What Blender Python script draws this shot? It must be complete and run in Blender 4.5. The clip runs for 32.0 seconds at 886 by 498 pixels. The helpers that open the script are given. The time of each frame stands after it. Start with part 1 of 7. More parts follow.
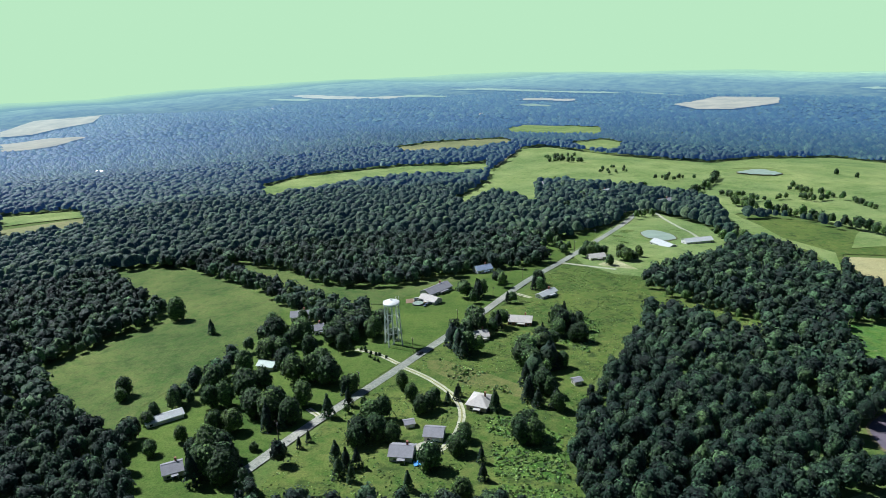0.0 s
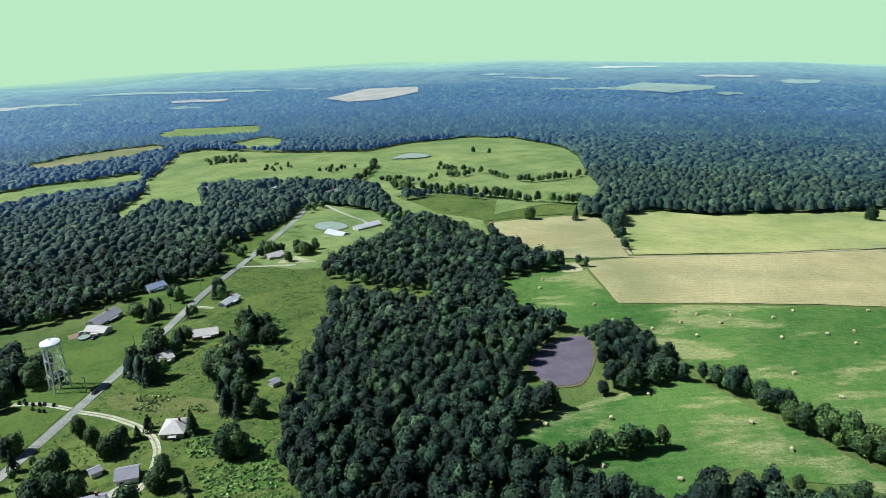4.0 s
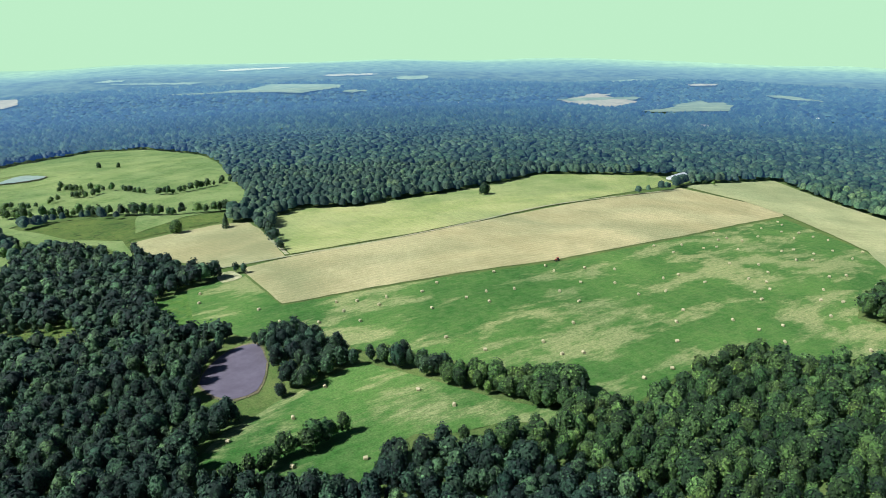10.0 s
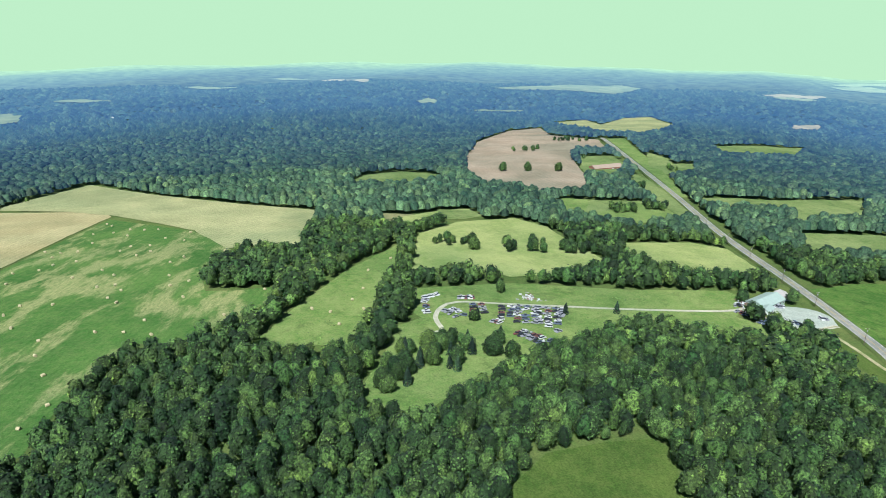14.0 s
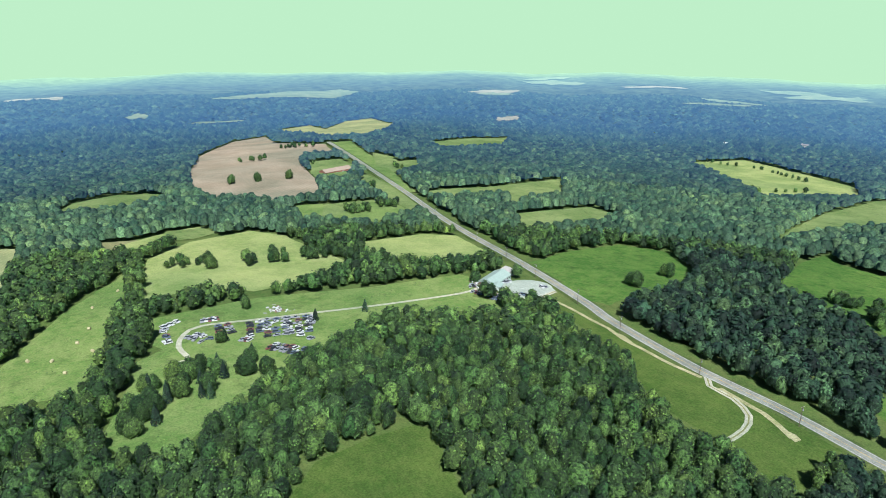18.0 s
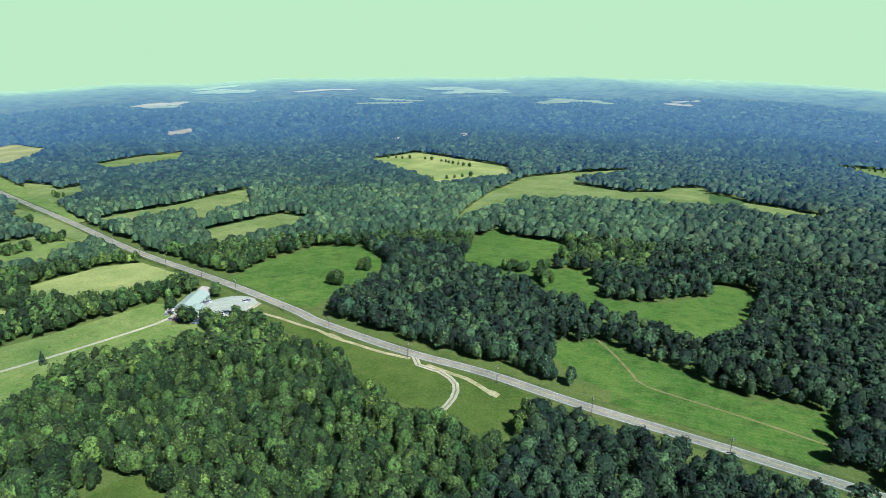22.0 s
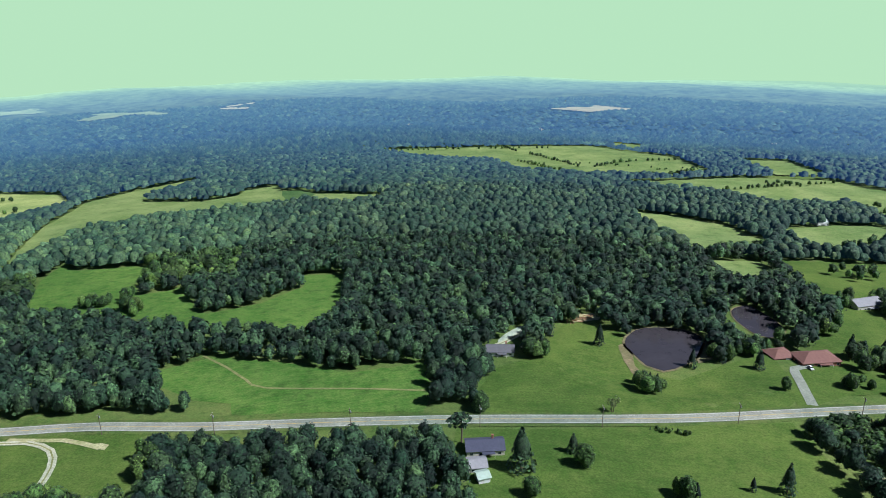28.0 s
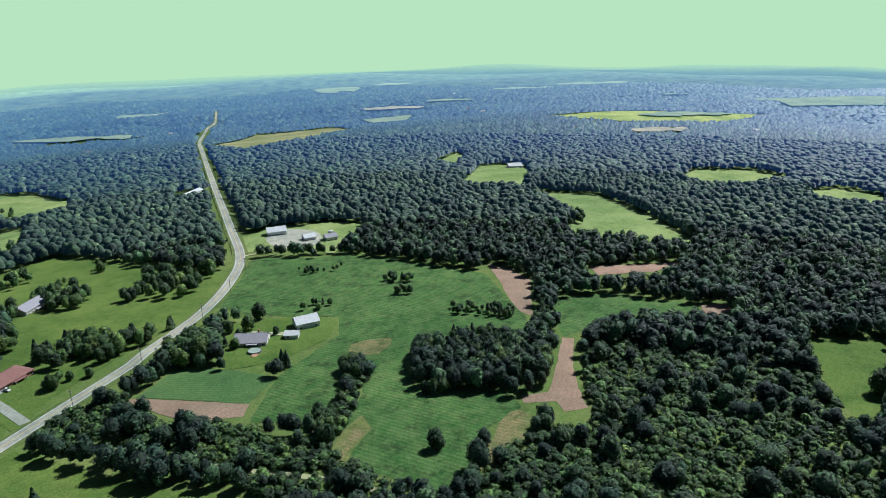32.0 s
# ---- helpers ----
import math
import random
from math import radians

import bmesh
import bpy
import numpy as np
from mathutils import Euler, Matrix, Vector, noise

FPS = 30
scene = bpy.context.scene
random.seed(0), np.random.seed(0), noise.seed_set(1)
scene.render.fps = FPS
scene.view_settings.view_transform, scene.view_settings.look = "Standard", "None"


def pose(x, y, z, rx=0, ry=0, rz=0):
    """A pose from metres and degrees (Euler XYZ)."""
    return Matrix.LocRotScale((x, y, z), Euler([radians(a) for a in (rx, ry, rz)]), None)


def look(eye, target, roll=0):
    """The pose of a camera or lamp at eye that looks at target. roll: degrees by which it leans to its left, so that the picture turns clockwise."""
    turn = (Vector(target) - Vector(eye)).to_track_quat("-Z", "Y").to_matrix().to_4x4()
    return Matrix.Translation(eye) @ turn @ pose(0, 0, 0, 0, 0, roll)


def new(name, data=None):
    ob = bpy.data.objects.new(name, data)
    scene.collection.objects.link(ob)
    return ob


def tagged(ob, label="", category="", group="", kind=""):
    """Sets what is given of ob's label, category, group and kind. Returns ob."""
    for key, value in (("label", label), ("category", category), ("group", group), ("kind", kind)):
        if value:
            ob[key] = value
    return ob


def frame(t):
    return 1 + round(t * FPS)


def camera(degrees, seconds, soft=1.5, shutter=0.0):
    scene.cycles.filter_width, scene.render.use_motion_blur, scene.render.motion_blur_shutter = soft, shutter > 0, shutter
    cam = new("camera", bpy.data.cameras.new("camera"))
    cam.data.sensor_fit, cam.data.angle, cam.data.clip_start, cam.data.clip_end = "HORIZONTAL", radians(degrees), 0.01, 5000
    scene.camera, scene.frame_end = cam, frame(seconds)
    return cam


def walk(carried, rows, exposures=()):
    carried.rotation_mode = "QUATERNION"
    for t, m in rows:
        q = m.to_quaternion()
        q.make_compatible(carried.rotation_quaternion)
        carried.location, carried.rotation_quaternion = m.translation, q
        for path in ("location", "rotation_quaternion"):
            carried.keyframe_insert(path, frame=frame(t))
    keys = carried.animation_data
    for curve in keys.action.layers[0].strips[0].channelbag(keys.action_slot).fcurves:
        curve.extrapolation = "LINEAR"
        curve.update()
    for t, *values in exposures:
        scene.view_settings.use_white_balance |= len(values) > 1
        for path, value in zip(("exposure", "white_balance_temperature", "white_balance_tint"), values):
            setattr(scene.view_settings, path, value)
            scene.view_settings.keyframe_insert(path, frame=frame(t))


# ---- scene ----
cam = camera(63.73, 32.0, soft=0.6)
PATH = [
    (0.0, pose(0, 0, 160, 70.89, 2.09, -0.01)),
    (0.5, pose(0, 0, 160, 70.72, 2.02, -3.04)),
    (1.0, pose(0, 0, 160, 70.52, 1.99, -7.81)),
    (1.5, pose(0, 0, 160, 70.33, 2.01, -12.15)),
    (2.0, pose(0, 0, 160, 70.17, 2.02, -16.53)),
    (2.5, pose(0, 0, 160, 70.05, 1.99, -19.65)),
    (3.0, pose(0, 0, 160, 69.96, 1.95, -21.79)),
    (3.5, pose(0, 0, 160, 69.88, 1.89, -24.25)),
    (5.5, pose(0, 0, 160, 69.54, 1.15, -35.05)),
    (6.0, pose(0, 0, 160, 69.49, 1.15, -37.47)),
    (6.5, pose(0, 0, 160, 69.46, 1.07, -39.80)),
    (7.0, pose(0, 0, 160, 69.43, 0.94, -42.31)),
    (7.5, pose(0, 0, 160, 69.42, 0.85, -44.08)),
    (8.0, pose(0, 0, 160, 69.43, 0.81, -45.30)),
    (8.5, pose(0, 0, 160, 69.43, 0.72, -46.80)),
    (9.0, pose(0, 0, 160, 69.43, 0.61, -49.25)),
    (9.5, pose(0, 0, 160, 69.43, 0.50, -52.36)),
    (10.0, pose(0, 0, 160, 69.42, 0.40, -55.40)),
    (10.5, pose(0, 0, 160, 69.40, 0.29, -59.06)),
    (11.0, pose(0, 0, 160, 69.38, 0.14, -64.38)),
    (11.5, pose(0, 0, 160, 69.37, -0.03, -71.07)),
    (12.0, pose(0, 0, 160, 69.38, -0.23, -79.89)),
    (12.5, pose(0, 0, 160, 69.46, -0.42, -90.46)),
    (13.0, pose(0, 0, 160, 69.56, -0.52, -98.68)),
    (13.5, pose(0, 0, 160, 69.63, -0.58, -104.04)),
    (14.0, pose(0, 0, 160, 69.69, -0.62, -107.84)),
    (14.5, pose(0, 0, 160, 69.76, -0.66, -110.48)),
    (16.5, pose(0, 0, 160, 70.11, -0.48, -117.88)),
    (17.0, pose(0, 0, 160, 70.20, -0.49, -122.47)),
    (17.5, pose(0, 0, 160, 70.28, -0.49, -126.88)),
    (18.0, pose(0, 0, 160, 70.35, -0.45, -129.77)),
    (18.5, pose(0, 0, 160, 70.42, -0.41, -132.59)),
    (19.0, pose(0, 0, 160, 70.49, -0.40, -136.16)),
    (19.5, pose(0, 0, 160, 70.55, -0.37, -139.23)),
    (20.0, pose(0, 0, 160, 70.63, -0.32, -143.35)),
    (20.5, pose(0, 0, 160, 70.70, -0.25, -146.55)),
    (21.0, pose(0, 0, 160, 70.79, -0.16, -149.85)),
    (21.5, pose(0, 0, 160, 70.86, -0.08, -152.59)),
    (22.0, pose(0, 0, 160, 70.91, -0.07, -155.28)),
    (22.5, pose(0, 0, 160, 70.96, -0.10, -158.25)),
    (23.0, pose(0, 0, 160, 70.97, 0.01, -162.41)),
    (23.5, pose(0, 0, 160, 70.97, 0.22, -167.96)),
    (24.0, pose(0, 0, 160, 71.00, 0.34, -171.35)),
    (24.5, pose(0, 0, 160, 71.04, 0.39, -173.07)),
    (25.0, pose(0, 0, 160, 71.08, 0.47, -175.30)),
    (25.5, pose(0, 0, 160, 71.07, 0.59, -178.75)),
    (26.0, pose(0, 0, 160, 71.05, 0.69, -182.21)),
    (26.5, pose(0, 0, 160, 71.03, 0.75, -185.52)),
    (28.5, pose(0, 0, 160, 71.13, 0.75, -194.15)),
    (29.0, pose(0, 0, 160, 71.00, 0.86, -202.61)),
    (29.5, pose(0, 0, 160, 70.86, 1.01, -211.83)),
    (30.0, pose(0, 0, 160, 70.73, 1.11, -219.41)),
    (30.5, pose(0, 0, 160, 70.63, 1.19, -226.42)),
    (31.0, pose(0, 0, 160, 70.49, 1.30, -234.41)),
    (31.5, pose(0, 0, 160, 70.29, 1.41, -244.03)),
    (32.0, pose(0, 0, 160, 70.03, 1.49, -255.02)),
]
walk(cam, PATH, exposures=((0.0, 0.02, 5600, 14), (6.0, 0.03, 5600, 14), (12.0, 0.11, 5600, 14), (19.5, 0.1, 5600, 14), (25.0, 0.0, 5600, 14), (32.0, -0.04, 5600, 14)))

# ---- world, sun ----
SUN_EL, SUN_AZ = 49.0, 58.0          # degrees; azimuth counter-clockwise from +y
world = bpy.data.worlds.new("sky")
scene.world = world
world.use_nodes = True
wn = world.node_tree
sky = wn.nodes.new("ShaderNodeTexSky")
sky.sky_type, sky.sun_disc = "NISHITA", False
sky.sun_elevation, sky.sun_rotation = radians(SUN_EL), radians(-SUN_AZ)
sky.altitude, sky.air_density, sky.dust_density, sky.ozone_density = 200, 1.0, 0.4, 4.0
wn.links.new(sky.outputs[0], wn.nodes["Background"].inputs[0])
wn.nodes["Background"].inputs[1].default_value = 0.036
sun = new("sun", bpy.data.lights.new("sun", "SUN"))
sun.data.energy, sun.data.angle, sun.data.color = 6.2, radians(0.6), (1.0, 0.97, 0.9)
ca, sa, ce, se = math.cos(radians(SUN_AZ)), math.sin(radians(SUN_AZ)), math.cos(radians(SUN_EL)), math.sin(radians(SUN_EL))
sun.matrix_world = look((-sa * ce * 900, ca * ce * 900, se * 900), (0, 0, 0))

# ---- materials ----
MATS = {}


def shader(name, rough=0.9, spec=0.3, metal=0.0):
    m = bpy.data.materials.new(name)
    m.use_nodes = True
    b = m.node_tree.nodes["Principled BSDF"]
    b.inputs["Roughness"].default_value, b.inputs["Metallic"].default_value = rough, metal
    b.inputs["Specular IOR Level"].default_value = spec
    MATS[name] = m
    return m, m.node_tree.nodes, m.node_tree.links, b


def node(nodes, links, kind, props=(), **sockets):
    n = nodes.new(kind)
    for k, v in dict(props).items():
        setattr(n, k, v)
    for k, v in sockets.items():
        s = n.inputs[int(k[1:])] if k[0] == "i" and k[1:].isdigit() else n.inputs[k]
        if isinstance(v, bpy.types.NodeSocket):
            links.new(v, s)
        else:
            s.default_value = v
    return n


def ramp(nodes, links, fac, stops):
    r = nodes.new("ShaderNodeValToRGB")
    links.new(fac, r.inputs[0])
    e = r.color_ramp.elements
    while len(e) < len(stops):
        e.new(0.5)
    for el, (p, c) in zip(e, stops):
        el.position, el.color = p, (*c, 1)
    return r.outputs[0]


def mixed(nodes, links, fac, a, b, how="MIX"):
    n = nodes.new("ShaderNodeMix")
    n.data_type, n.blend_type = "RGBA", how
    for i, v in ((0, fac), (6, a), (7, b)):
        if isinstance(v, bpy.types.NodeSocket):
            links.new(v, n.inputs[i])
        elif i == 0:
            n.inputs[0].default_value = v
        else:
            n.inputs[i].default_value = (*v, 1)
    return n.outputs[2]


def turf(name, low, high, fleck, rows=0.0, rowmix=0.45, turn=0.0, patch=45.0, amount=0.5, rough=0.95, weeds=0.0, streak=0.0):
    """Grass, crops, stubble or soil: broad patches, tufts, fine grain, and sowing or mowing rows."""
    m, N, L, b = shader(name, rough, 0.12)
    co = node(N, L, "ShaderNodeTexCoord").outputs["Object"]
    rot = node(N, L, "ShaderNodeMapping", i0=co)
    rot.inputs["Rotation"].default_value = (0, 0, radians(turn))
    flat = rot.outputs[0]
    big = node(N, L, "ShaderNodeTexNoise", Vector=co, Scale=1 / patch, Detail=4.0, Roughness=0.6).outputs[0]
    tuft = node(N, L, "ShaderNodeTexNoise", Vector=co, Scale=1 / 5.0, Detail=5.0, Roughness=0.7).outputs[0]
    fine = node(N, L, "ShaderNodeTexNoise", Vector=co, Scale=1.1, Detail=3.0, Roughness=0.7).outputs[0]
    col = ramp(N, L, big, [(0.4, low), (0.6, high)])
    second = ramp(N, L, tuft, [(0.35, (0, 0, 0)), (0.7, (1, 1, 1))])
    scaled = node(N, L, "ShaderNodeMath", {"operation": "MULTIPLY"}, i0=second, i1=amount).outputs[0]
    col = mixed(N, L, scaled, col, fleck)
    if streak:
        st = node(N, L, "ShaderNodeMapping", i0=flat)
        st.inputs["Scale"].default_value = (1 / 70, 1 / 30, 0.02)
        sn = node(N, L, "ShaderNodeTexNoise", Vector=st.outputs[0], Scale=1.0, Detail=8.0, Roughness=0.66, Distortion=0.15).outputs[0]
        sr = ramp(N, L, sn, [(0.5, (0, 0, 0)), (0.58, (1, 1, 1))])
        ss = node(N, L, "ShaderNodeMapping", i0=flat)
        ss.inputs["Scale"].default_value = (0.35, 0.9, 0.1)
        sp = node(N, L, "ShaderNodeTexNoise", Vector=ss.outputs[0], Scale=1.0, Detail=4.0, Roughness=0.75).outputs[0]
        sg = ramp(N, L, sp, [(0.34, (0.25, 0.25, 0.25)), (0.58, (streak, streak, streak))])
        sm = node(N, L, "ShaderNodeMath", {"operation": "MULTIPLY"}, i0=sr, i1=sg).outputs[0]
        col = mixed(N, L, sm, col, fleck)
    if rows:
        w = node(N, L, "ShaderNodeTexWave", {"wave_type": "BANDS", "bands_direction": "Y"}, Vector=flat, Scale=0.314 / rows, Distortion=1.2, Detail=2.0)
        w.inputs["Detail Scale"].default_value = 0.15
        wr = ramp(N, L, w.outputs[1], [(0.2, (0.78, 0.8, 0.76)), (0.8, (1.08, 1.07, 1.06))])
        col = mixed(N, L, rowmix, col, wr, "MULTIPLY")
    wide = node(N, L, "ShaderNodeTexNoise", Vector=co, Scale=1 / 130, Detail=3.0, Roughness=0.55, Distortion=0.6).outputs[0]
    col = mixed(N, L, 0.85, col, ramp(N, L, wide, [(0.36, (0.76, 0.84, 0.8)), (0.64, (1.22, 1.14, 1.12))]), "MULTIPLY")
    grain = ramp(N, L, fine, [(0.32, (0.6, 0.63, 0.58)), (0.68, (1.34, 1.31, 1.25))])
    col = mixed(N, L, 0.8, col, grain, "MULTIPLY")
    if weeds:
        wd = node(N, L, "ShaderNodeTexNoise", Vector=co, Scale=1 / 11.0, Detail=6.0, Roughness=0.75).outputs[0]
        wf = ramp(N, L, wd, [(0.52, (0, 0, 0)), (0.64, (weeds, weeds, weeds))])
        col = mixed(N, L, wf, col, (0.018, 0.042, 0.012))
    L.new(col, b.inputs["Base Color"])
    bump = node(N, L, "ShaderNodeBump", Strength=0.6, Distance=0.5, Height=tuft)
    L.new(bump.outputs[0], b.inputs["Normal"])
    return m


turf("GRASS", (0.12, 0.205, 0.055), (0.2, 0.28, 0.095), (0.29, 0.31, 0.13), amount=0.5, weeds=0.3)
turf("LAWN", (0.05, 0.108, 0.018), (0.09, 0.15, 0.029), (0.145, 0.175, 0.05), rows=3, rowmix=0.15, turn=20, amount=0.45, patch=30, weeds=0.08)
turf("MEADOW", (0.05, 0.11, 0.02), (0.095, 0.155, 0.03), (0.18, 0.19, 0.06), patch=22, amount=0.6, weeds=0.75)
turf("PALE", (0.2, 0.29, 0.08), (0.31, 0.38, 0.13), (0.39, 0.41, 0.18), amount=0.5, weeds=0.12)
turf("HAY", (0.04, 0.13, 0.022), (0.08, 0.185, 0.036), (0.31, 0.33, 0.14), rows=4, rowmix=0.25, turn=19, patch=60, amount=0.22, streak=0.95)
turf("HAYLIGHT", (0.22, 0.3, 0.085), (0.35, 0.39, 0.145), (0.38, 0.38, 0.18), rows=5, rowmix=0.3, turn=19, patch=60, amount=0.5, weeds=0.15)
turf("TAN", (0.36, 0.33, 0.165), (0.46, 0.42, 0.22), (0.26, 0.28, 0.115), rows=5, rowmix=0.3, turn=19, patch=70, amount=0.45)
turf("STRAW", (0.31, 0.33, 0.16), (0.41, 0.42, 0.21), (0.24, 0.3, 0.12), rows=5, rowmix=0.3, turn=40, patch=60, amount=0.55, weeds=0.06)
turf("STUBBLE", (0.2, 0.21, 0.1), (0.28, 0.275, 0.135), (0.16, 0.2, 0.08), rows=10, patch=80)
turf("BROWN", (0.33, 0.27, 0.19), (0.41, 0.34, 0.25), (0.27, 0.25, 0.16), rows=6, rowmix=0.3, turn=50, patch=60, amount=0.4)
turf("SOIL", (0.24, 0.165, 0.12), (0.31, 0.215, 0.16), (0.19, 0.16, 0.1), rows=3, rowmix=0.15, patch=20, weeds=0.1)
turf("CROPDRY", (0.1, 0.14, 0.04), (0.19, 0.17, 0.075), (0.27, 0.2, 0.11), rows=2.4, rowmix=0.5, turn=100, patch=6, amount=0.6, weeds=0.5)
turf("CROP", (0.05, 0.14, 0.02), (0.09, 0.19, 0.034), (0.16, 0.23, 0.06), rows=3, rowmix=0.3, turn=-8, patch=16, amount=0.7, weeds=0.4)
turf("CROPROWS", (0.03, 0.095, 0.022), (0.055, 0.135, 0.034), (0.12, 0.17, 0.06), rows=2.4, rowmix=0.75, turn=105, patch=14, amount=0.8, weeds=0.8)
turf("TEAL", (0.055, 0.125, 0.04), (0.08, 0.15, 0.05), (0.11, 0.17, 0.06), rows=2.2, turn=80, patch=30, amount=0.4, weeds=0.2)
turf("GRASSDRY", (0.17, 0.2, 0.07), (0.24, 0.25, 0.1), (0.32, 0.29, 0.15), patch=20)
turf("MUD", (0.16, 0.14, 0.08), (0.24, 0.2, 0.12), (0.09, 0.12, 0.04), patch=9, amount=0.7)
turf("LOT", (0.36, 0.43, 0.36), (0.46, 0.53, 0.45), (0.27, 0.31, 0.25), patch=8, amount=0.5)
turf("WEEDY", (0.05, 0.13, 0.02), (0.1, 0.19, 0.035), (0.17, 0.21, 0.06), patch=10, amount=0.6, weeds=0.5)
turf("BRUSHY", (0.085, 0.13, 0.03), (0.135, 0.16, 0.05), (0.2, 0.18, 0.075), patch=10, amount=0.6, weeds=0.35)
turf("SANDY", (0.4, 0.38, 0.22), (0.54, 0.51, 0.32), (0.2, 0.25, 0.08), patch=9, amount=0.8)
turf("PASTURE", (0.058, 0.118, 0.026), (0.1, 0.155, 0.04), (0.17, 0.165, 0.068), patch=24, amount=0.5, weeds=0.35)
turf("FLOOR", (0.075, 0.14, 0.03), (0.115, 0.17, 0.045), (0.16, 0.17, 0.06), patch=30, weeds=0.3)
turf("GRASSLIGHT", (0.11, 0.215, 0.045), (0.18, 0.275, 0.075), (0.28, 0.31, 0.12), patch=30, amount=0.5, weeds=0.3)
turf("TRACK", (0.34, 0.33, 0.2), (0.45, 0.43, 0.28), (0.22, 0.25, 0.1), patch=8, amount=0.7)
turf("GRAVEL", (0.44, 0.45, 0.34), (0.54, 0.54, 0.42), (0.33, 0.35, 0.24), patch=8, amount=0.7)
turf("CONCRETE", (0.29, 0.3, 0.24), (0.38, 0.38, 0.31), (0.28, 0.29, 0.26), patch=8, amount=0.5)
turf("ASPHALT", (0.25, 0.27, 0.235), (0.33, 0.35, 0.3), (0.15, 0.16, 0.14), patch=18, amount=0.4, rough=0.85)


def leafy(name, dark, light, tip, haze=None, soft=0.0, leafsize=1.0):
    """Foliage: every tree its own tone and hue, every leaf clump lighter or darker."""
    m, N, L, b = shader(name, 0.6, 0.25)
    geo = node(N, L, "ShaderNodeNewGeometry")
    pos = geo.outputs["Position"]
    each = geo.outputs["Random Per Island"]
    own = node(N, L, "ShaderNodeAttribute", {"attribute_name": "tone"}).outputs["Fac"]
    any_one = node(N, L, "ShaderNodeObjectInfo").outputs["Random"]
    both = node(N, L, "ShaderNodeMath", {"operation": "ADD"}, i0=own, i1=any_one).outputs[0]
    tree = node(N, L, "ShaderNodeMath", {"operation": "FRACT"}, i0=both).outputs[0]
    seven = node(N, L, "ShaderNodeMath", {"operation": "MULTIPLY"}, i0=tree, i1=7.31).outputs[0]
    hue = node(N, L, "ShaderNodeMath", {"operation": "FRACT"}, i0=seven).outputs[0]
    stand = node(N, L, "ShaderNodeTexNoise", Vector=pos, Scale=1 / 110.0, Detail=3.0).outputs[0]
    leaf = node(N, L, "ShaderNodeTexNoise", Vector=pos, Scale=1.1 / leafsize, Detail=5.0, Roughness=0.75).outputs[0]
    col = ramp(N, L, tree, [(0.02, dark), (0.55, light), (0.99, tip)])
    warm = ramp(N, L, hue, [(0.0, (0.85, 0.96, 1.08)), (0.6, (1.0, 1.0, 1.0)), (1.0, (1.13, 1.04, 0.9))])
    col = mixed(N, L, 0.9, col, warm, "MULTIPLY")
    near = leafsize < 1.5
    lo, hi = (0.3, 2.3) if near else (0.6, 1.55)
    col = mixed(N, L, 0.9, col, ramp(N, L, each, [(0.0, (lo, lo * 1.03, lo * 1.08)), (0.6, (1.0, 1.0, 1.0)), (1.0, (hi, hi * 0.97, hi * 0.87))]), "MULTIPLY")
    s = ramp(N, L, stand, [(0.35, (0.75, 0.82, 0.88)), (0.68, (1.16, 1.13, 1.02))])
    col = mixed(N, L, 0.9, col, s, "MULTIPLY")
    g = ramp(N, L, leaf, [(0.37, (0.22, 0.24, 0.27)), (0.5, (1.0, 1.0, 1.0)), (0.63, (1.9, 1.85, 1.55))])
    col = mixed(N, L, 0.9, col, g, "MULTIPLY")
    L.new(col, b.inputs["Base Color"])
    b.inputs["Sheen Weight"].default_value = 0.035 if near else 0.01
    b.inputs["Sheen Tint"].default_value = (0.7, 0.85, 1.0, 1)
    bump = node(N, L, "ShaderNodeBump", Strength=0.9, Distance=0.6 * leafsize, Height=leaf)
    if soft:
        add = node(N, L, "ShaderNodeVectorMath", {"operation": "ADD"}, i0=bump.outputs[0])
        add.inputs[1].default_value = (0, 0, soft)
        unit = node(N, L, "ShaderNodeVectorMath", {"operation": "NORMALIZE"}, i0=add.outputs[0])
        L.new(unit.outputs[0], b.inputs["Normal"])
    else:
        L.new(bump.outputs[0], b.inputs["Normal"])
    # blue emission rising with distance, painted into the leaves as haze
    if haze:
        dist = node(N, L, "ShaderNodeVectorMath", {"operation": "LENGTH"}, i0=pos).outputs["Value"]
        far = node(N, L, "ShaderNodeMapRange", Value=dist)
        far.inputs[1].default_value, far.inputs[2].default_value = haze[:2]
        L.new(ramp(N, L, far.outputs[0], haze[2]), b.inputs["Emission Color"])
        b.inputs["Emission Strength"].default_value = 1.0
    return m


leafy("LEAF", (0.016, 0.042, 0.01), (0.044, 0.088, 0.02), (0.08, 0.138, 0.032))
# LEAF painted darker and bluer for shaded, hazy woods; also the conifers' leaf colour
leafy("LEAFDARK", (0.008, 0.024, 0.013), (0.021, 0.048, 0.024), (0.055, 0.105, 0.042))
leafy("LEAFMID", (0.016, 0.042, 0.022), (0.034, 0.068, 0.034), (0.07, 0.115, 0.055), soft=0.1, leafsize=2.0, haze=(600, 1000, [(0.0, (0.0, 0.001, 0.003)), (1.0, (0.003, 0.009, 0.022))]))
# LEAFSUN: LEAFMID painted paler for far woods with sun full on them
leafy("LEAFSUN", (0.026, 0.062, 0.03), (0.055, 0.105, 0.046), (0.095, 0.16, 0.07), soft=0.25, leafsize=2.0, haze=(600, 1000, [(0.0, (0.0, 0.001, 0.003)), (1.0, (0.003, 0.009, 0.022))]))
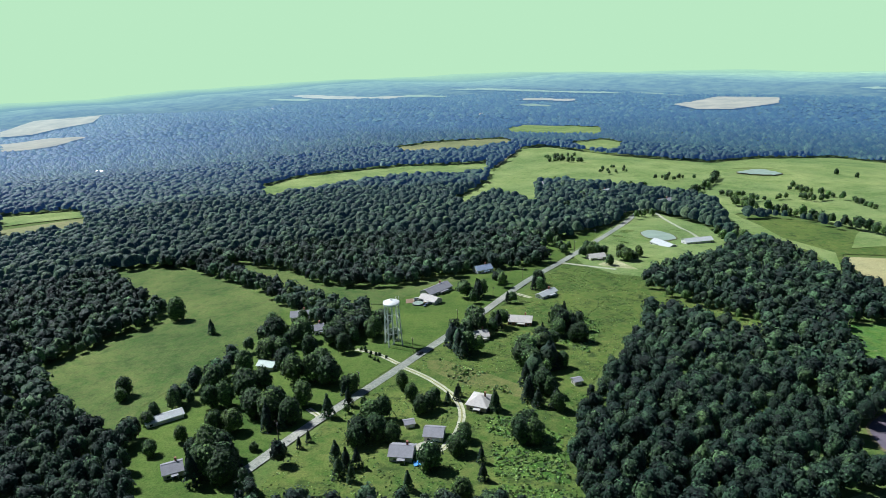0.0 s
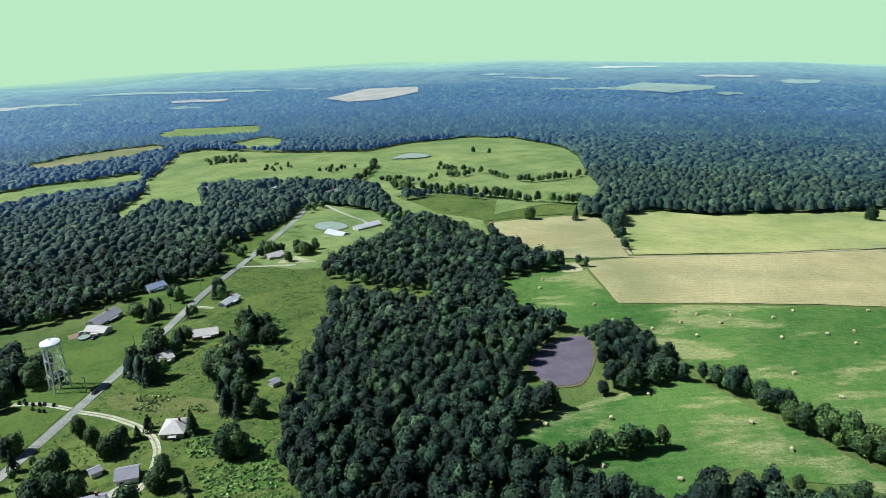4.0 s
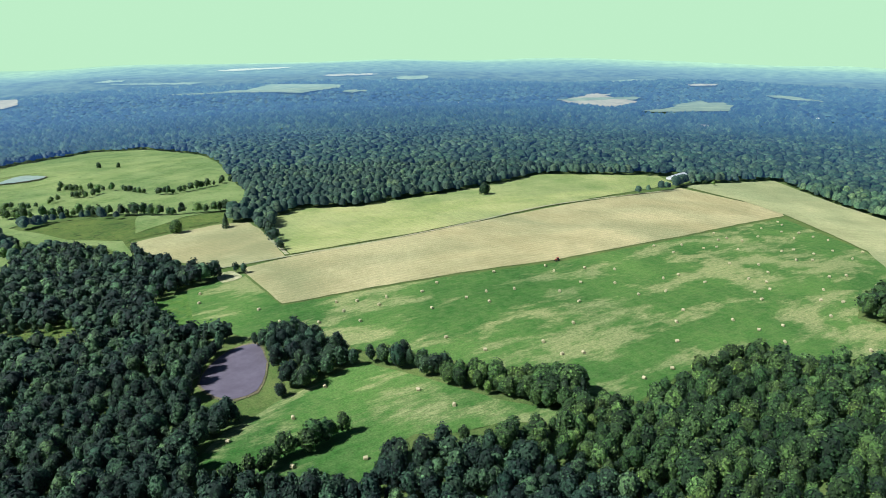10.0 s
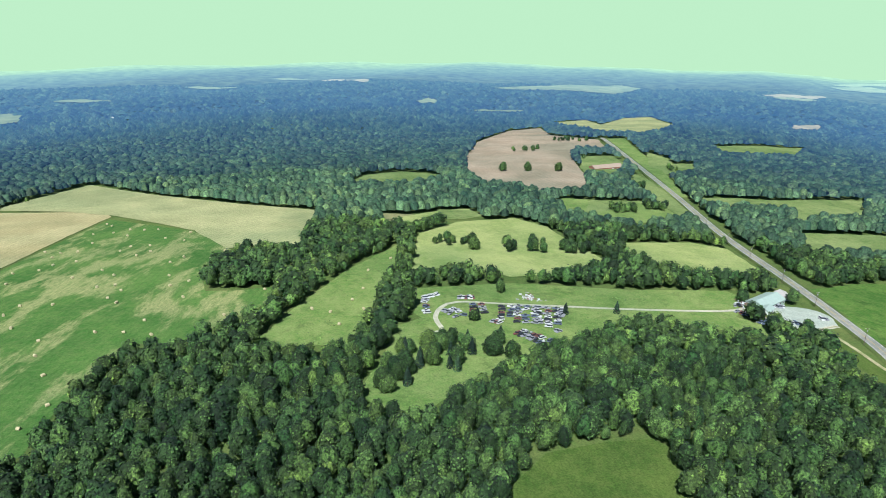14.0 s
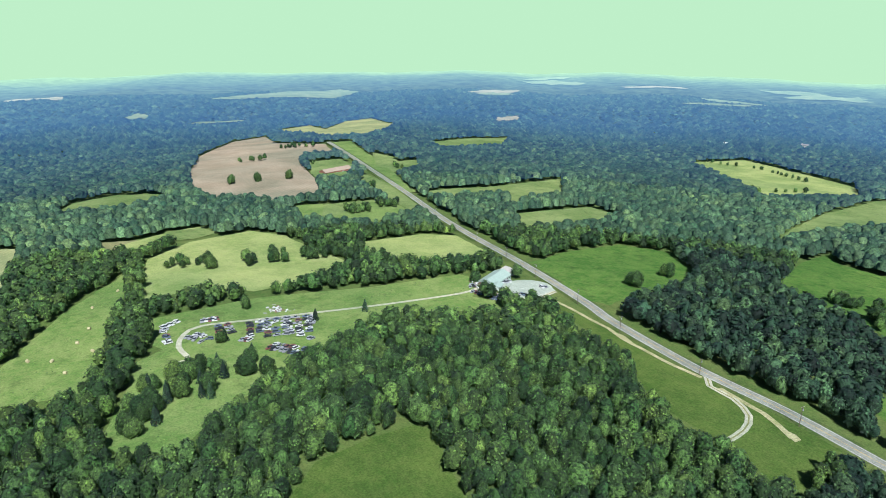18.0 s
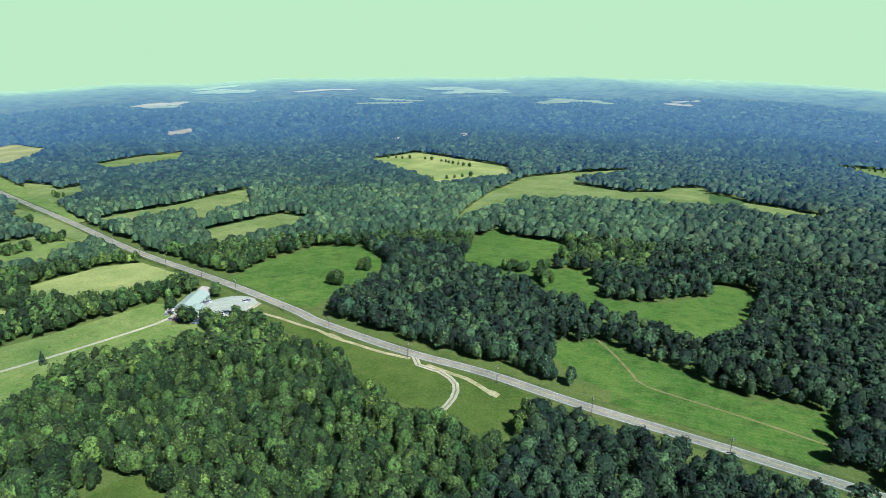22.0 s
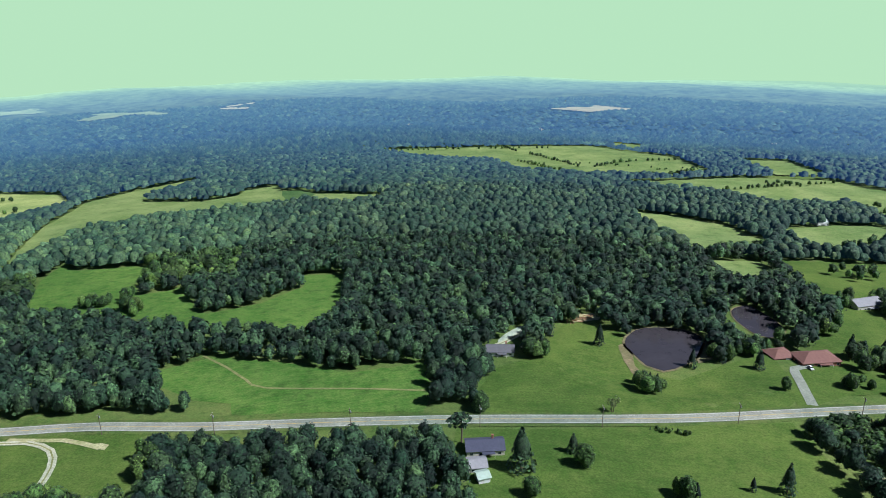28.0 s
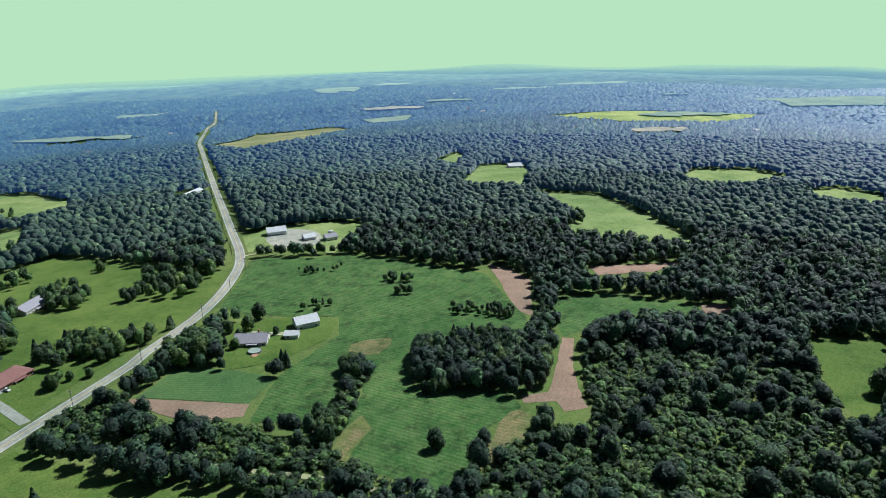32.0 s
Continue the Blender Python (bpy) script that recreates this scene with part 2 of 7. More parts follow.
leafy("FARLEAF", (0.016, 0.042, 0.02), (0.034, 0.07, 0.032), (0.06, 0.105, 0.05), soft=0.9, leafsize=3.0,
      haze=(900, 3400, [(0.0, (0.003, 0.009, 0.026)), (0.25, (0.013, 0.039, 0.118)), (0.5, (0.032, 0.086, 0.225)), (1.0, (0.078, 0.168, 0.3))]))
leafy("WEED", (0.07, 0.15, 0.028), (0.12, 0.21, 0.045), (0.19, 0.26, 0.08))
leafy("SHRUB", (0.03, 0.06, 0.018), (0.07, 0.1, 0.035), (0.12, 0.14, 0.06))


def plain(name, c, rough=0.6, spec=0.4, metal=0.0, vary=0.12, size=1.5):
    m, N, L, b = shader(name, rough, spec, metal)
    co = node(N, L, "ShaderNodeTexCoord").outputs["Object"]
    n1 = node(N, L, "ShaderNodeTexNoise", Vector=co, Scale=1 / size, Detail=5.0, Roughness=0.65).outputs[0]
    n2 = node(N, L, "ShaderNodeTexNoise", Vector=co, Scale=6 / size, Detail=3.0, Roughness=0.6).outputs[0]
    a = ramp(N, L, n1, [(0.3, tuple(v * (1 - vary) for v in c)), (0.7, tuple(min(1, v * (1 + vary)) for v in c))])
    g = ramp(N, L, n2, [(0.3, (0.9, 0.9, 0.9)), (0.7, (1.06, 1.06, 1.06))])
    L.new(mixed(N, L, 0.7, a, g, "MULTIPLY"), b.inputs["Base Color"])
    return m


for nm, c, r in (("WHITE", (0.66, 0.66, 0.63), 0.5), ("CREAM", (0.6, 0.57, 0.48), 0.7), ("METAL", (0.62, 0.66, 0.62), 0.45),
                 ("BRICK", (0.3, 0.13, 0.09), 0.85), ("BRICKP", (0.42, 0.33, 0.26), 0.85), ("ROOFTAN", (0.36, 0.28, 0.2), 0.85),
                 ("ROOFGREY", (0.27, 0.27, 0.28), 0.85), ("ROOFPALE", (0.5, 0.48, 0.42), 0.8), ("ROOFWHITE", (0.52, 0.55, 0.52), 0.4),
                 ("ROOFBLUE", (0.24, 0.3, 0.38), 0.45), ("ROOFDARK", (0.12, 0.12, 0.13), 0.85), ("ROOFNAVY", (0.06, 0.065, 0.1), 0.8),
                 ("ROOFRED", (0.2, 0.1, 0.08), 0.85), ("ROOFMINT", (0.36, 0.46, 0.38), 0.5), ("BARK", (0.11, 0.085, 0.06), 0.95),
                 ("POLEWOOD", (0.13, 0.1, 0.075), 0.9), ("STRAWBALE", (0.5, 0.44, 0.24), 0.95), ("DOORWOOD", (0.22, 0.12, 0.07), 0.6),
                 ("TYRE", (0.02, 0.02, 0.02), 0.8), ("LOG", (0.36, 0.22, 0.12), 0.9), ("TOWERWHITE", (0.74, 0.76, 0.72), 0.45),
                 ("TARP", (0.05, 0.25, 0.55), 0.5), ("PAINT", (0.75, 0.75, 0.7), 0.7), ("PAINTYELLOW", (0.6, 0.42, 0.08), 0.7),
                 ("CARRED", (0.17, 0.06, 0.05), 0.4), ("CARWHITE", (0.6, 0.61, 0.58), 0.4), ("CARBLUE", (0.1, 0.13, 0.18), 0.4),
                 ("CARGREY", (0.3, 0.31, 0.32), 0.4), ("CARRUST", (0.22, 0.12, 0.08), 0.8), ("CARBLACK", (0.025, 0.026, 0.03), 0.35),
                 ("TRACTORRED", (0.35, 0.06, 0.03), 0.5)):
    plain(nm, c, r)
plain("GLASS", (0.03, 0.04, 0.045), 0.08, 0.6, vary=0.02)


def watery(name, c, rough, ripple):
    m, N, L, b = shader(name, rough, 0.5)
    co = node(N, L, "ShaderNodeTexCoord").outputs["Object"]
    n1 = node(N, L, "ShaderNodeTexNoise", Vector=co, Scale=1 / 9.0, Detail=4.0, Roughness=0.6).outputs[0]
    n2 = node(N, L, "ShaderNodeTexNoise", Vector=co, Scale=1.2, Detail=3.0).outputs[0]
    L.new(ramp(N, L, n1, [(0.35, tuple(v * 0.85 for v in c)), (0.7, tuple(v * 1.15 for v in c))]), b.inputs["Base Color"])
    bump = node(N, L, "ShaderNodeBump", Strength=ripple, Distance=0.05, Height=n2)
    L.new(bump.outputs[0], b.inputs["Normal"])


watery("MUDWATER", (0.15, 0.13, 0.15), 0.22, 0.3)
watery("DARKWATER", (0.05, 0.045, 0.05), 0.1, 0.2)
watery("PALEWATER", (0.27, 0.35, 0.27), 0.5, 0.3)


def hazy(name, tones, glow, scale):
    """The far country, a backdrop, blue with distance: painted emission stands in for the haze of air before it."""
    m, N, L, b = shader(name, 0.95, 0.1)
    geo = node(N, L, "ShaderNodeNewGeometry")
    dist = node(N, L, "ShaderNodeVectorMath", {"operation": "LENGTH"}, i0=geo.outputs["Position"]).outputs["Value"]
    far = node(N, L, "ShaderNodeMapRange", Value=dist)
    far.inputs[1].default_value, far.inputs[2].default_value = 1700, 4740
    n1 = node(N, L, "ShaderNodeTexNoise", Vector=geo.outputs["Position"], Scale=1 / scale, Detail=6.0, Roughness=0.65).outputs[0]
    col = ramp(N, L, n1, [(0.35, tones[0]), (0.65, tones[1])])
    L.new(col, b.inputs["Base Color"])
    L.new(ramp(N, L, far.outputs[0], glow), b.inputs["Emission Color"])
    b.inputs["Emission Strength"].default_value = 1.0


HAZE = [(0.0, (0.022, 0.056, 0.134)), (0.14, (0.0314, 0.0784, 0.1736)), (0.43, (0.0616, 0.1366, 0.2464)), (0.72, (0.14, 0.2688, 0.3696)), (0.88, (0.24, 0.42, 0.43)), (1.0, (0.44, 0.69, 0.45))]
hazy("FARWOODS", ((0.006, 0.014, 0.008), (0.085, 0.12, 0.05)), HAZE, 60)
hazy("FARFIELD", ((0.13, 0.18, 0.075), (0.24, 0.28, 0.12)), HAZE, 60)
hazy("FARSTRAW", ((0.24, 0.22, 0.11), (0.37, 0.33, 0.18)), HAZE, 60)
m, N, L, b = shader("SKYHAZE", 1.0, 0.0)
b.inputs["Base Color"].default_value = (0, 0, 0, 1)
b.inputs["Emission Color"].default_value = (0.535, 0.8, 0.447, 1)
b.inputs["Emission Strength"].default_value = 1.0

# ---- helpers ----
def part(name, bm, material, parent=None, label=""):
    me = bpy.data.meshes.new(name)
    bm.to_mesh(me)
    bm.free()
    me.materials.append(MATS[material])
    ob = new(name, me)
    ob.parent = parent
    return tagged(ob, label)


def sharing(name, me, parent, m=None):
    ob = new(name, me)
    ob.parent = parent
    if m is not None:
        ob.matrix_basis = m
    return ob


def box(bm, lx, ly, lz, x=0, y=0, z=0, turn=0.0, bevel=0.0):
    r = bmesh.ops.create_cube(bm, size=1, matrix=pose(x, y, z + lz / 2, 0, 0, turn) @ Matrix.Diagonal((lx, ly, lz, 1)))
    if bevel:
        es = {e for v in r["verts"] for e in v.link_edges}
        bmesh.ops.bevel(bm, geom=list(es), offset=bevel, segments=1, affect="EDGES")
    return bm


def tube(bm, a, b, r1, r2=None, seg=8):
    a, b = Vector(a), Vector(b)
    m = Matrix.Translation((a + b) / 2) @ (b - a).to_track_quat("Z", "Y").to_matrix().to_4x4()
    bmesh.ops.create_cone(bm, cap_ends=True, segments=seg, radius1=r1, radius2=r1 if r2 is None else r2, depth=(b - a).length, matrix=m)
    return bm


def np_mesh(name, verts, faces, material, round_from=None):
    """A mesh from arrays: verts (n, 3) and faces, a list of (k, sides) index arrays."""
    me = bpy.data.meshes.new(name)
    me.vertices.add(len(verts))
    me.vertices.foreach_set("co", np.ascontiguousarray(verts, np.float32).ravel())
    loops = np.concatenate([f.ravel() for f in faces]).astype(np.int32)
    total = np.concatenate([np.full(len(f), f.shape[1]) for f in faces]).astype(np.int32)
    me.loops.add(len(loops))
    me.loops.foreach_set("vertex_index", loops)
    me.polygons.add(len(total))
    me.polygons.foreach_set("loop_start", np.concatenate([[0], np.cumsum(total)[:-1]]).astype(np.int32))
    me.polygons.foreach_set("loop_total", total)
    if round_from is not None:
        me.polygons.foreach_set("use_smooth", np.arange(len(total)) >= round_from)
    me.update(calc_edges=True)
    me.materials.append(MATS[material])
    return me


# ---- terrain ----
PADS = [(193.5, 257.4, 34.5, -18.1), (-176.8, -331.0, 37.4, -22.6), (-257.4, -366.1, 33.1, -29.1), (187.9, 616.7, 23.9, -48.5), (468.6, 1046.2, 39.1, -100.6)]


def height(x, y):
    x, y = np.asarray(x, float), np.asarray(y, float)
    r = np.hypot(x, y)
    h = -290 * (1 - np.exp(-((r / 2000) ** 1.5)))
    w = np.clip((r - 700) / 900, 0, 1)
    h = h + w * (9 * np.sin(x / 310 + 1) * np.cos(y / 270) + 7 * np.sin((x + y) / 190))
    w2 = np.clip((r - 1900) / 300, 0, 1)
    h = h + w2 * (4 * np.sin(x / 170) * np.cos(y / 210) + 2 * np.sin(x / 61 + y / 83))
    w3 = np.clip((r - 2600) / 2000, 0, 1)
    h = h - w3 * (8 + 26 * x * x / (r * r + 1))
    for px, py, pr, pz in PADS:
        d = np.hypot(x - px, y - py)
        s = np.clip((d - pr) / (pr * 0.8), 0, 1)
        s = s * s * (3 - 2 * s)
        h = pz + (h - pz) * s
    return h


def inside(px, py, poly):
    """Which of the points lie in the polygon."""
    res = np.zeros(px.shape, bool)
    q = np.array(poly, float)
    box_in = (px > q[:, 0].min()) & (px < q[:, 0].max()) & (py > q[:, 1].min()) & (py < q[:, 1].max())
    ix = np.nonzero(box_in)[0]
    if not len(ix):
        return res
    x, y = px[ix], py[ix]
    c = np.zeros(len(ix), bool)
    for (x1, y1), (x2, y2) in zip(q, np.roll(q, -1, 0)):
        if y1 != y2:
            c ^= ((y1 > y) != (y2 > y)) & (x < (x2 - x1) * (y - y1) / (y2 - y1) + x1)
    res[ix] = c
    return res


def polar(r0, r1, rings, spokes, power=1.0, lift=0.0):
    t = np.linspace(0, 1, rings) ** power
    r = r0 + (r1 - r0) * t
    a = np.linspace(0, 2 * np.pi, spokes, endpoint=False)
    R, A = np.meshgrid(r, a, indexing="ij")
    x, y = (R * np.cos(A)).ravel(), (R * np.sin(A)).ravel()
    v = np.stack([x, y, height(x, y) + lift], 1)
    i, j = np.meshgrid(np.arange(rings - 1), np.arange(spokes), indexing="ij")
    k = (j + 1) % spokes
    f = np.stack([i * spokes + j, (i + 1) * spokes + j, (i + 1) * spokes + k, i * spokes + k], -1).reshape(-1, 4)
    return v, f


v, f = polar(0.01, 2150, 260, 420, 1.6)
tagged(new("ground", np_mesh("ground", v, [f], "FLOOR")), "rolling wooded farm country ground", "ground", kind="structure")

from mathutils.geometry import delaunay_2d_cdt


def drape(poly, lift, ragged=0.8, level=None):
    """A sheet of that outline laid over the terrain."""
    q = [Vector(p) for p in poly]
    cx, cy = sum(p.x for p in q) / len(q), sum(p.y for p in q) / len(q)
    dist = math.hypot(cx, cy)
    step = 9 if dist < 450 else 16 if dist < 900 else 34
    edge = []
    for a, b in zip(q, q[1:] + q[:1]):
        n = max(1, int((b - a).length / step * 1.6))
        for k in range(n):
            p = a.lerp(b, k / n)
            w = ragged * step / 9
            edge.append(p + Vector((noise.noise((p.x / 7, p.y / 7, 1)), noise.noise((p.x / 7, p.y / 7, 9)))) * w)
    ex, ey = np.array([p.x for p in edge]), np.array([p.y for p in edge])
    gx, gy = np.meshgrid(np.arange(ex.min(), ex.max(), step), np.arange(ey.min(), ey.max(), step))
    gx, gy = gx.ravel() + 0.37, gy.ravel() + 0.53
    ok = inside(gx, gy, list(zip(ex, ey)))
    pts = edge + [Vector(p) for p in zip(gx[ok], gy[ok])]
    vs, _, fs, *_ = delaunay_2d_cdt(pts, [], [list(range(len(edge)))], 1, 1e-4)
    bm = bmesh.new()
    xs = height([p.x for p in vs], [p.y for p in vs]) if level is None else np.full(len(vs), level)
    bv = [bm.verts.new((p.x, p.y, z + lift)) for p, z in zip(vs, xs)]
    for t in fs:
        try:
            fc = bm.faces.new([bv[i] for i in t])
        except ValueError:
            continue
        if fc.normal.z < 0 or fc.calc_area() < 0:
            fc.normal_flip()
    bm.normal_update()
    for fc in bm.faces:
        if fc.normal.z < 0:
            fc.normal_flip()
    return bm


FIELDS = [
    ("lawn", "GRASSLIGHT", [(678, -352), (674, -382), (615, -355), (602, -324)]),
    ("lawn", "GRASSLIGHT", [(644, -398), (653, -441), (607, -424), (587, -370)]),
    ("lawn", "GRASSLIGHT", [(1235, -737), (1225, -776), (876, -620), (670, -517), (672, -498), (823, -558)]),
    ("pasture", "PASTURE", [(-290, 565), (-257, 573), (-222, 559), (-174, 511), (-133, 467), (-114, 435), (-111, 406), (-123, 375), (-137, 337), (-152, 301), (-151, 275), (-188, 306), (-231, 349), (-231, 360), (-219, 378), (-204, 407), (-189, 425), (-195, 448), (-219, 479), (-262, 525)]),
    ("pasture", "PASTURE", [(-192, 560), (-170, 558), (-125, 526), (-100, 489), (-65, 472), (-33, 474), (-9, 497), (12, 487), (-4, 461), (-32, 451), (-42, 434), (-69, 438), (-95, 460), (-138, 503)]),
    ("village_green", "LAWN", [(-109, 223), (-86, 232), (-64, 279), (-34, 330), (17, 408), (58, 489), (120, 594), (170, 677), (128, 636), (88, 593), (77, 566), (78, 528), (43, 503), (26, 511), (-0, 493), (-32, 451), (-41, 428), (-59, 419), (-40, 406), (-54, 374), (-80, 391), (-114, 435), (-109, 400), (-94, 379), (-71, 355), (-57, 314), (-65, 290), (-78, 276), (-83, 264), (-97, 254), (-121, 283), (-132, 301), (-145, 282), (-139, 263), (-107, 234)]),
    ("village_green", "MEADOW", [(-78, 220), (-54, 287), (-34, 323), (16, 399), (46, 449), (101, 545), (171, 660), (135, 500), (137, 459), (160, 414), (185, 388), (176, 368), (164, 389), (142, 415), (126, 420), (97, 362), (79, 331), (63, 299), (56, 276), (49, 257), (44, 235), (44, 213)]),
    ("farm_yard", "LAWN", [(-143, 260), (-135, 279), (-125, 300), (-118, 327), (-113, 368), (-104, 401), (-90, 404), (-66, 374), (-51, 343), (-41, 316), (-59, 294), (-78, 264), (-85, 233), (-81, 207), (-119, 216)]),
    ("pasture", "GRASS", [(1087, -873), (1128, -1030), (1094, -1099), (993, -982), (1013, -840)]),
    ("pasture", "STRAW", [(1761, -879), (1845, -1034), (1633, -961), (1873, -1182), (1559, -1129), (1361, -969), (1307, -849), (1344, -803)]),
    ("pasture", "GRASS", [(657, -207), (648, -239), (616, -243), (607, -217), (614, -196)]),
    ("stubble_field", "STUBBLE", [(658, -148), (640, -178), (603, -150), (597, -132)]),
    ("lawn", "GRASS", [(914, -659), (911, -707), (853, -667), (851, -628)]),
    ("pasture", "GRASS", [(-337, -733), (-374, -701), (-405, -646), (-400, -567), (-361, -579), (-325, -614), (-324, -674)]),
    ("pasture", "GRASS", [(-450, -621), (-510, -637), (-569, -636), (-568, -606), (-498, -559), (-441, -572)]),
    ("pasture", "GRASS", [(-719, -1735), (-783, -1657), (-670, -1435), (-646, -1513)]),
    ("pasture", "GRASS", [(-854, -212), (-1046, -228), (-1041, -168), (-963, -142), (-858, -136), (-842, -169)]),
    ("pasture", "GRASS", [(-1086, -316), (-1241, -315), (-1193, -284), (-1043, -266)]),
    ("pasture", "GRASS", [(1010, -560), (1003, -617), (910, -584), (806, -500), (863, -487)]),
    ("lawn", "GRASSLIGHT", [(688, -362), (673, -389), (614, -353), (615, -327)]),
    ("pasture", "GRASSLIGHT", [(605, -358), (635, -416), (629, -454), (570, -437), (556, -399), (558, -357)]),
    ("lawn", "GRASS", [(846, -552), (739, -536), (578, -466), (570, -437), (668, -468), (766, -498)]),
    ("lawn", "GRASS", [(1032, -700), (949, -694), (842, -609), (891, -611)]),
    ("pasture", "GRASS", [(669, -533), (666, -584), (653, -610), (623, -563), (621, -509)]),
    ("pasture", "GRASS", [(651, -654), (652, -764), (563, -665), (554, -588), (582, -593)]),
    ("pasture", "GRASS", [(503, -516), (493, -577), (456, -615), (419, -565), (427, -499), (445, -470)]),
    ("pasture", "CROP", [(215, -503), (233, -582), (233, -641), (212, -605), (181, -602), (150, -602), (150, -539), (141, -509), (123, -512), (109, -523), (98, -477), (84, -448), (52, -459), (21, -493), (24, -524), (-9, -520), (-6, -452), (2, -422), (24, -398), (55, -414), (101, -432), (123, -446), (137, -461), (163, -474), (209, -488)]),
    ("pasture", "GRASS", [(278, -616), (304, -721), (330, -862), (334, -1036), (288, -1104), (211, -1199), (200, -1162), (255, -1043), (250, -995), (163, -954), (123, -986), (116, -1030), (70, -1068), (56, -914), (92, -897), (145, -863), (210, -849), (267, -818), (280, -711), (275, -628)]),
    ("knoll", "GRASS", [(193, 729), (221, 735), (247, 661), (242, 588), (215, 549), (171, 525), (139, 483), (119, 492), (103, 517), (97, 560), (126, 603)]),
    ("pasture", "GRASS", [(82, 1173), (145, 1398), (194, 1429), (315, 1258), (438, 1172), (558, 1272), (733, 1345), (792, 1245), (732, 997), (665, 864), (582, 737), (527, 645), (451, 586), (396, 615), (379, 704), (335, 745), (303, 728), (298, 608), (317, 554), (289, 495), (297, 561), (277, 616), (268, 652), (317, 828), (274, 910), (208, 967), (167, 1014), (125, 1014), (101, 786), (84, 862), (61, 916), (20, 812), (2, 844), (52, 1010), (66, 1135)]),
    ("pasture", "GRASS", [(140, 1959), (231, 2155), (419, 1945), (374, 1774), (245, 1782)]),
    ("pasture", "GRASS", [(249, 1475), (358, 1640), (387, 1536), (327, 1348), (276, 1372)]),
    ("stubble_field", "STUBBLE", [(-119, 1499), (-26, 1548), (132, 1609), (138, 1487), (49, 1421), (-68, 1415)]),
    ("pasture", "GRASS", [(-293, 1072), (-247, 1190), (-134, 1230), (-76, 1242), (-7, 1224), (67, 1223), (66, 1147), (8, 1105), (-71, 1116), (-121, 1087), (-186, 1015), (-250, 936)]),
    ("stubble_field", "STRAW", [(842, 2683), (1059, 2824), (1228, 2664), (1165, 2527), (967, 2434), (872, 2504)]),
    ("stubble_field", "STRAW", [(-1777, 2828), (-1755, 3042), (-1489, 3097), (-1429, 2889), (-1551, 2668), (-1688, 2679)]),
    ("stubble_field", "STRAW", [(-1561, 2468), (-1416, 2497), (-1187, 2360), (-1209, 2184), (-1339, 2106)]),
    ("pasture", "GRASS", [(-600, 911), (-496, 917), (-461, 864), (-555, 839)]),
    ("stubble_field", "STUBBLE", [(-539, 812), (-457, 855), (-429, 800), (-482, 763), (-504, 757)]),
    ("crop_field", "CROP", [(227, 380), (255, 382), (215, 317), (213, 331)]),
    ("pasture", "GRASS", [(1773, 2341), (2247, 2492), (2381, 2230), (2059, 1899), (1811, 1858), (1796, 2120)]),
    ("pasture", "GRASS", [(191, 2115), (300, 1985), (405, 1861), (381, 1760), (240, 1754), (158, 1800)]),
    ("scrub", "MEADOW", [(296, 696), (354, 704), (374, 638), (437, 572), (415, 534), (370, 547), (322, 552), (279, 481), (286, 531), (282, 601), (249, 604)]),
    ("stubble_field", "TAN", [(313, 544), (356, 539), (395, 531), (417, 511), (400, 472), (348, 388), (318, 403), (292, 414), (299, 435), (299, 480)]),
    ("hay_field", "HAYLIGHT", [(441, 503), (487, 511), (519, 468), (637, 434), (724, 419), (814, 411), (914, 288), (861, 249), (678, 294), (564, 321), (458, 348), (355, 390), (402, 461)]),
    ("stubble_field", "TAN", [(349, 385), (451, 344), (668, 290), (839, 235), (782, 122), (745, 105), (581, 160), (449, 213), (373, 258), (272, 310), (306, 385), (314, 393)]),
    ("hay_field", "HAY", [(235, 385), (283, 386), (302, 382), (270, 308), (369, 255), (447, 207), (575, 158), (730, 104), (638, 25), (588, 2), (555, -5), (501, 19), (455, 15), (449, -5), (448, -30), (414, -21), (364, 34), (375, 48), (357, 63), (308, 78), (272, 84), (267, 107), (288, 121), (263, 146), (257, 215), (244, 220), (252, 277), (217, 279), (222, 298), (218, 342)]),
    ("stubble_field", "STRAW", [(856, 240), (1001, 160), (869, 71), (757, -20), (686, -95), (570, -62), (550, -57), (565, -20), (563, -1), (642, 25), (752, 106), (802, 157)]),
    ("hay_field", "HAY", [(133, 209), (153, 217), (185, 221), (215, 215), (234, 211), (237, 180), (238, 138), (245, 105), (235, 104), (223, 124), (205, 135), (194, 149), (176, 152), (157, 143), (130, 206)]),
    ("pasture", "GRASS", [(685, 1103), (707, 972), (661, 865), (586, 746), (527, 643), (487, 592), (445, 579), (404, 589), (339, 571)]),
    ("stubble_field", "STRAW", [(2267, 1075), (2466, 1031), (2418, 858), (2053, 801)]),
    ("pasture", "GRASS", [(1928, 650), (2495, 695), (2342, 521), (2083, 478)]),
    ("hay_field", "GRASSLIGHT", [(354, -9), (400, -35), (470, -81), (533, -136), (472, -117), (411, -90), (363, -72), (334, -56), (341, -41), (333, -34)]),
    ("pasture", "PALE", [(457, -123), (562, -161), (598, -209), (601, -268), (559, -283), (501, -276), (440, -277), (420, -222), (422, -187), (457, -167), (455, -141)]),
    ("pasture", "PALE", [(492, -318), (483, -381), (459, -400), (404, -383), (390, -342), (420, -312), (453, -301)]),
    ("scrap_yard", "GRASSLIGHT", [(417, -108), (409, -182), (378, -253), (363, -320), (340, -325), (319, -292), (298, -302), (288, -287), (302, -268), (330, -230), (316, -193), (300, -152), (283, -125), (274, -104), (254, -75), (263, -58), (279, -50), (319, -73), (354, -88), (362, -105), (386, -101)]),
